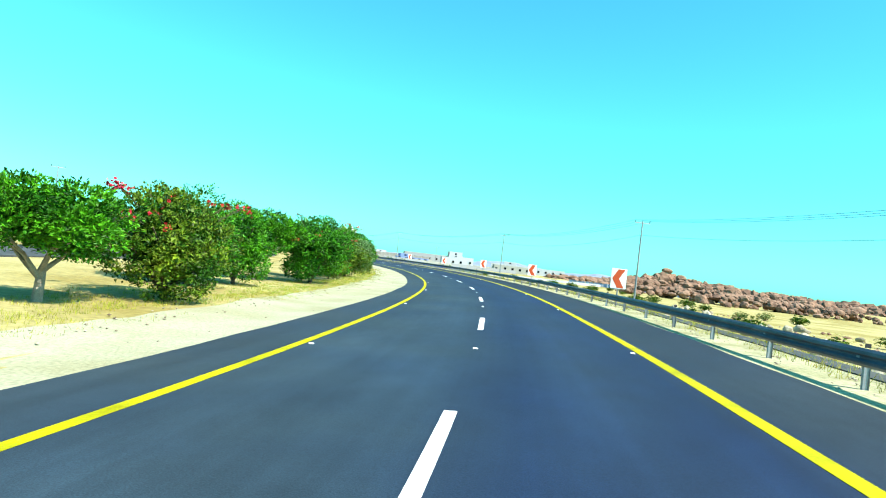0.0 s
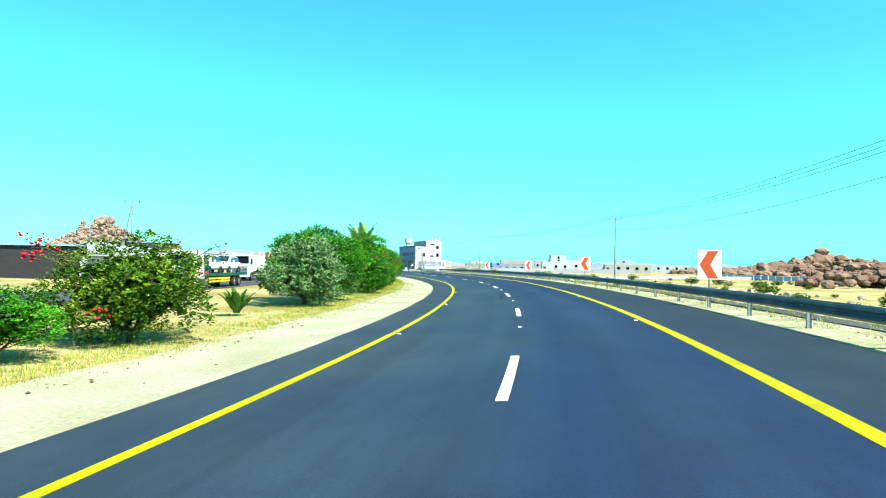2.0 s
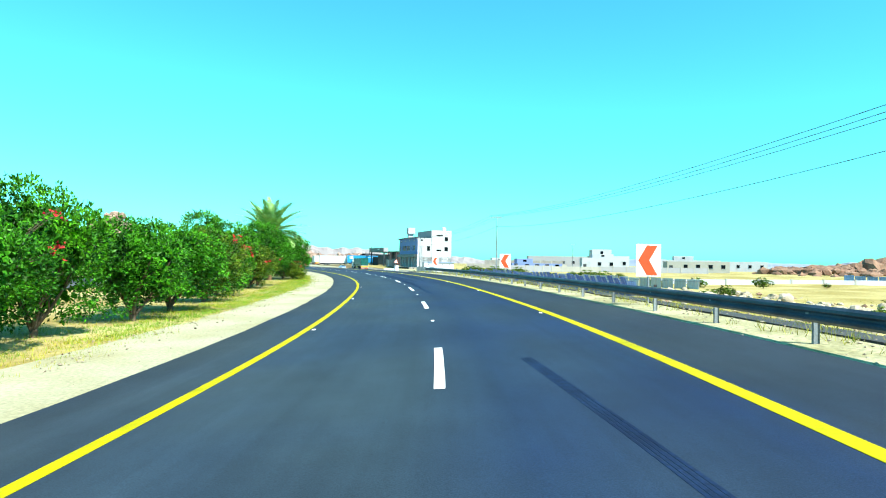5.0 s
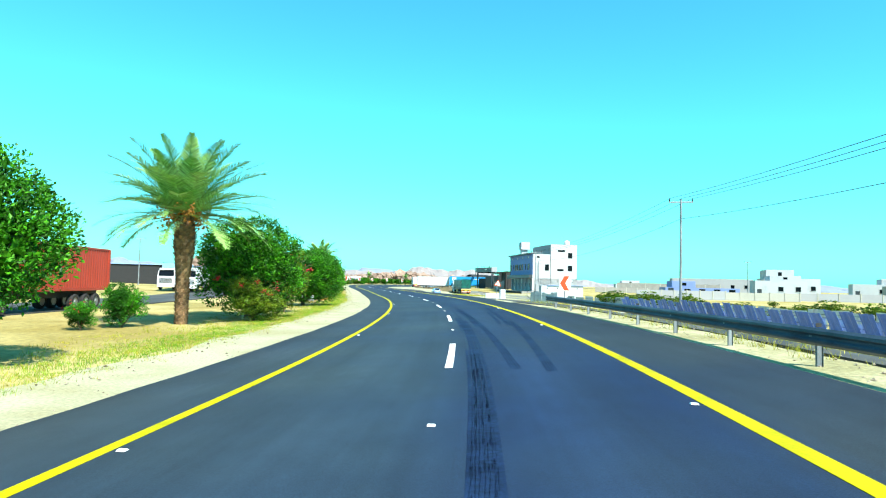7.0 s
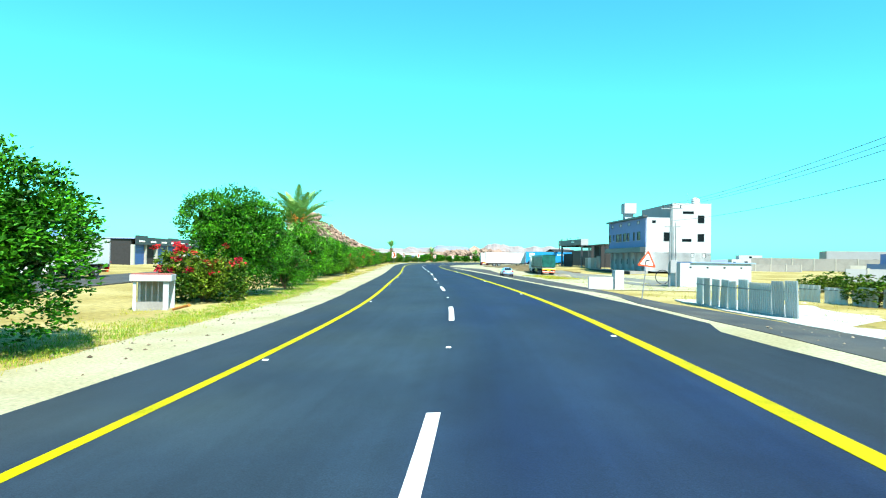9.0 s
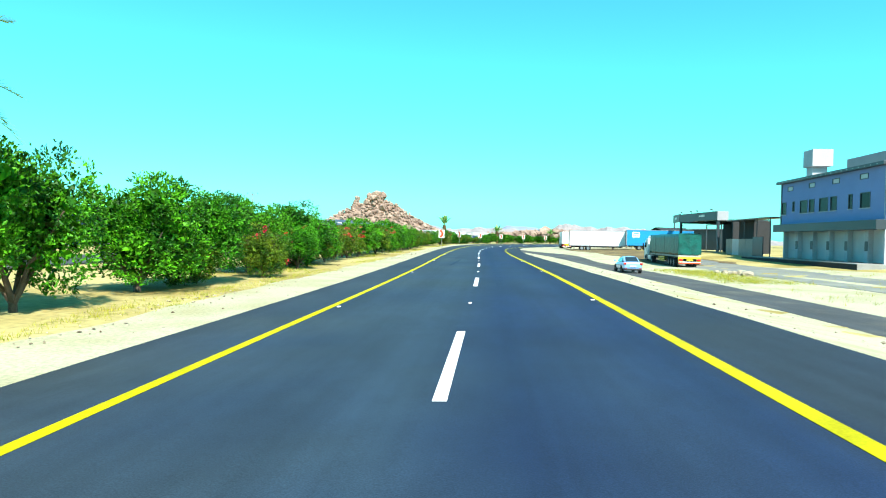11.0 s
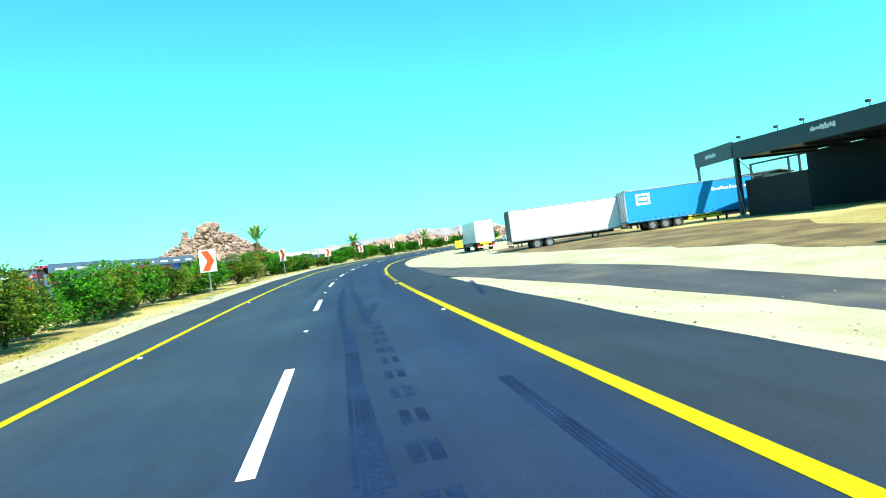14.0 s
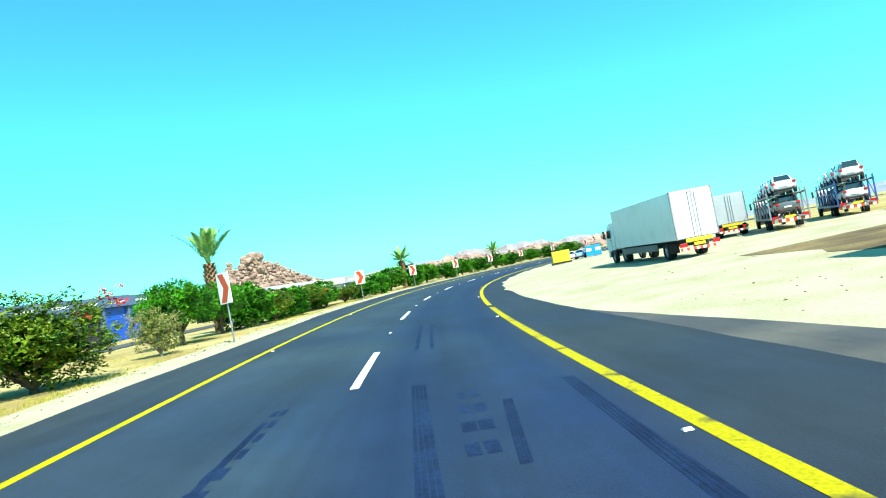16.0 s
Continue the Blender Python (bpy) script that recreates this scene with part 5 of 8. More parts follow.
LEFT_LABEL = "white road sign with an orange-red chevron behind the crash barrier"
for s, o in ((36.8, 7.8), (65.0, 7.4), (93.4, 7.4), (122.5, 7.8), (150.5, 8.0), (190.4, 9.2)):
    chevron(s, o, 0.88, 1.16, 1.22 if s == 93.4 else 1.05, True, LEFT_LABEL, extra=-6)
RIGHT_LABEL = "white road sign with an orange-red chevron on the sandy verge"
for s, o, d in ((350.0, -7.5, 1.0), (383.2, -7.6, -1.0), (420.5, -9.0, 0.5), (443.5, -9.0, 0), (465.5, -9.0, 1), (487.5, -9.0, 0), (508.0, -9.0, 0), (530.0, -9.0, 0), (553.0, -9.0, 0)):
    chevron(s, o, 1.08, 1.42, 1.80 if s < 400 else 1.72, False, RIGHT_LABEL, d, extra=-42 if s == 383.2 else -8)


def triangle_sign(x, y, z, turn):
    root = thing("warning_sign", "white triangular warning sign with red border and black arrow", "road sign", (x, y, z), turn)
    root.matrix_basis = root.matrix_basis @ pose(0, 0, 0, 0, 7, 0) @ Matrix.Diagonal((0.78, 0.78, 0.78, 1))   # it leans
    part("post", tubes(((0, 0.04, -0.3), (0, 0.04, 2.7), 0.035), seg=12), "galvanised", root)

    def tri(r, y0, y1, mat, name):
        bm = bmesh.new()
        vs = []
        for yy in (y0, y1):
            ring = []
            for i in range(3):
                a = math.pi / 2 + i * 2 * math.pi / 3
                for d in (-0.12, 0.12):
                    ring.append(bm.verts.new((math.cos(a) * r - math.sin(a) * d * r * 0.5, yy, 2.45 + math.sin(a) * r + math.cos(a) * d * r * 0.5)))
            vs.append(ring)
        bm.faces.new(vs[0]); bm.faces.new(vs[1][::-1])
        for i in range(6):
            bm.faces.new((vs[0][i], vs[1][i], vs[1][(i + 1) % 6], vs[0][(i + 1) % 6]))
        bmesh.ops.recalc_face_normals(bm, faces=bm.faces)
        return part(name, bm, mat, root)
    tri(0.62, -0.012, 0.012, "sign_red", "border")
    tri(0.44, -0.018, -0.012, "sign_white", "panel")
    part("arrow", boxes((-0.11, -0.04, -0.024, -0.018, 2.22, 2.46), (-0.11, 0.12, -0.024, -0.018, 2.46, 2.53), (0.10, 0.14, -0.024, -0.018, 2.42, 2.57)), "chassis", root)


x, y = -36.1, 215.2
triangle_sign(x, y, ground_z(x, y) - 0.05, heading(222) - 4)


# ---- power line ----
def power_pole(x, y, top, label, stay=False, turn=0.0):
    z = ground_z(x, y) - 0.1
    root = thing("power_pole", label, "power pole", (x, y, z), turn, "power poles beside the road")
    h = top - z
    if stay:   # an A-frame of two legs
        for k in (0.0, -1.7):
            part("mast", tubes(((k, 0, -0.3), (0, 0, h), 0.12, 0.075), seg=12), "galvanised", root)
    else:
        part("mast", tubes(((0, 0, -0.3), (0, 0, h), 0.12, 0.075), seg=12), "galvanised", root)
    part("footing", tubes(((0, 0, -0.3), (0, 0, 0.35), 0.28, 0.22), seg=12), "concrete", root)
    part("crossarm", boxes((-0.95, 0.95, -0.04, 0.04, h - 0.25, h - 0.15), bevel=0.008), "galvanised", root)
    for q in (-0.9, 0.0, 0.9):
        part("insulator", tubes(((q, 0, h - 0.15), (q, 0, h + 0.12), 0.05, 0.04), ((q, 0, h - 0.05), (q, 0, h), 0.075), seg=8), "chassis", root)
    return root


POLES = [(33.5, 14.0, 9.2), (22.5, 73.1, 9.17), (11.8, 128.3, 8.75), (-14.57, 198.0, 9.25)]
LATTICE = (-41.9, 258.7, 8.2)
for px, py, pt in POLES:
    power_pole(px, py, pt, "slim galvanised steel power pole with a crossarm and three wires", turn=10)


def wire(a, b, sag, name="power_wire", thick=0.016):
    a, b = Vector(a), Vector(b)
    n = 14
    side = (b - a).cross(Vector((0, 0, 1))).normalized() * thick
    verts, faces = [], []
    for i in range(n + 1):
        p = a.lerp(b, i / n) - Vector((0, 0, sag * 4 * (i / n) * (1 - i / n)))
        verts += [tuple(p + side), tuple(p + Vector((0, 0, thick))), tuple(p - side), tuple(p - Vector((0, 0, thick)))]
        if i:
            k = 4 * i
            faces += [(k - 4 + c, k - 4 + (c + 1) % 4, k + (c + 1) % 4, k + c) for c in range(4)]
    tagged(mesh_object(name, verts, faces, "wire"), "thin dark power line wire hanging between poles", "wire", "power line wires")


line = POLES + [LATTICE]
for (ax, ay, az), (bx, by, bz) in zip(line, line[1:]):
    t = Vector((bx - ax, by - ay, 0)).normalized()
    r = Vector((t.y, -t.x, 0))
    for q in (-0.9, 0.0, 0.9):
        wire(Vector((ax, ay, az + 0.1)) + r * q, Vector((bx, by, bz + 0.1)) + r * q, 0.9)
    wire((ax, ay, az - 1.6), (bx, by, bz - 1.6), 1.0)


def lattice_pole(x, y, top):
    z = ground_z(x, y)
    h = top - z
    root = thing("transformer_pole", "steel pole with a transformer box and cables beside the white wall", "power pole", (x, y, z), 20)
    part("mast", tubes(((-0.35, 0, 0), (-0.25, 0, h), 0.11, 0.08), ((0.35, 0, 0), (0.25, 0, h * 0.8), 0.09, 0.07), seg=10), "galvanised", root)
    part("crossarm", boxes((-1.3, 1.0, -0.05, 0.05, h - 0.3, h - 0.18), (-0.9, 0.8, -0.05, 0.05, h * 0.74, h * 0.74 + 0.12), bevel=0.006), "galvanised", root)
    part("switch_box", boxes((-0.3, 0.35, -0.35, 0.1, 1.6, 3.0), bevel=0.03), "grey_wall", root)
    part("ladder", boxes((-0.1, 0.1, -0.12, -0.08, 3.0, h * 0.75)), "galvanised", root)
    bm = bmesh.new()
    for i in range(16):
        a0, a1 = i * 2 * math.pi / 16, (i + 1) * 2 * math.pi / 16
        tube(bm, (-1.1 + 0.75 * math.cos(a0), 0, 1.1 + 0.8 * math.sin(a0)), (-1.1 + 0.75 * math.cos(a1), 0, 1.1 + 0.8 * math.sin(a1)), 0.04, None, 6, False)
    part("cable_loop", bm, "wire", root)
    for q in (-1.1, -0.2, 0.8):
        part("insulator", tubes(((q, 0, h - 0.18), (q, 0, h + 0.15), 0.06), seg=8), "chassis", root)


lattice_pole(*LATTICE)
for px, py, pt in ((-3.6, 302.4, 8.4), (-52.3, 115.5, 9.8), (-88.0, 152.0, 8.0), (-118.0, 236.0, 9.5), (-150.0, 300.0, 9.5), (-165.0, 262.0, 9.0), (-60.0, 96.0, 9.5)):
    power_pole(px, py, pt, "slim distant power pole with a crossarm", stay=px == -52.3, turn=20 if px == -52.3 else 40)


# ---- sheet fences ----
def sheet_fence(points, mats, tall, label, step=1.15, seed=1, ribs=6, group="sheet metal fences", lean=0.0, cover=0.95):
    """Upright sheet-metal panels, each a little out of line, on a rail."""
    rng = np.random.RandomState(seed)
    root = thing("sheet_fence", label, "fence", (0, 0, 0), group=group)
    for (s0, o0), (s1, o1) in zip(points, points[1:]):
        x0, y0 = map(float, at(s0, o0)); x1, y1 = map(float, at(s1, o1))
        n = max(1, int(math.hypot(x1 - x0, y1 - y0) / step))
        ang = math.degrees(math.atan2(y1 - y0, x1 - x0))
        for i in range(n):
            f = (i + 0.5) / n
            x, y = x0 + (x1 - x0) * f, y0 + (y1 - y0) * f
            z = ground_z(x, y) - 0.1
            h = tall * rng.uniform(0.93, 1.07)
            verts, faces = [], []
            for k in range(ribs * 4 + 1):  # trapezoid corrugation
                u = (k / (ribs * 4) - 0.5) * step * cover
                d = 0.025 if k % 4 in (1, 2) else -0.025
                verts += [(u, d, 0), (u, d, h)]
            for k in range(ribs * 4):
                faces.append((2 * k, 2 * k + 2, 2 * k + 3, 2 * k + 1))
            mat = mats[int(rng.rand() * len(mats))]
            ob = mesh_object("sheet", verts, faces, mat, root)
            ob.matrix_basis = pose(x, y, z, lean + rng.normal(0, 1.5), rng.normal(0, 1.2), ang + rng.normal(0, 1.5))
            md = ob.modifiers.new("thick", "SOLIDIFY"); md.thickness = 0.006
        zz0, zz1 = ground_z(x0, y0), ground_z(x1, y1)
        part("rail", tubes(((x0, y0, zz0 + tall * 0.7), (x1, y1, zz1 + tall * 0.7), 0.03), seg=6), "galvanised", root)


FAR_FENCE = [tuple(float(q) for q in station(x, y)) for x, y in ((76.0, 150.0), (66.0, 185.0), (56.5, 208.0), (47.0, 232.0))]
sheet_fence([(150, 18.6), (175, 18.4), (203, 18.8)], ["panel_blue"], 1.85, "row of leaning grey-blue metal panels below the road", 1.25, 3, 2, lean=-22, cover=0.80)
sheet_fence([(150, 18.9), (175, 18.7), (203, 19.1)], ["white_sheet"], 1.30, "low white sheet fence behind the leaning panels", 1.6, 13, 4)
sheet_fence([(219.6, 17.3), (225, 17.0), (231, 17.3)], ["white_sheet"], 1.85, "white corrugated sheet metal fence with bluish streaks", 1.1, 4, cover=1.0)
sheet_fence([(168, 36), (196, 28.5), (228, 30), (240, 26)], ["white_sheet"], 1.3, "low white sheet metal fence behind a yard", 1.9, 5, 4)
sheet_fence(FAR_FENCE, ["blue_sheet"], 1.2, "long blue-grey sheet fence across the open ground", 2.4, 6, 4)


# ---- small kiosk by the trees ----
def kiosk(x, y, z, turn):
    root = thing("kiosk", "tiny white-framed kiosk with a flat pinkish roof and mesh sides", "kiosk", (x, y, z), turn)
    w, d, h = 1.4, 1.2, 1.22
    for a, b in ((-w / 2, -d / 2), (w / 2 - 0.22, -d / 2), (-w / 2, d / 2 - 0.12), (w / 2 - 0.12, d / 2 - 0.12)):
        part("post", boxes((a, a + (0.22 if a > 0 else 0.12), b, b + 0.12, -0.1, h)), "white_wall", root)
    part("roof", boxes((-w / 2 - 0.12, w / 2 + 0.12, -d / 2 - 0.12, d / 2 + 0.12, h, h + 0.28), bevel=0.02), "white_wall", root)
    part("roof_cover", boxes((-w / 2 - 0.08, w / 2 + 0.08, -d / 2 - 0.08, d / 2 + 0.08, h + 0.285, h + 0.32)), "roof_red", root, "brick-red roof covering")
    part("back_panel", boxes((-w / 2 + 0.12, w / 2 - 0.12, d / 2 - 0.10, d / 2 - 0.06, 0, h)), "concrete", root)
    part("sill", boxes((-w / 2 + 0.12, w / 2 - 0.22, -d / 2 + 0.02, -d / 2 + 0.08, -0.1, 0.35)), "concrete", root)
    for i in range(5):
        part("bar", boxes((-w / 2 + 0.25 + i * 0.24, -w / 2 + 0.27 + i * 0.24, -d / 2 + 0.04, -d / 2 + 0.06, 0.35, h)), "galvanised", root)


x, y = map(float, at(216.4, -12.85))
kiosk(x, y, ground_z(x, y) - 0.05, heading(216) + 15)
tagged(obj_from(tubes(((0, 0, 0.05), (1.5, -0.4, 0.32), 0.055), seg=8), "fallen_pipe", "orange"), "rusty orange pipe lying on the grass", "pipe").matrix_basis = pose(x + 1.6, y - 0.2, ground_z(x + 1.6, y) - 0.04)


# ---- the three-storey building ----
def window(root, name, u0, u1, z0, z1, face, frame_mat="dark_clad", sill=True, pane="glass_dark"):
    """A framed window in the wall's plane: face gives the point at (along, out, up)."""
    w = thing_part(name, root)
    def bx(a0, a1, o0, o1, b0, b1):
        return boxes(face(a0, a1, o0, o1, b0, b1))
    part("pane", bx(u0 + 0.06, u1 - 0.06, -0.06, -0.03, z0 + 0.06, z1 - 0.06), pane, w)
    bm = bmesh.new()
    for q in ((u0, u0 + 0.07, -0.06, 0.04, z0, z1), (u1 - 0.07, u1, -0.06, 0.04, z0, z1), (u0 + 0.07, u1 - 0.07, -0.06, 0.04, z0, z0 + 0.07), (u0 + 0.07, u1 - 0.07, -0.06, 0.04, z1 - 0.07, z1)):
        box(bm, *face(*q))
    part("window_frame", bm, frame_mat, w)
    if sill:
        part("window_sill", bx(u0 - 0.06, u1 + 0.06, 0.0, 0.10, z0 - 0.07, z0), "white_wall", w)


def thing_part(name, root):
    e = new(name)
    e.parent = root
    e.empty_display_size = 0.1
    return e


def wall_with_holes(length, z0, z1, holes, face, thick=0.25):
    """A wall cut by rectangular holes (u0, u1, z0, z1), as boxes between the holes."""
    bm = bmesh.new()
    us = sorted({0.0, length, *[h[0] for h in holes], *[h[1] for h in holes]})
    for a, b in zip(us, us[1:]):
        m = (a + b) / 2
        cuts = sorted([(h[2], h[3]) for h in holes if h[0] < m < h[1]])
        z = z0
        for c0, c1 in cuts:
            if c0 > z:
                box(bm, *face(a, b, -thick, 0, z, c0))
            z = c1
        if z < z1:
            box(bm, *face(a, b, -thick, 0, z, z1))
    return bm


def slat_sheet(bm, x0, x1, y, z0, z1, slats):
    """One roller curtain: a sheet pressed into rounded slats."""
    prev = None
    for k in range(slats * 2 + 1):
        z = z0 + (z1 - z0) * k / (slats * 2)
        d = 0.02 if k % 2 else 0.0
        row = [bm.verts.new((x0, y + d, z)), bm.verts.new((x1, y + d, z)), bm.verts.new((x1, y - 0.03 + d, z)), bm.verts.new((x0, y - 0.03 + d, z))]
        if prev:
            for a in range(4):
                bm.faces.new((prev[a], prev[(a + 1) % 4], row[(a + 1) % 4], row[a]))
        prev = row


def main_building():
    bx, by = -53.35, 299.4
    turn = math.degrees(math.atan2(20.7, -12.2))   # local +x runs along the shop front, from the near corner
    root = thing("commercial_building", "three-storey white and grey building with shops below and a dark trim", "building", (bx, by, 0.25), turn)
    L, W = 22.8, 11.8
    # shop front: plane y = 0, outward is +y ; side: plane x = 0, outward is -x ; the body lies at y < 0
    front = lambda a0, a1, o0, o1, z0, z1: (a0, a1, o0, o1, z0, z1)
    side = lambda a0, a1, o0, o1, z0, z1: (-o1, -o0, -a1, -a0, z0, z1)
    up_holes, shop_holes = [], []
    wins = []
    for c in (20.2, 14.6, 9.2, 3.8):
        wins.append((c - 0.75, c + 0.75, 8.55, 9.15))
    for a, b in ((21.2, 22.6), (18.9, 19.5), (15.6, 17.5), (13.9, 15.2), (10.8, 12.8), (8.9, 10.3), (5.8, 6.6), (2.6, 4.4)):
        wins.append((a, b, 5.6 if b - a > 0.7 else 5.9, 7.2))
    # pale front facing away from the sun: its bluish shade is in the colour
    part("upper_wall", wall_with_holes(L, 4.3, 9.6, wins, front), "blue_wall", root, "rendered wall of the upper storeys, its blue shade put into the colour")
    for q in wins:
        # top panes are glass; the pale shutter colour paints in their bright reflection
        window(root, "window", *q, front, sill=q[2] < 8, pane="shutter" if q[2] > 8 else "glass_dark")
    part("cornice", boxes((-0.35, L + 0.35, -0.3, 0.55, 9.6, 9.95), bevel=0.02), "dark_clad", root, "dark overhanging cornice")
    for i in range(22):
        part("cornice_lamp", boxes((0.6 + i * 1.08, 0.72 + i * 1.08, 0.55, 0.58, 9.70, 9.80)), "lamp_clear", root)
    part("corner_trim", boxes((L - 0.3, L + 0.04, -0.1, 0.05, 4.3, 9.6)), "dark_clad", root)
    part("fascia_band", boxes((-0.1, L + 0.1, -0.05, 0.9, 3.35, 4.3), bevel=0.01), "dark_clad", root, "dark band over the shops")
    part("soffit", boxes((0, L, -1.0, 0.0, 3.35, 3.5)), "white_wall", root)
    n = 6
    w = L / n
    for i in range(n + 1):
        part("pillar", boxes((max(0, i * w - 0.3), min(L, i * w + 0.3), -1.0, -0.4, 0.0, 3.35), bevel=0.01), "white_wall", root)
        if 0 < i < n:
            part("pillar_panel", boxes((i * w - 0.28, i * w + 0.28, -0.4, -0.38, 1.2, 2.2)), "dark_clad", root)
    for i in range(n):
        bm = bmesh.new()
        slat_sheet(bm, i * w + 0.3, (i + 1) * w - 0.3, -0.93, 0.02, 3.34, 32)
        part("roller_shutter", bm, "shutter", root, "white slatted roller shutter, closed")
    part("shop_back", boxes((0, L, -W, -1.02, 0.0, 3.4)), "white_wall", root)
    part("terrace", boxes((-1, L + 5, -0.2, 3.0, -0.85, 0.0), bevel=0.02), "concrete", root, "low concrete terrace in front of the shops")
    part("terrace_edge", boxes((-1, L + 5, 3.0, 3.02, -0.8, -0.07)), "dark_inside", root)
    # near side
    sw = [(1.2, 1.9, 8.6, 9.1), (3.3, 4.4, 5.4, 7.0), (6.6, 8.3, 5.35, 5.9), (9.4, 10.6, 5.4, 6.8), (9.4, 10.6, 8.7, 10.1), (6.7, 8.7, 10.3, 10.8), (8.2, 8.8, 2.5, 3.3), (10.2, 10.9, 2.5, 3.3)]
    part("side_wall", wall_with_holes(4.8, 0.0, 9.6, [q for q in sw if q[1] < 4.8], side), "white_wall", root, "white rendered side wall")
    part("side_wall", wall_with_holes(W, 0.0, 12.2, [(0, 4.8, 0, 12.2)] + [q for q in sw if q[0] > 4.8], side), "white_wall", root, "white rendered side wall")
    for q in sw:
        window(root, "window", *q, side, sill=False)
    part("drain_pipe", tubes(((-0.1, -4.8, 0.2), (-0.1, -4.8, 12.0), 0.06), seg=8), "galvanised", root)
    part("high_wall", boxes((0.26, L * 0.72, -5.1, -4.8, 9.6, 12.2)), "grey_wall", root, "grey wall of the set-back top storey")
    part("end_wall", boxes((L - 0.25, L, -W, -0.26, 3.4, 9.6)), "grey_wall", root)
    part("back_wall", boxes((0.26, L, -W, -W + 0.25, 3.4, 12.2)), "white_wall", root)
    part("roof", boxes((0.26, L - 0.26, -4.8, -0.26, 9.3, 9.58)), "concrete", root)
    part("roof", boxes((0.26, L * 0.72, -W + 0.26, -5.1, 11.9, 12.1)), "concrete", root)
    part("stair_tower", boxes((20.2, 21.8, -4.4, -2.6, 9.5, 12.0)), "white_wall", root)
    part("water_tank_room", boxes((19.6, 22.1, -4.8, -2.3, 11.75, 13.9), bevel=0.03), "white_wall", root, "white rooftop tank room")
    part("water_tank", tubes(((1.6, -9.6, 12.1), (1.6, -9.6, 13.1), 0.75), ((1.6, -9.6, 13.1), (1.6, -9.6, 13.4), 0.7, 0.25), seg=20), "truck_white", root, "round white water tank")
    part("antenna", tubes(((3.6, -9.0, 12.1), (3.6, -9.0, 14.6), 0.03), ((3.2, -9.0, 14.0), (4.0, -9.0, 14.0), 0.02), seg=6), "galvanised", root)


main_building()


def flat_house(x, y, turn, w, d, h, label, mat="white_wall", upper=None, wins=3, door=True, seed=1):
    """A plain flat-roofed house with a parapet, windows and a door."""
    rng = np.random.RandomState(seed)
    z = ground_z(x, y) - 0.1
    root = thing("flat_roofed_house", label, "house", (x, y, z), turn, "flat-roofed houses across the plain")
    front = lambda a0, a1, o0, o1, z0, z1: (a0 - w / 2, a1 - w / 2, -d / 2 - o1, -d / 2 - o0, z0, z1)
    holes = []
    for i in range(wins):
        c = w * (i + 0.5) / wins
        holes.append((c - 0.6, c + 0.6, h * 0.38, h * 0.38 + 1.2))
    if door:
        holes.append((w * 0.02 + 0.2, w * 0.02 + 1.3, 0.1, 2.2))
        holes = [q for q in holes if q[2] < 0.2 or q[0] > w * 0.02 + 1.5]
    part("front_wall", wall_with_holes(w, 0, h, holes, front, 0.3), mat, root)
    part("body", boxes((-w / 2, w / 2, -d / 2 + 0.3, d / 2, 0, h - 0.5)), mat, root)
    part("parapet", boxes((-w / 2, -w / 2 + 0.2, -d / 2 + 0.3, d / 2, h - 0.5, h), (w / 2 - 0.2, w / 2, -d / 2 + 0.3, d / 2, h - 0.5, h), (-w / 2, w / 2, d / 2 - 0.2, d / 2 - 0.01, h - 0.5, h)), mat, root)
    for q in holes:
        if q[2] > 0.2:
            window(root, "window", *q, front, sill=True)
        else:
            part("door", boxes(front(q[0], q[1], -0.15, -0.08, q[2], q[3])), "dark_clad", root)
    if upper:
        a, b, c = upper
        part("upper_room", boxes((-w / 2 + w * a, -w / 2 + w * b, -d / 2 + 0.8, d / 2 - 0.5, h - 0.5, h + c), bevel=0.03), mat, root)
        part("upper_window", boxes((-w / 2 + w * (a + b) / 2 - 0.5, -w / 2 + w * (a + b) / 2 + 0.5, -d / 2 + 0.78, -d / 2 + 0.82, h + c * 0.3, h + c * 0.75)), "glass_dark", root)


H = "flat-roofed house in pale render far across the plain"
flat_house(-14, 282, 12, 14, 8, 2.3, "low blue-grey flat-roofed building behind a panel wall", "blue_wall", (0.1, 0.42, 1.3), 5, seed=1)
flat_house(5, 330, 5, 12, 9, 4.4, "two-storey white house far across the plain", "white_wall", (0.3, 0.9, 1.3), 3, seed=2)
flat_house(34, 310, 0, 18, 10, 3.4, H, "pale_wall", None, 5, seed=4)
flat_house(9, 345, 6, 14, 10, 5.2, "two-storey white house with a rooftop room", "white_wall", (0.05, 0.55, 2.4), 4, seed=5)
flat_house(-47, 465, 14, 14, 9, 3.2, H, "white_wall", (0.2, 0.8, 1.6), 4, seed=6)
flat_house(-11, 384, 8, 26, 10, 5.2, "long grey flat-roofed building behind a panel wall", "grey_wall", None, 6, seed=7)
flat_house(40, 365, -4, 24, 10, 4.2, H, "white_wall", (0.3, 0.6, 1.6), 5, seed=8)
flat_house(62, 380, -4, 22, 10, 4.0, H, "white_wall", None, 5, seed=9)


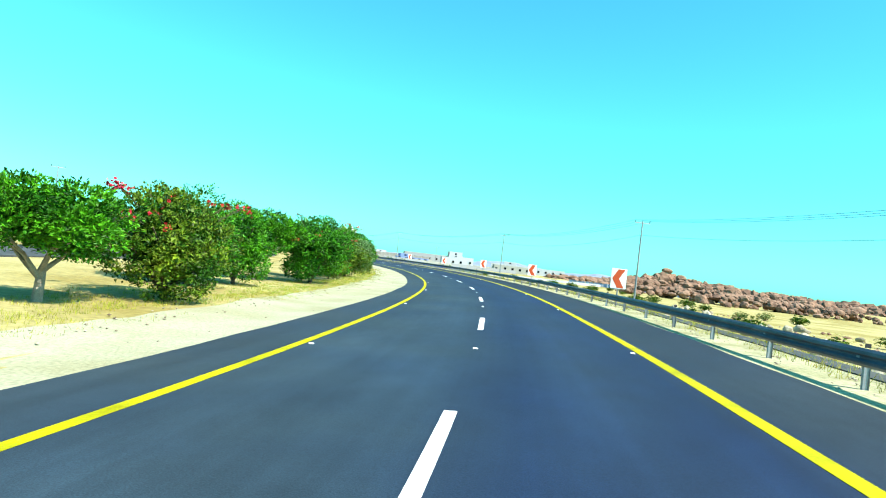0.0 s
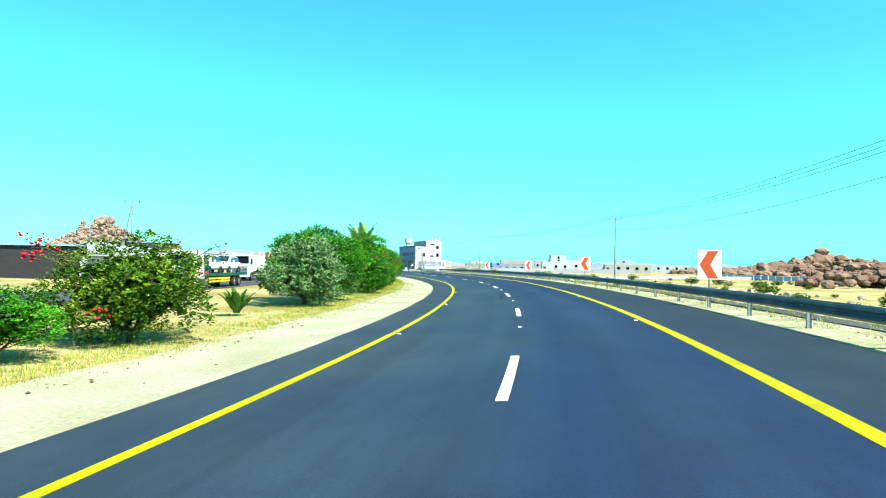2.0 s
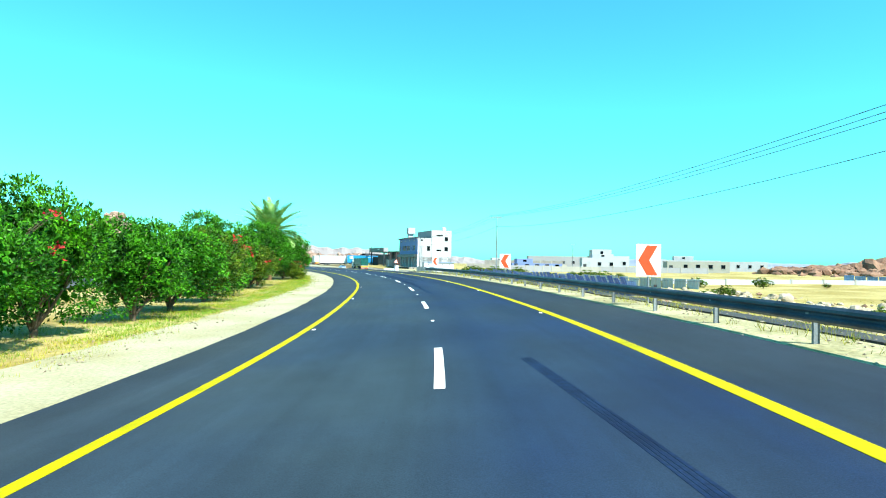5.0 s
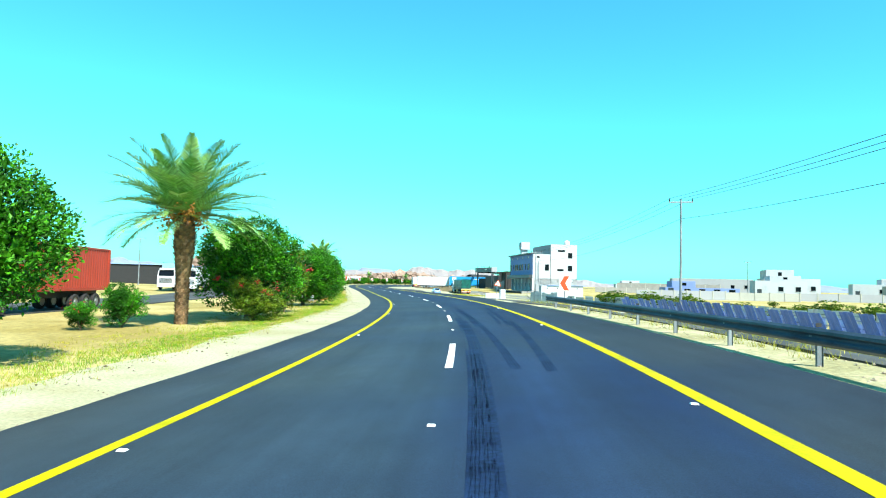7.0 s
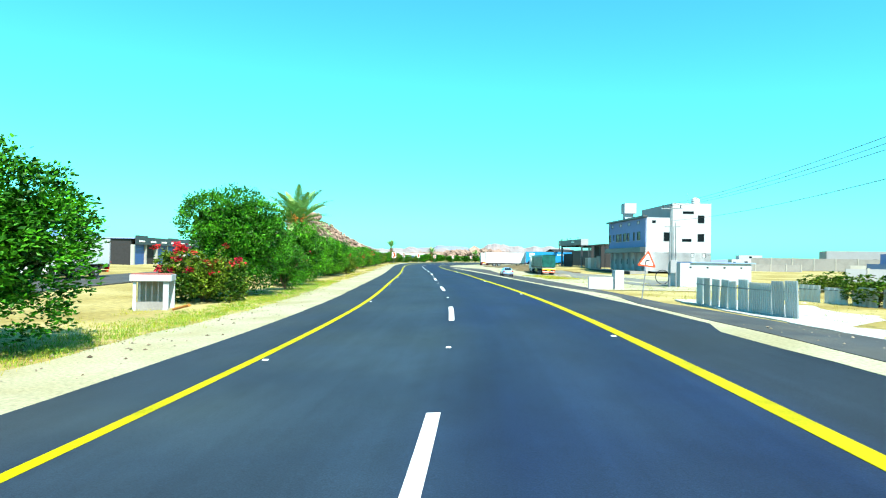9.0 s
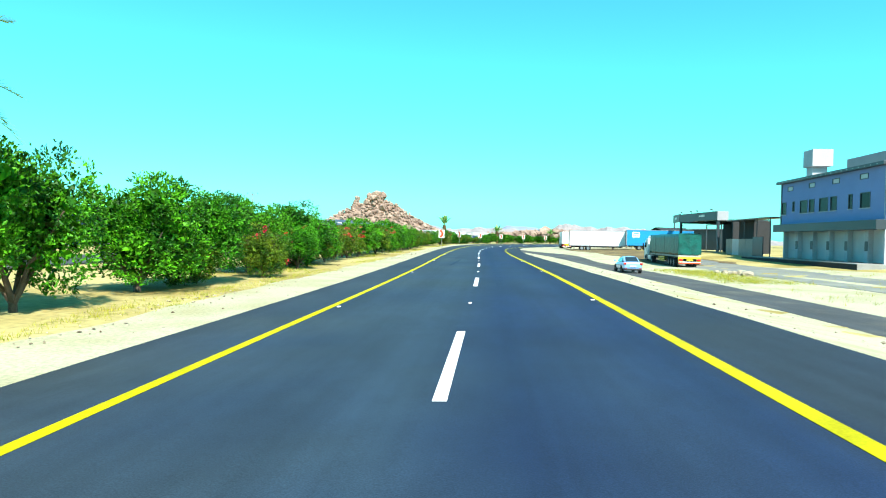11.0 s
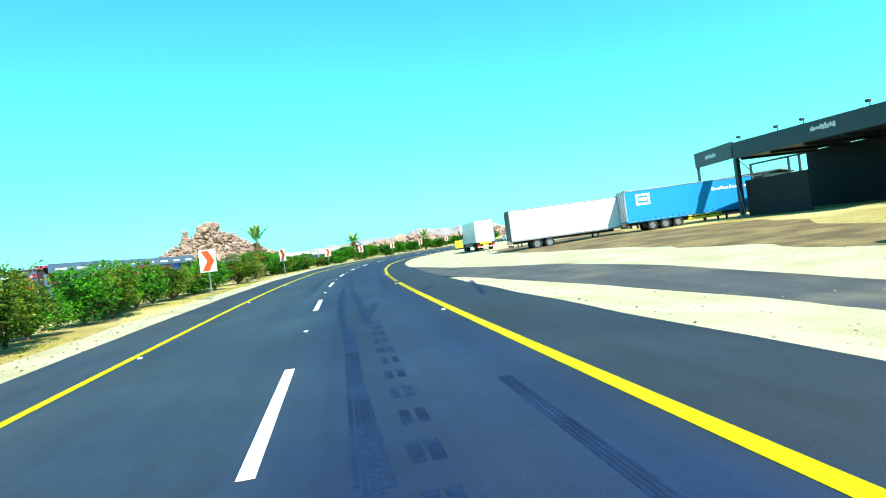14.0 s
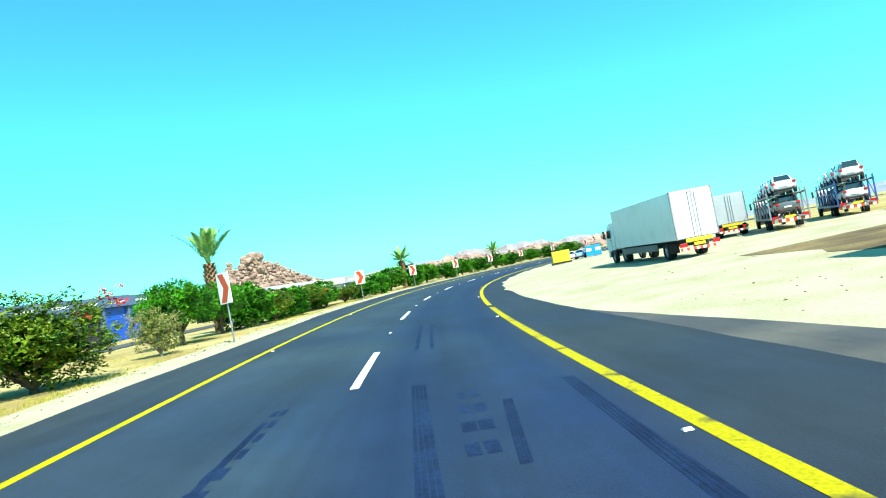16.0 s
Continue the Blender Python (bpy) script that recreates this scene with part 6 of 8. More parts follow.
def panel_wall(x0, y0, x1, y1, h, label, mat="concrete", step=3.0):
    root = thing("boundary_wall", label, "wall", (0, 0, 0), group="boundary walls")
    n = max(1, int(math.hypot(x1 - x0, y1 - y0) / step))
    ang = math.degrees(math.atan2(y1 - y0, x1 - x0))
    for i in range(n):
        f = (i + 0.5) / n
        x, y = x0 + (x1 - x0) * f, y0 + (y1 - y0) * f
        l = math.hypot(x1 - x0, y1 - y0) / n
        z = ground_z(x, y) - 0.2
        ob = part("wall_panel", boxes((-l / 2 + 0.12, l / 2 - 0.12, -0.08, 0.08, 0, h)), mat, root)
        ob.matrix_basis = pose(x, y, z, 0, 0, ang)
        ob = part("pillar", boxes((l / 2 - 0.12, l / 2 + 0.12, -0.15, 0.15, 0, h + 0.12), bevel=0.01), "pale_wall", root)
        ob.matrix_basis = pose(x, y, z, 0, 0, ang)


panel_wall(-44, 340, -29, 346, 1.7, "grey concrete panel wall with pale pillars")
panel_wall(-21, 328, -6, 333, 1.9, "pale boundary wall with pillars", "pale_wall")
panel_wall(-40, 360, -8, 366, 3.2, "grey concrete panel wall with pale pillars", step=4.5)
panel_wall(-25, 269, -9, 275, 1.9, "grey concrete panel wall with pale pillars", "grey_wall", 2.2)
panel_wall(-9, 275, 4, 279, 1.7, "pale boundary wall with pillars", "pale_wall", 2.6)
panel_wall(4, 284, 34, 290, 1.7, "long grey boundary wall with pillars", "grey_wall", 3.5)
panel_wall(10, 200, 60, 215, 0.9, "low white wall across the plain", "white_wall", 5)


# ---- low white store and white wall near the transformer pole ----
def store():
    root = thing("store_shed", "low white block-built store with a bluish sheet roof", "shed", (-38.6, 263.0, ground_z(-38.6, 263)), 34)
    part("wall", boxes((-4.2, 4.2, -1.6, 1.6, -0.2, 2.5), bevel=0.02), "white_wall", root)
    part("roof_sheet", boxes((-3.0, 4.6, -1.8, 1.8, 2.5, 2.62)), "blue_sheet", root, "loose blue roofing sheet")
    for u in (-3.0, -1.0, 1.0, 3.0):
        # near-black blocks on the solid wall, painted as the shade of vents
        part("vent_hole", boxes((u - 0.12, u + 0.12, -1.62, -1.58, 1.9, 2.1)), "dark_inside", root)
    root = thing("site_wall", "whitewashed low wall beside the side road", "wall", (-46.5, 247.0, ground_z(-46.5, 247)), 34)
    part("wall", boxes((-1.6, 1.6, -0.12, 0.12, -0.2, 1.2), (1.0, 1.9, -0.4, 0.5, -0.2, 1.9), bevel=0.01), "white_wall", root)


store()


# ---- workshop canopy with dark fascia ----
def canopy():
    a, b = Vector((-86.55, 351.85, 0)), Vector((-76.75, 338.3, 0))
    turn = math.degrees(math.atan2(b.y - a.y, b.x - a.x))
    L = (b - a).length
    root = thing("workshop_canopy", "open workshop canopy with a dark sign fascia and steel posts", "canopy", (a.x, a.y, 0.45), turn)
    # local +x along the front, local +y towards the back; the first board swings back from the corner post
    skew = pose(0, 0, 0, 0, 0, -12.2)
    board = part("fascia", boxes((-8.2, -0.08, -0.25, 0.05, 5.55, 7.1), bevel=0.01), "dark_clad", root, "dark blue-grey sign board")
    board.matrix_basis = skew
    part("fascia", boxes((0.08, L, -0.25, 0.05, 5.45, 6.95), bevel=0.01), "dark_clad", root, "dark blue-grey sign board")
    part("fascia_end", boxes((L, L + 0.1, -0.25, 1.6, 5.4, 6.95), bevel=0.01), "grey_wall", root, "pale grey end of the fascia")
    for u, w, m in ((-5.6, 2.3, skew), (9.2, 2.2, Matrix())):
        bm = bmesh.new()
        rng = np.random.RandomState(int(u + 8))
        x = u
        while x < u + w:
            d = rng.uniform(0.08, 0.24)
            box(bm, x, x + d, -0.275, -0.255, 6.10 + rng.uniform(0, 0.14), 6.42 + rng.uniform(0, 0.24))
            x += d + 0.04
        part("sign_lettering", bm, "sign_white", root, "unreadable white sign lettering").matrix_basis = m
    far_post = part("post", boxes((-8.15, -7.9, -0.15, 0.1, -0.8, 5.6), bevel=0.02), "dark_clad", root)
    far_post.matrix_basis = skew
    for u in (0.0, L - 0.3):
        part("post", boxes((u - 0.2, u + 0.2, -0.12, 0.28, -0.6, 5.5), bevel=0.02), "dark_clad", root)
        part("footing", boxes((u - 0.35, u + 0.35, -0.3, 0.42, -0.6, 0.14), bevel=0.02), "concrete", root)
        part("stay", tubes(((u + 0.55, -0.1, 0.0), (u + 0.12, -0.1, 2.6), 0.04), seg=6), "galvanised", root)
    part("roof_sheet", boxes((0.08, L, 0.05, 8.9, 5.45, 5.60)), "dark_clad", root, "dark sheet roof")
    for i in range(5):
        # rafters take a dark colour in place of the shade under the roof
        part("rafter", boxes((0.6 + i * 3.7, 0.72 + i * 3.7, 0.05, 8.6, 5.22, 5.45)), "dark_clad", root)
    for x in (1.2, 5.8, 8.6, 14.6):
        part("floodlight", boxes((x - 0.12, x + 0.12, -0.5, -0.2, 7.2, 7.4), (x - 0.02, x + 0.02, -0.25, -0.2, 6.9, 7.25)), "chassis", root)
    # back and end walls carry the canopy's inner shade as near-black colour
    part("back_wall", boxes((-0.7, L + 0.1, 8.6, 8.85, -0.9, 5.4)), "dark_inside", root, "workshop back wall, coloured near black for the shade inside")
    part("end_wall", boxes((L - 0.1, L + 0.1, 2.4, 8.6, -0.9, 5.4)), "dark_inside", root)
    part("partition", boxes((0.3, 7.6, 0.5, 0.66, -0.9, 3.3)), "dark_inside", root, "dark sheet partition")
    for u in (-8.5, -3.1, -1.7):
        part("back_post", boxes((u - 0.09, u + 0.09, 8.6, 8.78, -0.9, 5.4)), "dark_clad", root)
    part("back_beam", boxes((-8.6, -0.7, 8.6, 8.78, 5.22, 5.4)), "dark_clad", root)
    part("brace", tubes(((0.3, 0.1, 5.3), (1.9, 0.1, 3.9), 0.04), seg=6), "dark_clad", root)
    part("awning", boxes((0.9, 2.6, 0.45, 1.4, 3.55, 3.60)), "white_sheet", root, "small pale awning over the partition")
    return root


def lean_to():
    root = thing("lean_to", "thin lean-to roof, darkened for its shaded underside, on slim posts over a pale yard wall", "lean-to", (-77.02, 336.03, 0.5), -60.28)
    # the sheet's dark colour stands for the shade on its underside
    part("lean_to_roof", boxes((0.1, 17.5, 2.0, 4.2, 5.10, 5.26)), "dark_clad", root, "thin lean-to roof, coloured dark for its shaded underside")
    part("roof_edge", boxes((0.1, 17.5, 1.94, 2.0, 5.20, 5.30)), "white_sheet", root, "pale edge strip of the lean-to roof")
    # wall coloured near black for the shade under the roof
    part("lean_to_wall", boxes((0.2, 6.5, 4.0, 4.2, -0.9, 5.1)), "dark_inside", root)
    for u in (2.5, 7.5, 12.5, 17.2):
        part("lean_to_post", tubes(((u, 2.2, -0.9), (u, 2.2, 5.1), 0.07), seg=8), "dark_clad", root)
        part("strut", tubes(((u, 2.2, 4.3), (u - 0.9, 2.2, 5.1), 0.03), seg=6), "dark_clad", root)
    for i in range(4):
        part("yard_wall", boxes((2.6 + i * 2.8, 5.36 + i * 2.8, 1.2, 1.4, -1.1, 2.2), bevel=0.01), "concrete" if i != 1 else "white_wall", root, "pale block wall")
    part("yard_gate", boxes((13.8, 17.4, 1.15, 1.28, -1.1, 2.5)), "dark_clad", root, "dark sheet gate")
    return root


canopy()
lean_to()


def gable_shed(x, y, turn, w, d, h, label, mat="pale_wall", roof="chassis", pitch=0.2):
    z = ground_z(x, y) - 0.2
    root = thing("gabled_shed", label, "shed", (x, y, z), turn)
    part("wall", boxes((-w / 2, w / 2, -d / 2, d / 2, 0, h)), mat, root)
    bm = bmesh.new()
    for sg in (-1, 1):
        v = [bm.verts.new(q) for q in ((0, -d / 2 - 0.4, h + w * pitch), (sg * (w / 2 + 0.4), -d / 2 - 0.4, h - 0.05), (sg * (w / 2 + 0.4), d / 2 + 0.4, h - 0.05), (0, d / 2 + 0.4, h + w * pitch))]
        u = [bm.verts.new(q.co + Vector((0, 0, 0.12))) for q in v]
        bm.faces.new(v); bm.faces.new(u)
        for i in range(4):
            bm.faces.new((v[i], v[(i + 1) % 4], u[(i + 1) % 4], u[i]))
    part("roof", bm, roof, root, "dark pitched roof")


gable_shed(-97.5, 384.0, -30, 6, 9, 4.0, "small shed with a dark pitched roof behind the trailers")
gable_shed(-86.0, 379.0, 62, 8, 12, 4.6, "dark flat workshop block behind the trailers", "dark_clad", "chassis", 0.04)


# ---- workshop rows behind the left-hand service road ----
ribbon("service_road", "asphalt_old", -40, 470, -31.5, -24.0, -0.02, 3.0, 0.2, 6, yard_z, "grey service road beyond the trees", "road", edge=0.2, seed=21)


def workshop_row(s0, s1, o, depth, h, label, wall="pale_wall", band="dark_clad", doors="blue_metal", bay=5.0, seed=1, open_bays=0.3):
    rng = np.random.RandomState(seed)
    x0, y0 = map(float, at(s0, o)); x1, y1 = map(float, at(s1, o))
    L = math.hypot(x1 - x0, y1 - y0)
    turn = math.degrees(math.atan2(y1 - y0, x1 - x0))
    z = max(ground_z(x0, y0), ground_z(x1, y1)) - 0.1
    root = thing("workshop_row", label, "workshop", (x0, y0, z), turn, "workshops along the service road")
    # local +x along the row, local -y towards the road, +y to the back
    n = max(1, round(L / bay))
    w = L / n
    # solid block, near black so that open bays look deep in shade
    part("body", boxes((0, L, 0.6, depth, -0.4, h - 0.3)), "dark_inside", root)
    part("roof", boxes((-0.3, L + 0.3, 0.0, depth, h - 0.3, h - 0.1)), "blue_sheet", root, "blue-grey sheet roof")
    for i in range(n + 1):
        part("pillar", boxes((i * w - 0.25, i * w + 0.25, 0.0, 0.58, -0.4, h - 1.3)), wall, root)
    for i in range(n):
        part("sign_band", boxes((i * w + 0.02, (i + 1) * w - 0.02, -0.25, -0.05, h - 1.3, h + rng.uniform(0, 0.3))), band if rng.rand() < 0.92 else "grey_wall", root)
        if rng.rand() > open_bays:
            bm = bmesh.new()
            slat_sheet(bm, i * w + 0.26, (i + 1) * w - 0.26, 0.34, -0.2, h - 1.3, 12)
            part("roller_door", bm, doors if rng.rand() < 0.8 else "shutter", root)
        bm = bmesh.new()
        x = i * w + w * 0.25
        while x < (i + 1) * w - w * 0.25:
            d = rng.uniform(0.1, 0.25)
            box(bm, x, x + d, -0.27, -0.255, h - 0.85, h - 0.55)
            x += d + 0.06
        part("sign_lettering", bm, "sign_white", root, "unreadable white sign lettering")


workshop_row(352, 398, -45, 12, 5.0, "row of open workshops with blue doors and blue-grey walls", "workshop_blue", "workshop_blue", seed=2)
workshop_row(402, 440, -46, 12, 5.9, "row of workshops with blue doors and slate-blue sheet fronts", "workshop_blue", "workshop_blue", "blue_door", seed=3)
workshop_row(300, 346, -50, 12, 4.6, "row of grey workshops seen over the hedge", seed=4)
workshop_row(205, 262, -52, 14, 6.4, "large grey-blue workshop shed", "grey_wall", "grey_wall", "dark_clad", 8, seed=5)
workshop_row(112, 168, -44, 12, 4.0, "long low white workshop wall with a pale roof", "white_wall", "white_wall", "shutter", 7, seed=6, open_bays=0.1)
workshop_row(58, 104, -58, 12, 4.2, "long low pale workshop row", "pale_wall", "white_wall", "shutter", 7, seed=7, open_bays=0.1)
workshop_row(455, 505, -45, 12, 4.2, "row of white fronted workshops", "white_wall", "white_wall", "blue_metal", 6, seed=8)


# ---- vehicles ----
def wheel(root, x, y, r, width=0.26, mats=("tyre", "rim"), name="wheel"):
    """A wheel whose axle runs across the vehicle; x is its outer face."""
    w = thing_part(name, root)
    k = 1 if x > 0 else -1
    bm = bmesh.new()
    n = 24
    prof = [(0.0, r * 0.62), (0.0, r * 0.93), (0.05, r), (width - 0.05, r), (width, r * 0.93), (width, r * 0.62)]
    rings = []
    for d, q in prof:
        rings.append([bm.verts.new((x - k * d, y + math.cos(2 * math.pi * i / n) * q, r + math.sin(2 * math.pi * i / n) * q)) for i in range(n)])
    for a, b in zip(rings, rings[1:] + rings[:1]):
        for i in range(n):
            bm.faces.new((a[i], a[(i + 1) % n], b[(i + 1) % n], b[i]))
    bmesh.ops.recalc_face_normals(bm, faces=bm.faces)
    part("tyre", bm, mats[0], w)
    bm = bmesh.new()
    tube(bm, (x - k * 0.05, y, r), (x - k * (width - 0.02), y, r), r * 0.62, None, 20)
    tube(bm, (x - k * 0.005, y, r), (x - k * 0.06, y, r), r * 0.20, r * 0.26, 12)
    for i in range(8):
        a = i * math.pi / 4
        tube(bm, (x - k * 0.035, y + math.cos(a) * r * 0.40, r + math.sin(a) * r * 0.40), (x - k * 0.055, y + math.cos(a) * r * 0.40, r + math.sin(a) * r * 0.40), r * 0.075, None, 6)
    part("rim", bm, mats[1], w)


def loft(sections, mat_of=None):
    """A closed hull through sections; each is (y, [(x, z), ...]) for the right half from bottom to top, mirrored."""
    bm = bmesh.new()
    rings = []
    for y, half in sections:
        ring = [bm.verts.new((x, y, z)) for x, z in half] + [bm.verts.new((-x, y, z)) for x, z in reversed(half)]
        rings.append(ring)
    n = len(rings[0])
    for a, b in zip(rings, rings[1:]):
        for i in range(n):
            bm.faces.new((a[i], a[(i + 1) % n], b[(i + 1) % n], b[i]))
    bm.faces.new(rings[0]); bm.faces.new(rings[-1])
    bmesh.ops.recalc_face_normals(bm, faces=bm.faces)
    return bm


def smooth_part(name, bm, mat, root, label="", levels=2):
    ob = part(name, bm, mat, root, label)
    ob.data.polygons.foreach_set("use_smooth", [True] * len(ob.data.polygons))
    if levels:
        md = ob.modifiers.new("round", "SUBSURF")
        md.levels = md.render_levels = levels
    return ob


def sedan(place, turn, label, paint_mat="car_paint", scale=1.0, name="sedan_car", root=None, group="", suv=False):
    """A four-door saloon or estate, 4.4 m long; y runs forward from the tail."""
    root = root or thing(name, label, "car", place, turn, group)
    top = 1.46 if not suv else 1.66
    b = 0.0 if not suv else 0.12
    hull = [
        (0.00, [(0.55, 0.42 + b), (0.70, 0.50 + b), (0.72, 0.72 + b), (0.66, 0.86 + b), (0.40, 0.90 + b)]),
        (0.12, [(0.70, 0.28 + b), (0.82, 0.44 + b), (0.83, 0.74 + b), (0.76, 0.96 + b), (0.45, 1.00 + b)]),
        (0.60, [(0.72, 0.22 + b), (0.85, 0.40 + b), (0.86, 0.74 + b), (0.80, 0.98 + b), (0.48, 1.03 + b)]),
        (1.40, [(0.72, 0.20 + b), (0.85, 0.38 + b), (0.86, 0.70 + b), (0.81, 0.95 + b), (0.50, 0.98 + b)]),
        (2.60, [(0.72, 0.20 + b), (0.85, 0.36 + b), (0.86, 0.66 + b), (0.80, 0.92 + b), (0.50, 0.96 + b)]),
        (3.30, [(0.72, 0.20 + b), (0.85, 0.38 + b), (0.85, 0.64 + b), (0.77, 0.88 + b), (0.45, 0.94 + b)]),
        (4.05, [(0.70, 0.22 + b), (0.82, 0.38 + b), (0.81, 0.58 + b), (0.70, 0.76 + b), (0.40, 0.82 + b)]),
        (4.32, [(0.55, 0.28 + b), (0.68, 0.40 + b), (0.66, 0.54 + b), (0.56, 0.66 + b), (0.34, 0.70 + b)]),
        (4.38, [(0.45, 0.34 + b), (0.52, 0.42 + b), (0.50, 0.52 + b), (0.44, 0.60 + b), (0.30, 0.62 + b)]),
    ]
    smooth_part("body", loft(hull), paint_mat, root)
    tail, roof0, roof1, screen = (0.42, 1.15, 2.35, 3.20) if not suv else (0.12, 0.45, 2.35, 3.15)
    rail_z = top - 0.04
    cab = [
        (tail, [(0.66, 0.93 + b), (0.66, 0.96 + b), (0.62, 0.99 + b), (0.30, 1.00 + b)]),
        (tail + 0.35, [(0.74, 0.93 + b), (0.70, 1.08 + b), (0.62, 1.20 + b), (0.30, 1.23 + b)]),
        (roof0, [(0.77, 0.92 + b), (0.68, 1.22), (0.58, rail_z), (0.28, top)]),
        ((roof0 + roof1) / 2, [(0.78, 0.90 + b), (0.68, 1.22), (0.60, rail_z + 0.01), (0.30, top + 0.01)]),
        (roof1, [(0.77, 0.90 + b), (0.67, 1.18), (0.58, rail_z - 0.02), (0.28, top - 0.02)]),
        ((roof1 + screen) / 2, [(0.74, 0.90 + b), (0.68, 1.02 + b), (0.60, 1.17 + b * .5), (0.28, 1.20 + b * .5)]),
        (screen, [(0.68, 0.88 + b), (0.64, 0.92 + b), (0.56, 0.95 + b), (0.28, 0.97 + b)]),
    ]
    smooth_part("cabin", loft(cab), paint_mat, root)
    # side, front and rear glass lie a hair proud of the cabin
    for k in (-1, 1):
        for name_, pts in (("rear_side_window", ((tail + 0.55, 0.96 + b), (1.72, 0.95 + b), (1.72, top - 0.14), (roof0 + 0.05, top - 0.16))), ("front_side_window", ((1.80, 0.95 + b), (screen - 0.42, 0.94 + b), (roof1 + 0.02, top - 0.16), (1.80, top - 0.14)))):
            bm = bmesh.new()
            def xw(z):
                return k * (0.795 - (z - 0.92 - b) * 0.36 + 0.012)
            v = [bm.verts.new((xw(z), y, z)) for y, z in pts]
            u = [bm.verts.new((xw(z) - k * 0.03, y, z)) for y, z in pts]
            bm.faces.new(v); bm.faces.new(u)
            for i in range(4):
                bm.faces.new((v[i], v[(i + 1) % 4], u[(i + 1) % 4], u[i]))
            part(name_, bm, "car_glass", root)
        part("mirror", boxes((k * 0.98 - 0.10, k * 0.98 + 0.04, screen - 0.45, screen - 0.28, 0.95 + b, 1.10 + b), bevel=0.03), paint_mat, root)
        part("tail_light", boxes((k * 0.70 - 0.13, k * 0.70 + 0.13, -0.01, 0.22, 0.74 + b, 0.93 + b), bevel=0.04), "lamp_red", root, "red tail light")
        part("headlight", boxes((k * 0.58 - 0.16, k * 0.58 + 0.16, 4.02, 4.32, 0.58 + b, 0.72 + b), bevel=0.04), "lamp_clear", root)
        for dy in (1.30, 2.22):
            part("door_handle", boxes((k * 0.862 - 0.02, k * 0.862 + 0.02, dy, dy + 0.16, 0.80 + b, 0.83 + b), bevel=0.008), paint_mat, root)
        for wy in (0.88, 3.46):
            bm = bmesh.new()
            tube(bm, (k * 0.70, wy, 0.33), (k * 0.868, wy, 0.33), 0.37, None, 24)
            part("wheel_arch", bm, "chassis", root)
            wheel(root, k * 0.885, wy, 0.315, 0.20)
    y0, z0, y1, z1 = (tail + 0.02, 1.02 + b, roof0 - 0.05, top - 0.07)
    bm = bmesh.new()
    v = [bm.verts.new(q) for q in ((-0.56, y0, z0), (0.56, y0, z0), (0.48, y1, z1), (-0.48, y1, z1))]
    u = [bm.verts.new(q.co + Vector((0, 0.05, -0.035))) for q in v]
    for q in v:
        q.co += Vector((0, -0.012, 0.022))
    bm.faces.new(v); bm.faces.new(u)
    for i in range(4):
        bm.faces.new((v[i], v[(i + 1) % 4], u[(i + 1) % 4], u[i]))
    part("rear_window", bm, "car_glass", root)
    bm = bmesh.new()
    v = [bm.verts.new(q) for q in ((-0.54, screen - 0.04, 0.99 + b), (0.54, screen - 0.04, 0.99 + b), (0.48, roof1 + 0.04, top - 0.06), (-0.48, roof1 + 0.04, top - 0.06))]
    u = [bm.verts.new(q.co + Vector((0, -0.05, -0.03))) for q in v]
    for q in v:
        q.co += Vector((0, 0.012, 0.022))
    bm.faces.new(v); bm.faces.new(u)
    for i in range(4):
        bm.faces.new((v[i], v[(i + 1) % 4], u[(i + 1) % 4], u[i]))
    part("windscreen", bm, "car_glass", root)
    part("number_plate", boxes((-0.26, 0.26, -0.025, 0.0, 0.56 + b, 0.67 + b)), "sign_white", root)
    part("lower_bumper", boxes((-0.70, 0.70, -0.02, 0.14, 0.26 + b, 0.40 + b), bevel=0.05), "chassis", root)
    for k in (-1, 1):
        part("reflector", boxes((k * 0.62 - 0.10, k * 0.62 + 0.10, -0.03, 0.02, 0.42 + b, 0.46 + b)), "lamp_red", root)
    return root


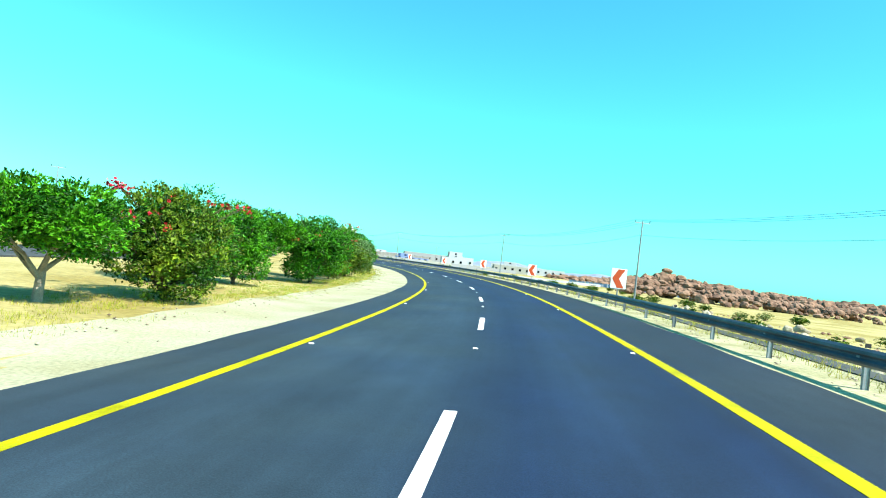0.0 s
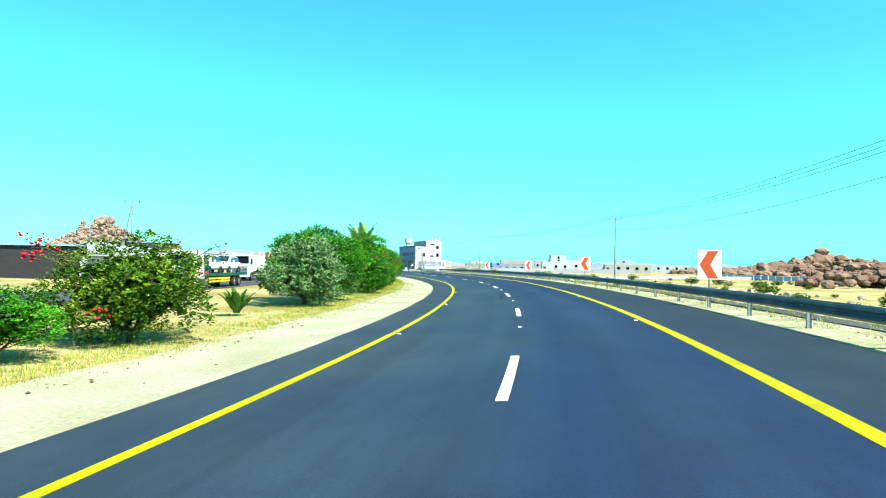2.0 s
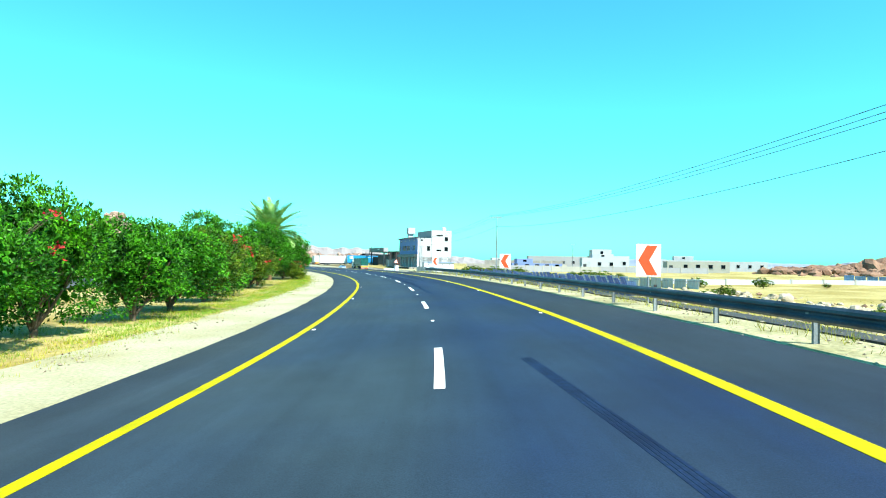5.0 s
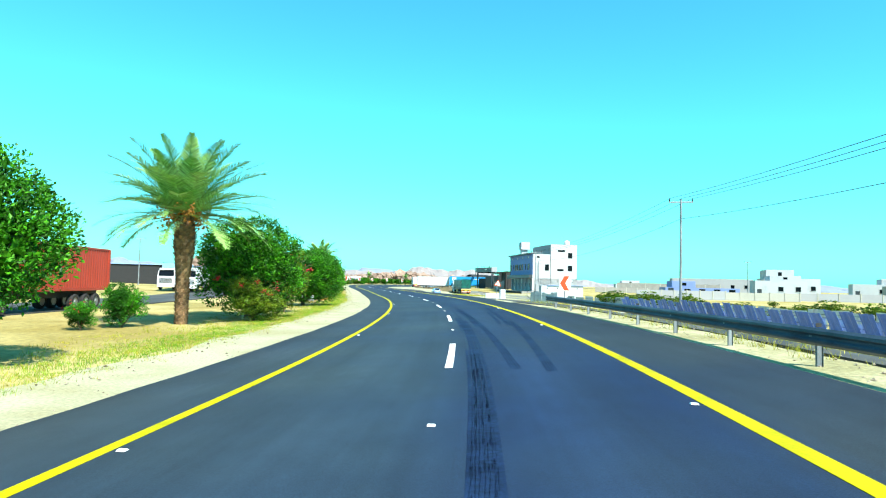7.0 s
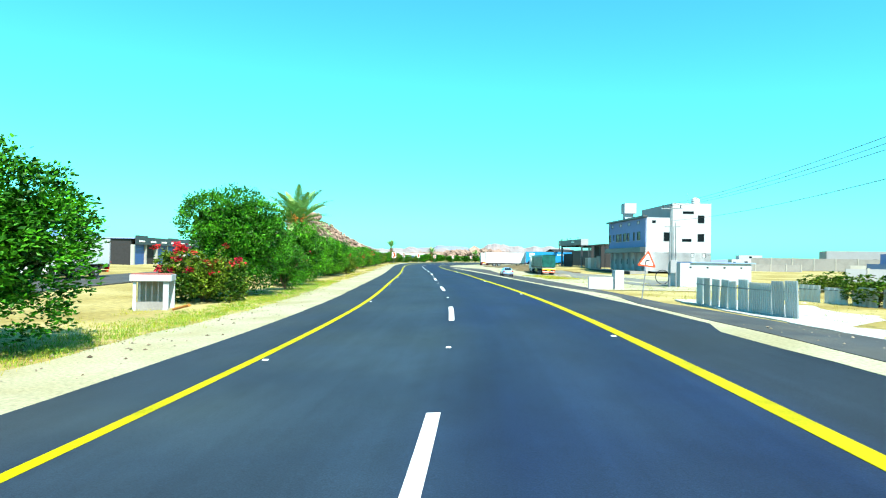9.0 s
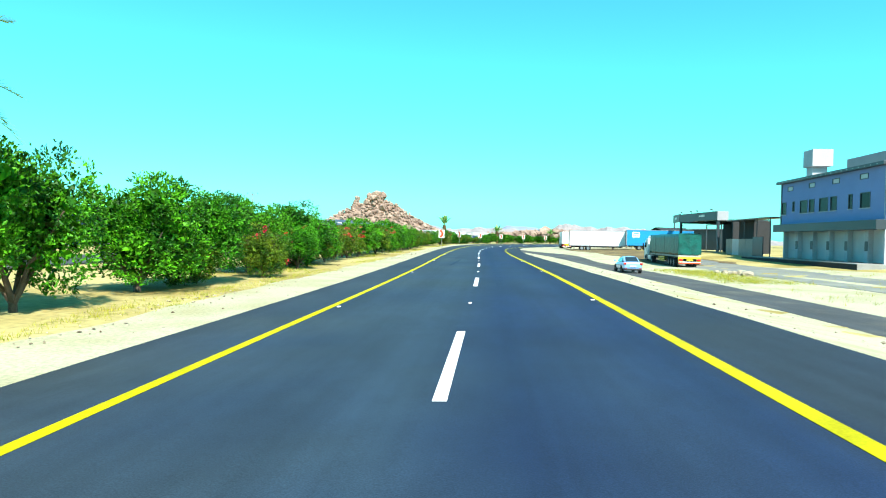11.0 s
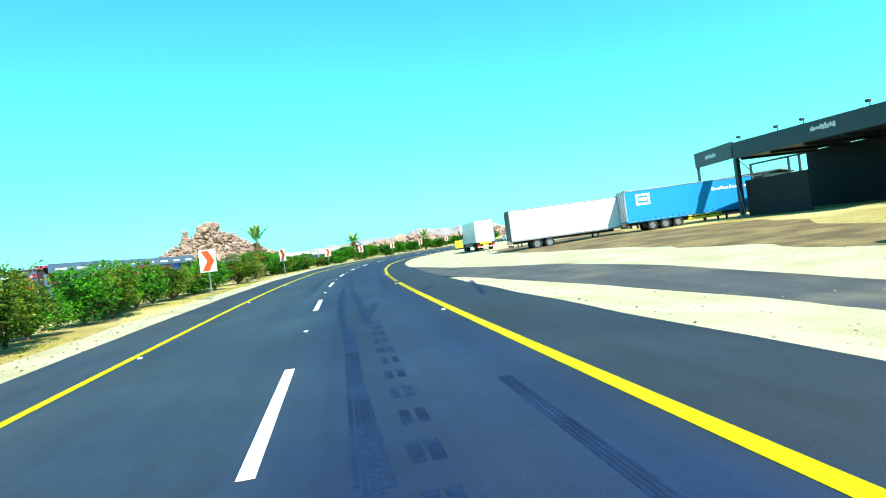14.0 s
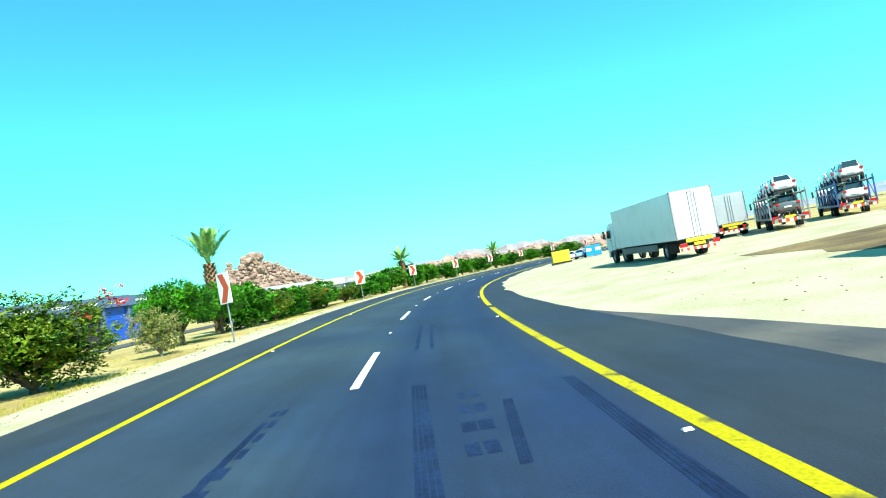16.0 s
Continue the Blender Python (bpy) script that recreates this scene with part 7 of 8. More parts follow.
def cab(root, y, width=2.4, top=3.1, mat="truck_white", floor=1.0):
    """A forward-control lorry cab whose front face is at y."""
    w = width / 2
    d = 2.0
    side = [(y - d, floor - 0.05), (y - d, top - 0.05), (y - d + 0.15, top + 0.05), (y - 0.95, top + 0.06), (y - 0.34, top - 0.22), (y - 0.06, floor + 0.98), (y, floor + 0.75), (y, floor - 0.2), (y - 0.7, floor - 0.2), (y - 0.8, floor - 0.05)]
    bm = bmesh.new()
    a = [bm.verts.new((-w + 0.10 * (q[1] > top - 0.3), *q)) for q in side]
    b = [bm.verts.new((w - 0.10 * (q[1] > top - 0.3), *q)) for q in side]
    n = len(side)
    bm.faces.new(a); bm.faces.new(b[::-1])
    for i in range(n):
        bm.faces.new((a[i], b[i], b[(i + 1) % n], a[(i + 1) % n]))
    bmesh.ops.recalc_face_normals(bm, faces=bm.faces)
    bmesh.ops.bevel(bm, geom=bm.edges[:], offset=0.05, segments=2, profile=0.5, affect="EDGES")
    part("cab", bm, mat, root, "white lorry cab" if mat == "truck_white" else "")
    bm = bmesh.new()
    v = [bm.verts.new(q) for q in ((-w + 0.14, y - 0.05, floor + 1.0), (w - 0.14, y - 0.05, floor + 1.0), (w - 0.22, y - 0.33, top - 0.30), (-w + 0.22, y - 0.33, top - 0.30))]
    u = [bm.verts.new(q.co + Vector((0, 0.03, 0.01))) for q in v]
    bm.faces.new(v); bm.faces.new(u)
    for i in range(4):
        bm.faces.new((v[i], v[(i + 1) % 4], u[(i + 1) % 4], u[i]))
    part("windscreen", bm, "glass_dark", root)
    part("sun_visor", boxes((-w + 0.2, w - 0.2, y - 0.36, y - 0.12, top - 0.26, top - 0.18), bevel=0.02), "chassis", root)
    for i in range(5):
        part("grille_bar", boxes((-w + 0.32, w - 0.32, y - 0.02, y + 0.025, floor - 0.05 + i * 0.15, floor + 0.05 + i * 0.15), bevel=0.01), "chassis", root)
    part("bumper", boxes((-w + 0.02, w - 0.02, y - 0.34, y + 0.06, floor - 0.62, floor - 0.2), bevel=0.05), mat, root)
    for k in (-1, 1):
        part("side_window", boxes((k * (w + 0.004) - 0.012, k * (w + 0.004) + 0.012, y - 1.25, y - 0.42, floor + 0.95, top - 0.55), bevel=0.006), "glass_dark", root)
        part("door_seam", boxes((k * (w + 0.002) - 0.006, k * (w + 0.002) + 0.006, y - 1.34, y - 1.32, floor, top - 0.45)), "chassis", root)
        part("door_handle", boxes((k * (w + 0.01) - 0.02, k * (w + 0.01) + 0.02, y - 1.24, y - 1.06, floor + 0.74, floor + 0.80)), "chassis", root)
        part("headlight", boxes((k * (w - 0.28) - 0.18, k * (w - 0.28) + 0.18, y - 0.02, y + 0.08, floor - 0.5, floor - 0.30), bevel=0.02), "lamp_clear", root)
        part("mirror", boxes((k * (w + 0.18) - 0.09, k * (w + 0.18) + 0.09, y - 0.22, y - 0.12, floor + 0.95, floor + 1.6), bevel=0.03), "chassis", root)
        part("wheel_housing", boxes((k * (w - 0.18) - 0.16, k * (w - 0.18) + 0.165, y - 1.95, y - 0.75, floor - 0.35, floor + 0.12), bevel=0.08), "chassis", root)
        part("step", boxes((k * (w - 0.12) - 0.1, k * (w - 0.12) + 0.1, y - 0.72, y - 0.40, floor - 0.6, floor - 0.1)), "chassis", root)


def tail_lights(root, y, w, z, mats=("lamp_red", "reflect_yellow")):
    for k in (-1, 1):
        part("tail_light", boxes((k * (w - 0.28) - 0.22, k * (w - 0.28) + 0.22, y - 0.05, y, z, z + 0.22), bevel=0.01), mats[0], root, "red tail light")
    part("number_plate", boxes((-0.35, 0.35, y - 0.04, y - 0.005, z + 0.02, z + 0.2)), "reflect_yellow", root)


def mudguards(root, y, w, z=0.35):
    for k in (-1, 1):
        part("mud_flap", boxes((k * (w - 0.32) - 0.28, k * (w - 0.32) + 0.28, y - 0.02, y + 0.01, z, 0.95)), "chassis", root)


def tarp_lorry(x, y, turn):
    """Articulated lorry with a load under a green tarpaulin; y forward from the tail."""
    z = ground_z(x, y) - 0.03
    root = thing("tarpaulin_lorry", "articulated lorry with white cab and load under dark green tarpaulin", "lorry", (x, y, z), turn)
    w = 1.27
    part("flatbed", boxes((-w, w, 0, 14.7, 1.22, 1.40), bevel=0.015), "pale_wall", root, "pale dusty flatbed")
    part("chassis_frame", boxes((-0.5, -0.35, 0.3, 17.0, 0.78, 1.20), (0.35, 0.5, 0.3, 17.0, 0.78, 1.20), (-0.35, 0.35, 0.6, 0.8, 0.8, 1.1), (-0.35, 0.35, 8.0, 8.2, 0.8, 1.1)), "chassis", root)
    rng = np.random.RandomState(3)
    sack = bmesh.new()
    bmesh.ops.create_icosphere(sack, subdivisions=2, radius=0.5, matrix=Matrix.Diagonal((0.75, 1.0, 0.5, 1)))
    first = None
    for i in range(14):
        for k in (-1, 1):
            if first is None:
                ob = first = part("sack", sack, "plank", root, "brown sack under the tarpaulin's edge")
            else:
                ob = new("sack", first.data)
                ob.parent = root
            ob.matrix_basis = pose(k * (w - 0.36), 0.75 + i * 0.98, 1.58)
    # tarpaulin: a slumped box with folds
    verts, faces = [], []
    nl, na = 54, 30
    for i in range(nl + 1):
        yy = 0.0 + 14.7 * i / nl
        top = 3.82 + 0.10 * noise.noise((yy * 0.6, 1, 0)) - 0.25 * max(0, (yy - 13.3) / 1.4) ** 2
        for j in range(na + 1):
            f = j / na
            low = 1.62 + 0.10 * noise.noise((yy * 1.3, 5, j > na / 2))
            if f < 0.36:
                g = f / 0.36
                px, pz = -w - 0.04 + 0.07 * g, low + (top - 0.12 - low) * g
            elif f > 0.64:
                g = (1 - f) / 0.36
                px, pz = w + 0.04 - 0.07 * g, low + (top - 0.12 - low) * g
            else:
                g = (f - 0.36) / 0.28
                px, pz = (-w + 0.03) * (1 - 2 * g), top + 0.10 * math.sin(math.pi * g) - (0.12 if g in (0, 1) else 0)
            fold = 0.035 * noise.noise((yy * 1.7, pz * 1.1, 3.0)) + 0.03 * abs(noise.noise((yy * 0.8 + pz * 0.9, px, 8.0))) 
            verts.append((px + math.copysign(fold, px) * (0.36 > f or f > 0.64), yy, pz + fold))
    m = na + 1
    for i in range(nl):
        for j in range(na):
            faces.append((i * m + j, (i + 1) * m + j, (i + 1) * m + j + 1, i * m + j + 1))
    for yy, row in ((-0.03, 0), (14.73, nl)):   # the two gathered ends
        b = len(verts)
        ring = list(range(row * m, row * m + m))
        grid = 12
        for gi in range(grid + 1):
            for gj in range(grid + 1):
                u, v = gi / grid, gj / grid
                px = (-w - 0.02 + (2 * w + 0.04) * u) * (1 - 0.03 * v)
                fold = 0.10 * abs(noise.noise((px * 2.2 + v * 2.0, v * 2.4, yy))) + 0.05 * noise.noise((px * 5, v * 4, 2))
                verts.append((px, yy - fold if yy < 1 else yy + fold, 1.50 + 2.33 * v))
        for gi in range(grid):
            for gj in range(grid):
                q = b + gi * (grid + 1) + gj
                faces.append((q, q + grid + 1, q + grid + 2, q + 1))
    mesh_object("tarpaulin", verts, faces, "tarp", root, smooth=True)["label"] = "dark green tarpaulin in folds"
    for i in range(3):
        yy = 1.6 + i * 4.8
        part("rope", tubes(((-w - 0.07, yy, 1.25), (-w - 0.05, yy + 0.15, 3.78), 0.012), seg=5), "wire", root)
    for i in range(14):
        part("bed_bracket", boxes((-w - 0.02, -w, 0.4 + i * 0.95, 0.46 + i * 0.95, 1.2, 1.6)), "galvanised", root)
    part("rear_beam", boxes((-w, w, -0.14, 0.06, 1.02, 1.22), bevel=0.01), "reflect_yellow", root, "yellow rear beam")
    part("rear_bumper", boxes((-w + 0.05, w - 0.05, -0.12, 0.02, 0.45, 0.60), bevel=0.01), "sign_red", root, "red and white rear bumper")
    part("bumper_stripe", boxes((-w + 0.05, w - 0.05, -0.125, -0.118, 0.60, 0.68)), "sign_white", root)
    for k in (-1, 1):
        part("light_board", boxes((k * 1.0 - 0.25, k * 1.0 + 0.25, -0.10, -0.02, 0.68, 1.02), bevel=0.01), "reflect_yellow", root)
    tail_lights(root, -0.10, w, 0.76)
    mudguards(root, 0.35, w)
    for k in (-1, 1):
        for i in range(3):
            part("side_guard", boxes((k * w - 0.03, k * w + 0.03, 6.4, 9.6, 0.55 + i * 0.22, 0.67 + i * 0.22), bevel=0.008), "reflect_yellow", root, "yellow side guard rail")
        part("pallet_box", boxes((k * (w - 0.3) - 0.25, k * (w - 0.3) + 0.25, 7.0, 9.2, 0.62, 1.15), bevel=0.02), "plank", root)
        for yy in (2.0, 3.32, 4.64):
            wheel(root, k * w, yy, 0.52, 0.38)
        wheel(root, k * 1.24, 13.8, 0.50, 0.5)
        wheel(root, k * 1.22, 17.4, 0.50, 0.30)
        part("fuel_tank", boxes((k * 0.95 - 0.3, k * 0.95 + 0.3, 14.6, 16.4, 0.5, 1.05), bevel=0.08), "truck_white", root)
    cab(root, 18.7, 2.48, 3.35, floor=1.15)
    part("roof_deflector", boxes((-0.95, 0.95, 16.8, 17.8, 3.36, 3.75), bevel=0.12), "truck_white", root)
    part("exhaust_rack", boxes((-1.0, 1.0, 16.0, 16.4, 1.2, 3.0), bevel=0.04), "chassis", root)
    return root


heading_lorry = 29.5
tarp_lorry(-71.7, 300.6, heading_lorry)


def box_trailer(x, y, turn, length, label, side, door, logo=False, wheels=(2.0, 3.3), height=4.0, floor=1.05, name="box_trailer", skirt=True, legs=True):
    """A box semi-trailer; local y forward from the rear doors."""
    z = ground_z(x, y) - 0.02
    root = thing(name, label, "trailer", (x, y, z), turn)
    w = 1.27
    part("body", boxes((-w, w, 0.06, length, floor, height), bevel=0.03), side, root)
    for k in (-1, 1):
        part("rear_door", boxes((k * 0.635 - 0.60, k * 0.635 + 0.60, 0.0, 0.06, floor + 0.05, height - 0.06), bevel=0.01), door, root, "closed rear door with lock bars")
        for q in (0.35, 0.9):
            part("lock_bar", tubes(((k * q, -0.03, floor + 0.1), (k * q, -0.03, height - 0.12), 0.018), seg=6), "galvanised", root)
    part("top_rail", boxes((-w - 0.02, w + 0.02, 0.05, length + 0.02, height - 0.06, height + 0.03), bevel=0.01), "galvanised", root)
    part("bottom_rail", boxes((-w - 0.02, w + 0.02, 0.05, length + 0.02, floor - 0.10, floor + 0.06), bevel=0.01), "galvanised" if side != "truck_blue" else side, root)
    part("frame", boxes((-0.5, -0.36, 0.4, length - 0.6, 0.70, floor - 0.1), (0.36, 0.5, 0.4, length - 0.6, 0.70, floor - 0.1), (-0.36, 0.36, length * 0.66, length * 0.66 + 0.1, 0.70, floor - 0.15)), "chassis", root)
    part("under_run_bar", boxes((-w + 0.1, w - 0.1, 0.05, 0.17, 0.45, 0.60), bevel=0.01), "chassis", root)
    tail_lights(root, 0.02, w, 0.70)
    mudguards(root, 1.05, w)
    for k in (-1, 1):
        for yy in wheels:
            wheel(root, k * (w - 0.02), yy, 0.50, 0.40)
        if skirt:
            part("side_guard", boxes((k * w - 0.03, k * w + 0.03, wheels[-1] + 1.0, wheels[-1] + 4.4, 0.55, 0.75), (k * w - 0.03, k * w + 0.03, wheels[-1] + 1.0, wheels[-1] + 4.4, 0.85, 0.95)), "reflect_yellow", root, "yellow side guard")
        if legs:
            part("landing_leg", boxes((k * 0.9 - 0.08, k * 0.9 + 0.08, length * 0.78, length * 0.78 + 0.16, 0.05, floor - 0.1), (k * 0.9 - 0.16, k * 0.9 + 0.16, length * 0.78 - 0.08, length * 0.78 + 0.24, 0.02, 0.08)), "chassis", root)
        for i in range(int(length / 0.9)):
            part("marker", boxes((k * (w + 0.026) - 0.005, k * (w + 0.026) + 0.005, 0.5 + i * 0.9, 0.62 + i * 0.9, floor + 0.0, floor + 0.04)), "lamp_red", root)
    if logo:
        for k in (1,):
            part("logo_panel", boxes((k * (w + 0.012) - 0.006, k * (w + 0.012) + 0.006, 1.1, 2.5, 2.6, 3.7), bevel=0.004), "sign_white", root, "white square emblem")
            part("logo_mark", boxes((k * (w + 0.022) - 0.004, k * (w + 0.022) + 0.004, 1.3, 2.3, 2.8, 3.5)), "truck_blue", root)
            part("logo_mark", boxes((k * (w + 0.030) - 0.004, k * (w + 0.030) + 0.004, 1.4, 2.2, 3.0, 3.3)), "sign_white", root)
            bm = bmesh.new()
            for i in range(12):
                box(bm, k * (w + 0.014) - 0.004, k * (w + 0.014) + 0.004, 8.8 + i * 0.30, 9.0 + i * 0.30, 3.1, 3.3 + 0.12 * (i % 3 == 0))
            part("logo_lettering", bm, "sign_white", root, "white lettering bars")
        for i in range(22):
            part("curtain_buckle", boxes((w + 0.01, w + 0.03, 0.5 + i * 0.58, 0.56 + i * 0.58, floor - 0.05, floor + 0.28)), "blue_metal", root)
    else:
        for i in range(int(length / 1.2)):
            part("panel_seam", boxes((w - 0.003, w + 0.008, 1.2 + i * 1.2, 1.22 + i * 1.2, floor + 0.06, height - 0.06)), side, root)
    return root


# white trailer: rear doors to the west, its right side to the road
# the doors face away from the sun; their shade is put in as dark grey
box_trailer(-108.5, 348.9, -63.0, 11.5, "long plain white box trailer on the sand, its shaded rear doors coloured dark", "truck_white", "grey_door", wheels=(2.6, 3.9), skirt=False, height=4.12)
box_trailer(-97.38, 352.1, -65.2, 12.9, "bright blue curtain-sided trailer with a white emblem", "truck_blue", "truck_white", True, wheels=(2.5, 3.8, 5.1), height=4.1)


def box_lorry(x, y, turn, length, label, body="truck_white", name="box_lorry", height=4.05, cab_mat="truck_white"):
    z = ground_z(x, y) - 0.03
    root = thing(name, label, "lorry", (x, y, z), turn)
    w = 1.27
    bl = length - 2.5
    part("body", boxes((-w, w, 0.06, bl, 1.15, height), bevel=0.03), body, root)
    for k in (-1, 1):
        part("rear_door", boxes((k * 0.635 - 0.60, k * 0.635 + 0.60, 0.0, 0.06, 1.2, height - 0.06), bevel=0.01), body, root, "closed white rear door")
        part("lock_bar", tubes(((k * 0.2, -0.03, 1.25), (k * 0.2, -0.03, height - 0.12), 0.016), seg=6), "galvanised", root)
        part("corner_post", boxes((k * w - 0.05, k * w + 0.03, -0.02, 0.08, 1.12, height + 0.02)), "galvanised", root)
        part("side_skirt", boxes((k * w - 0.03, k * w + 0.03, 3.4, bl - 1.4, 0.62, 1.05), bevel=0.01), "grey_door", root)
        for yy in (2.2, bl - 1.6) if length > 12 else (2.2,):
            wheel(root, k * 1.24, yy, 0.5, 0.5)
        wheel(root, k * 1.22, length - 1.35, 0.5, 0.30)
    part("frame", boxes((-0.5, -0.36, 0.2, length - 0.5, 0.72, 1.12), (0.36, 0.5, 0.2, length - 0.5, 0.72, 1.12)), "chassis", root)
    part("rear_board", boxes((-0.8, 0.8, -0.06, 0.0, 0.92, 1.15), bevel=0.01), "reflect_yellow", root, "yellow rear marker board")
    part("rear_bumper", boxes((-w + 0.1, w - 0.1, -0.1, 0.05, 0.45, 0.62), bevel=0.01), "sign_red", root, "red and white striped rear bumper")
    for i in range(6):
        part("bumper_stripe", boxes((-w + 0.2 + i * 0.4, -w + 0.4 + i * 0.4, -0.105, -0.098, 0.46, 0.61)), "sign_white", root)
    tail_lights(root, -0.02, w, 0.68)
    mudguards(root, 1.5, w)
    cab(root, length, 2.45, 3.2, cab_mat, floor=1.1)
    return root


box_lorry(-117.0, 366.7, 28.0, 14.6, "white box lorry parked on the sand, seen from behind")
box_lorry(-115.6, 385.5, 5, 8.0, "pale grey box lorry parked behind the car transporters", "white_sheet", height=3.7)


def car_carrier(x, y, turn, label, frame_mat, top_cars, low_cars, seed):
    z = ground_z(x, y) - 0.03
    root = thing("car_transporter", label, "lorry", (x, y, z), turn, "car transporters")
    w = 1.28
    L = 13.5
    for k in (-1, 1):
        for i in range(6):
            yy = 0.1 + i * 2.5
            part("upright", boxes((k * w - 0.05, k * w + 0.05, yy, yy + 0.12, 0.8, 3.0 if i else 2.9)), frame_mat, root)
            if i < 5:
                part("brace", tubes(((k * w, yy + 0.1, 1.1), (k * w, yy + 2.4, 2.6), 0.035), seg=6), frame_mat, root)
        part("top_rail", boxes((k * w - 0.06, k * w + 0.06, 0, L, 2.52, 2.66)), frame_mat, root)
        part("low_rail", boxes((k * w - 0.06, k * w + 0.06, 0, L, 0.82, 0.98)), frame_mat, root)
        part("deck", boxes((k * 0.75 - 0.28, k * 0.75 + 0.28, 0, L, 2.56, 2.62)), "galvanised", root)
        part("deck", boxes((k * 0.75 - 0.28, k * 0.75 + 0.28, 0, L, 0.86, 0.92)), "galvanised", root)
        part("hand_rail", boxes((k * w - 0.02, k * w + 0.02, 0, L, 3.30, 3.34)), "galvanised", root)
        for yy in (4.0, 5.3):
            wheel(root, k * (w - 0.02), yy, 0.42, 0.36)
        wheel(root, k * 1.22, L + 1.4, 0.48, 0.30)
    part("rear_bumper", boxes((-w, w, -0.1, 0.05, 0.55, 0.80), bevel=0.01), "sign_red", root, "red and white rear bumper")
    for i in range(5):
        part("bumper_stripe", boxes((-1.1 + i * 0.5, -0.85 + i * 0.5, -0.106, -0.098, 0.56, 0.79)), "sign_white", root)
    tail_lights(root, -0.1, w, 0.82)
    part("ramp", boxes((-1.05, -0.55, -0.25, 0.2, 0.80, 0.86), (0.55, 1.05, -0.25, 0.2, 0.80, 0.86)), "galvanised", root)
    cab(root, L + 2.6, 2.4, 2.5, floor=1.0)
    m = root.matrix_basis
    for deck, cars in ((2.62, top_cars), (0.92, low_cars)):
        for i, (mat, suv) in enumerate(cars):
            p = m @ Vector((0, 0.15 + i * 4.5, deck))
            sedan(tuple(p), turn, "new %s car strapped on a transporter deck" % ("white" if mat == "truck_white" else "grey" if mat == "car_grey" else "dark"), mat, name="transported_car", group="cars on the transporters", suv=suv)
    return root


M["car_grey"] = shade("car_grey", (0.22, 0.23, 0.24), 0.3, 0.5, 0.04, 1, 10, coat=0.6)
car_carrier(-111.5, 379.6, 4, "car transporter loaded with new white and grey cars on two decks", "galvanised", [("truck_white", False), ("truck_white", False), ("car_paint", False)], [("car_grey", True), ("truck_white", True), ("car_paint", False)], 1)
car_carrier(-106.6, 384.4, 1, "blue-framed car transporter loaded with white cars", "blue_metal", [("truck_white", True), ("truck_white", True), ("truck_white", False)], [("truck_white", True), ("car_grey", True), ("truck_white", False)], 2)

# the pale blue saloon on the side road
sx, sy = -71.7, 280.6
sedan((sx + 0.65, sy - 1.0, ground_z(sx, sy) + 0.0), 31.5, "pale metallic blue four-door saloon on the side road")


# ---- more parked vehicles ----
def container_lorry(x, y, turn):
    z = ground_z(x, y) - 0.02
    root = thing("container_lorry", "lorry carrying a rust-red corrugated shipping container", "lorry", (x, y, z), turn)
    w = 1.22
    bm = bmesh.new()
    verts, faces = [], []
    def wall(p0, p1, out, n):
        b = len(verts)
        for k in range(n * 4 + 1):
            f = k / (n * 4)
            d = 0.0 if k % 4 in (1, 2) else -0.04
            px, py = p0[0] + (p1[0] - p0[0]) * f + out[0] * d, p0[1] + (p1[1] - p0[1]) * f + out[1] * d
            verts.extend([(px, py, 1.35), (px, py, 3.95)])
        for k in range(n * 4):
            faces.append((b + 2 * k, b + 2 * k + 2, b + 2 * k + 3, b + 2 * k + 1))
    wall((-w, 0), (-w, 12.2), (-1, 0), 40); wall((w, 0), (w, 12.2), (1, 0), 40); wall((-w, 0), (w, 0), (0, -1), 8); wall((-w, 12.2), (w, 12.2), (0, 1), 8)
    mesh_object("container_wall", verts, faces, "truck_red", root)["label"] = "rust-red corrugated steel"
    part("container_frame", boxes((-w - 0.02, w + 0.02, -0.02, 12.22, 3.93, 4.05), (-w - 0.02, w + 0.02, -0.02, 12.22, 1.2, 1.36)), "truck_red", root)
    for k in (-1, 1):
        for yy in (0, 12.1):
            part("corner_post", boxes((k * w - 0.06, k * w + 0.04, yy - 0.02, yy + 0.14, 1.3, 4.0)), "truck_red", root)
        for yy in (1.6, 2.9, 4.2):
            wheel(root, k * 1.24, yy, 0.5, 0.4)
        wheel(root, k * 1.24, 11.4, 0.5, 0.5)
        wheel(root, k * 1.22, 14.8, 0.5, 0.3)
    part("frame", boxes((-0.5, -0.36, 0.2, 15, 0.75, 1.2), (0.36, 0.5, 0.2, 15, 0.75, 1.2)), "chassis", root)
    cab(root, 16.2, 2.45, 3.2, floor=1.1)


def low(s, o):
    return tuple(map(float, at(s, o)))


container_lorry(*low(189.5, -24.8), heading(186) + 180)
x, y = low(246.5, -30.5)
box_lorry(x, y, heading(240) + 180, 9.5, "white lorry facing along the service road", height=3.4)


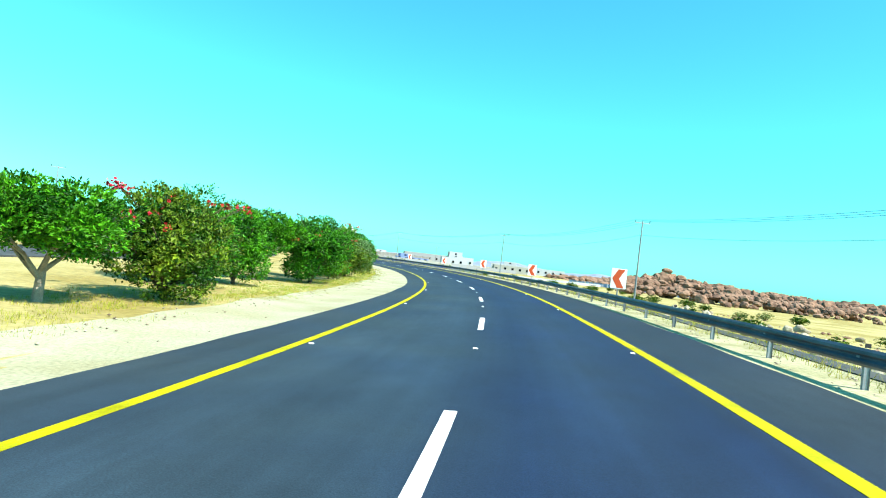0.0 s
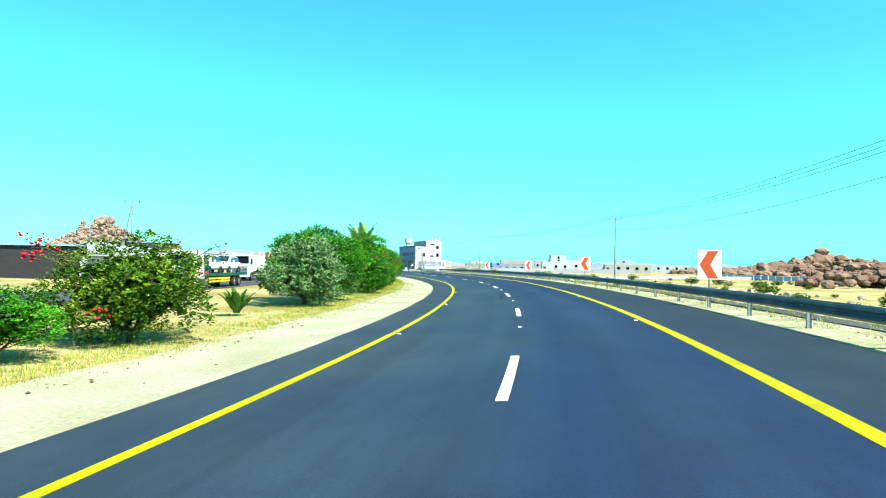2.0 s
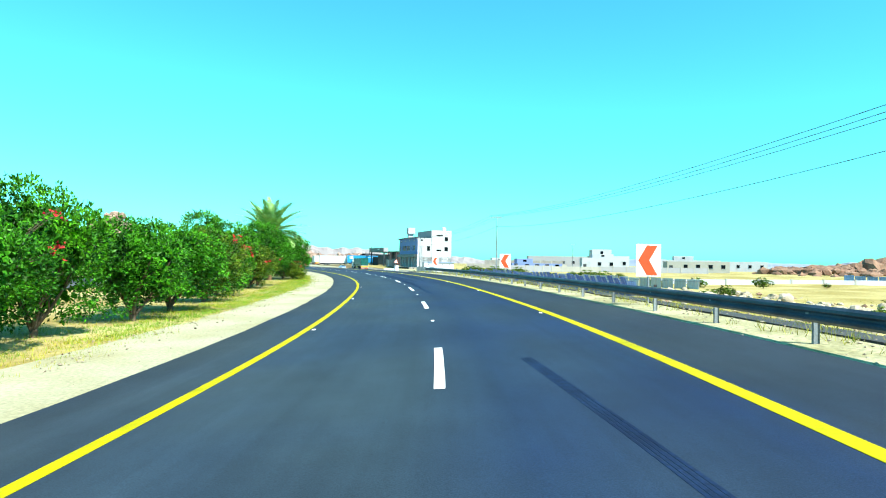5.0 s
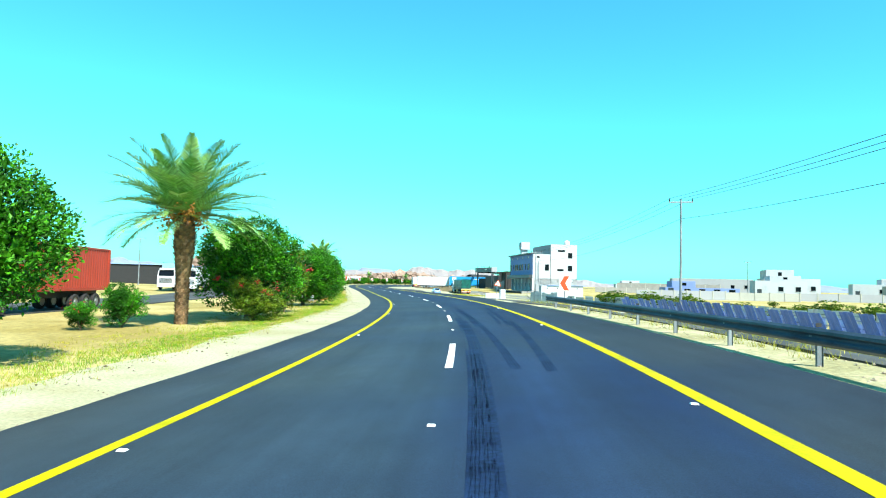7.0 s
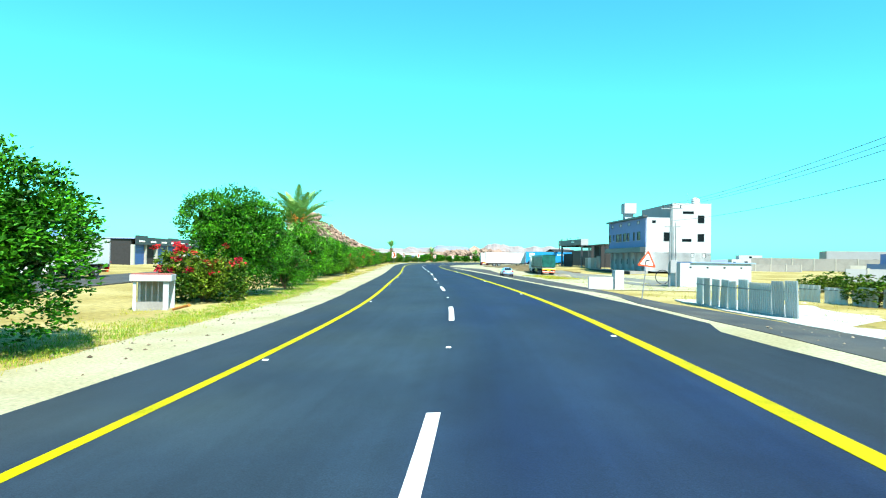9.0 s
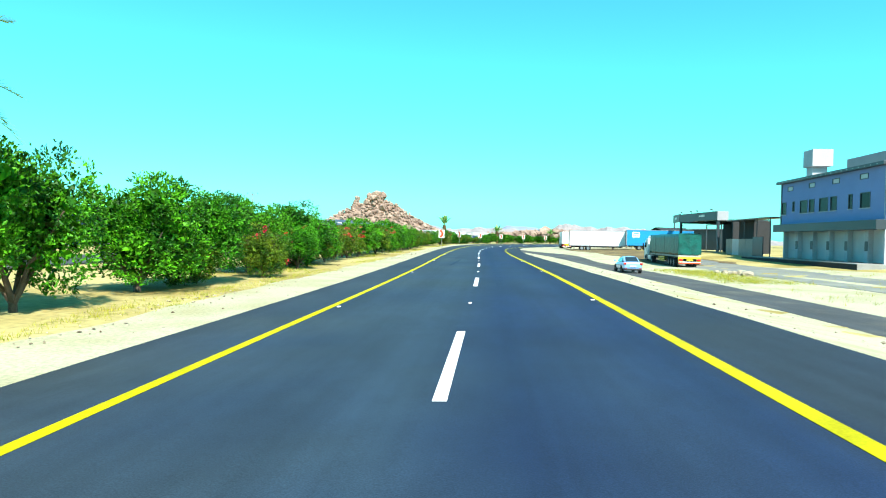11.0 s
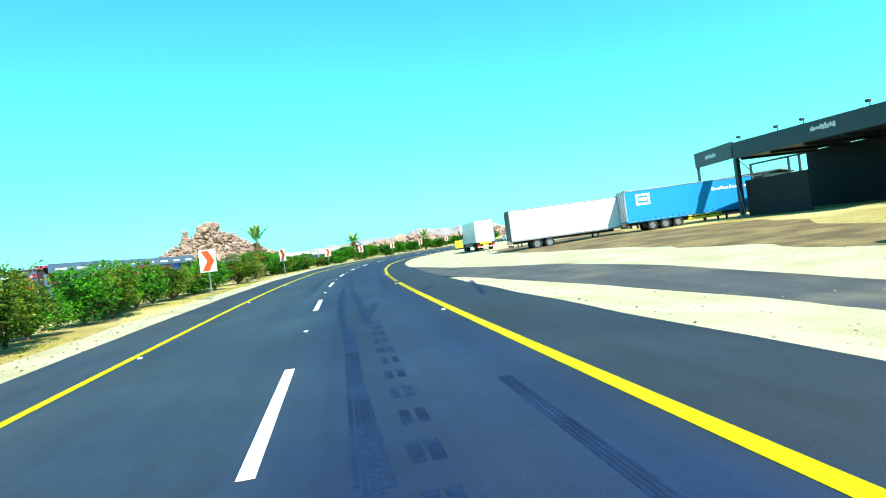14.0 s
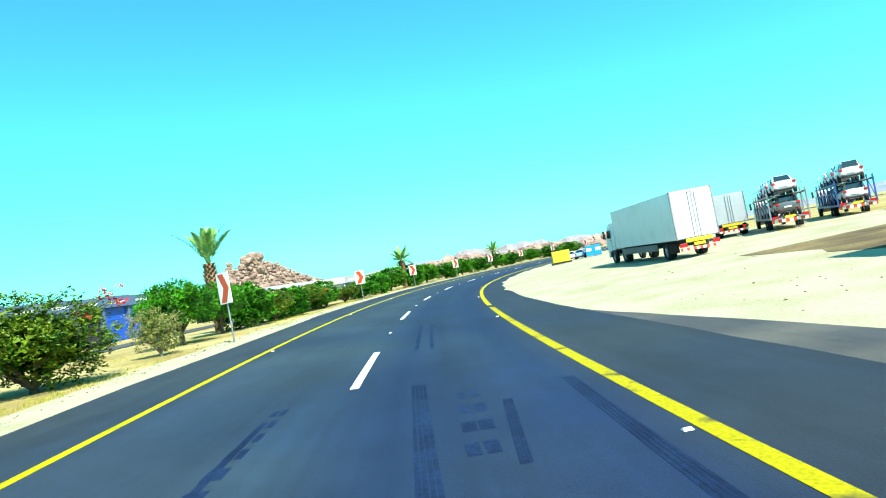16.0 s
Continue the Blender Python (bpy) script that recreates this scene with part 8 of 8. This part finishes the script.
def recovery_lorry(x, y, turn):
    """Rigid lorry with a low green bed that carries two white pickups; y forward from the tail."""
    z = ground_z(x, y) - 0.03
    root = thing("recovery_lorry", "white lorry with a green bed carrying two white pickups", "lorry", (x, y, z), turn)
    w, L = 1.25, 10.2
    part("bed", boxes((-w, w, 0, L, 1.02, 1.18), (-w, -w + 0.1, 0, L, 1.18, 1.30), (w - 0.1, w, 0, L, 1.18, 1.30), bevel=0.015), "tarp", root, "green painted bed")
    part("head_board", boxes((-w, w, L - 0.12, L, 1.18, 2.3), bevel=0.02), "tarp", root)
    part("chassis_frame", boxes((-0.5, -0.35, 0.2, 12.4, 0.7, 1.0), (0.35, 0.5, 0.2, 12.4, 0.7, 1.0)), "chassis", root)
    for k in (-1, 1):
        for yy in (2.2, 3.5):
            wheel(root, k * 1.2, yy, 0.48, 0.42)
        wheel(root, k * 1.2, 11.5, 0.48, 0.30)
        for i in range(2):
            part("side_guard", boxes((k * w - 0.03, k * w + 0.03, 5.0, 10.0, 0.50 + i * 0.25, 0.66 + i * 0.25), bevel=0.008), "reflect_yellow", root, "yellow side guard rail")
    cab(root, 12.9, 2.45, 3.1, floor=0.9)
    part("front_bumper", boxes((-1.2, 1.2, 12.85, 13.0, 0.38, 0.72), bevel=0.03), "reflect_yellow", root, "yellow front bumper")
    m = root.matrix_basis
    for i in range(2):
        p = m @ Vector((0, 0.6 + i * 4.8, 1.20))
        sedan(tuple(p), turn, "white pickup carried on the green lorry bed", "truck_white", name="transported_pickup", group="cars on the transporters", suv=True)


recovery_lorry(*low(103.0, -25.4), heading(95) + 180)
x, y = low(128.0, -28.5)
box_lorry(x, y, heading(120) + 180, 9.0, "white lorry parked on the service road", height=3.2)
x, y = low(252.5, -34.5)
box_lorry(x, y, heading(250) + 180, 11.0, "blue and white box lorry beside the workshops", "car_paint", height=4.0)
for s, o, mat, lab in ((118, -36, "truck_white", "white car parked in front of the workshops"), (126, -37, "car_paint", "blue-grey car parked in front of the workshops"), (372, -33.5, "truck_white", "white car on the service road"), (386, -37, "car_grey", "grey car parked at the workshops"), (408, -36, "truck_white", "white car parked at the workshops"), (262, -40, "truck_red", "red car parked by the big shed"), (270, -41, "truck_white", "white car parked by the big shed")):
    x, y = low(s, o)
    sedan((x, y, ground_z(x, y)), heading(s) + 180 * (mat == "truck_white"), lab, mat, group="parked cars")


def skip_tank(x, y, turn):
    z = ground_z(x, y)
    root = thing("yellow_skip", "bright yellow steel skip standing on the sand", "skip", (x, y, z - 0.05), turn)
    part("body", boxes((-1.3, 1.3, -0.9, 0.9, 0.3, 2.0), bevel=0.06), "reflect_yellow", root)
    for i in range(5):
        part("rib", boxes((-1.25 + i * 0.6, -1.17 + i * 0.6, -0.96, -0.9, 0.35, 1.9)), "reflect_yellow", root)
    part("skids", boxes((-1.5, 1.5, -0.8, -0.6, 0, 0.3), (-1.5, 1.5, 0.6, 0.8, 0, 0.3)), "chassis", root)


skip_tank(-140.4, 419.0, 20)


def blue_board(x, y, turn):
    z = ground_z(x, y)
    root = thing("blue_container", "blue site container with white markings", "container", (x, y, z - 0.05), turn)
    part("body", boxes((-1.2, 1.2, -1.2, 2.0, 0.15, 1.8), bevel=0.03), "truck_blue", root)
    part("marking", boxes((-1.1, -0.3, -1.215, -1.2, 0.9, 1.4), (0.3, 1.1, -1.215, -1.2, 0.9, 1.4)), "sign_white", root)


blue_board(-137.4, 427.5, 15)
for i, (x, y, mat) in enumerate(((-139.8, 428.0, "car_paint"), (-142.0, 431.0, "truck_white"), (-141.2, 436.0, "car_grey"), (-134.0, 436.0, "truck_white"))):
    sedan((x, y, ground_z(x, y)), 10 + 8 * i, "car parked far down the lorry park", mat, group="parked cars")
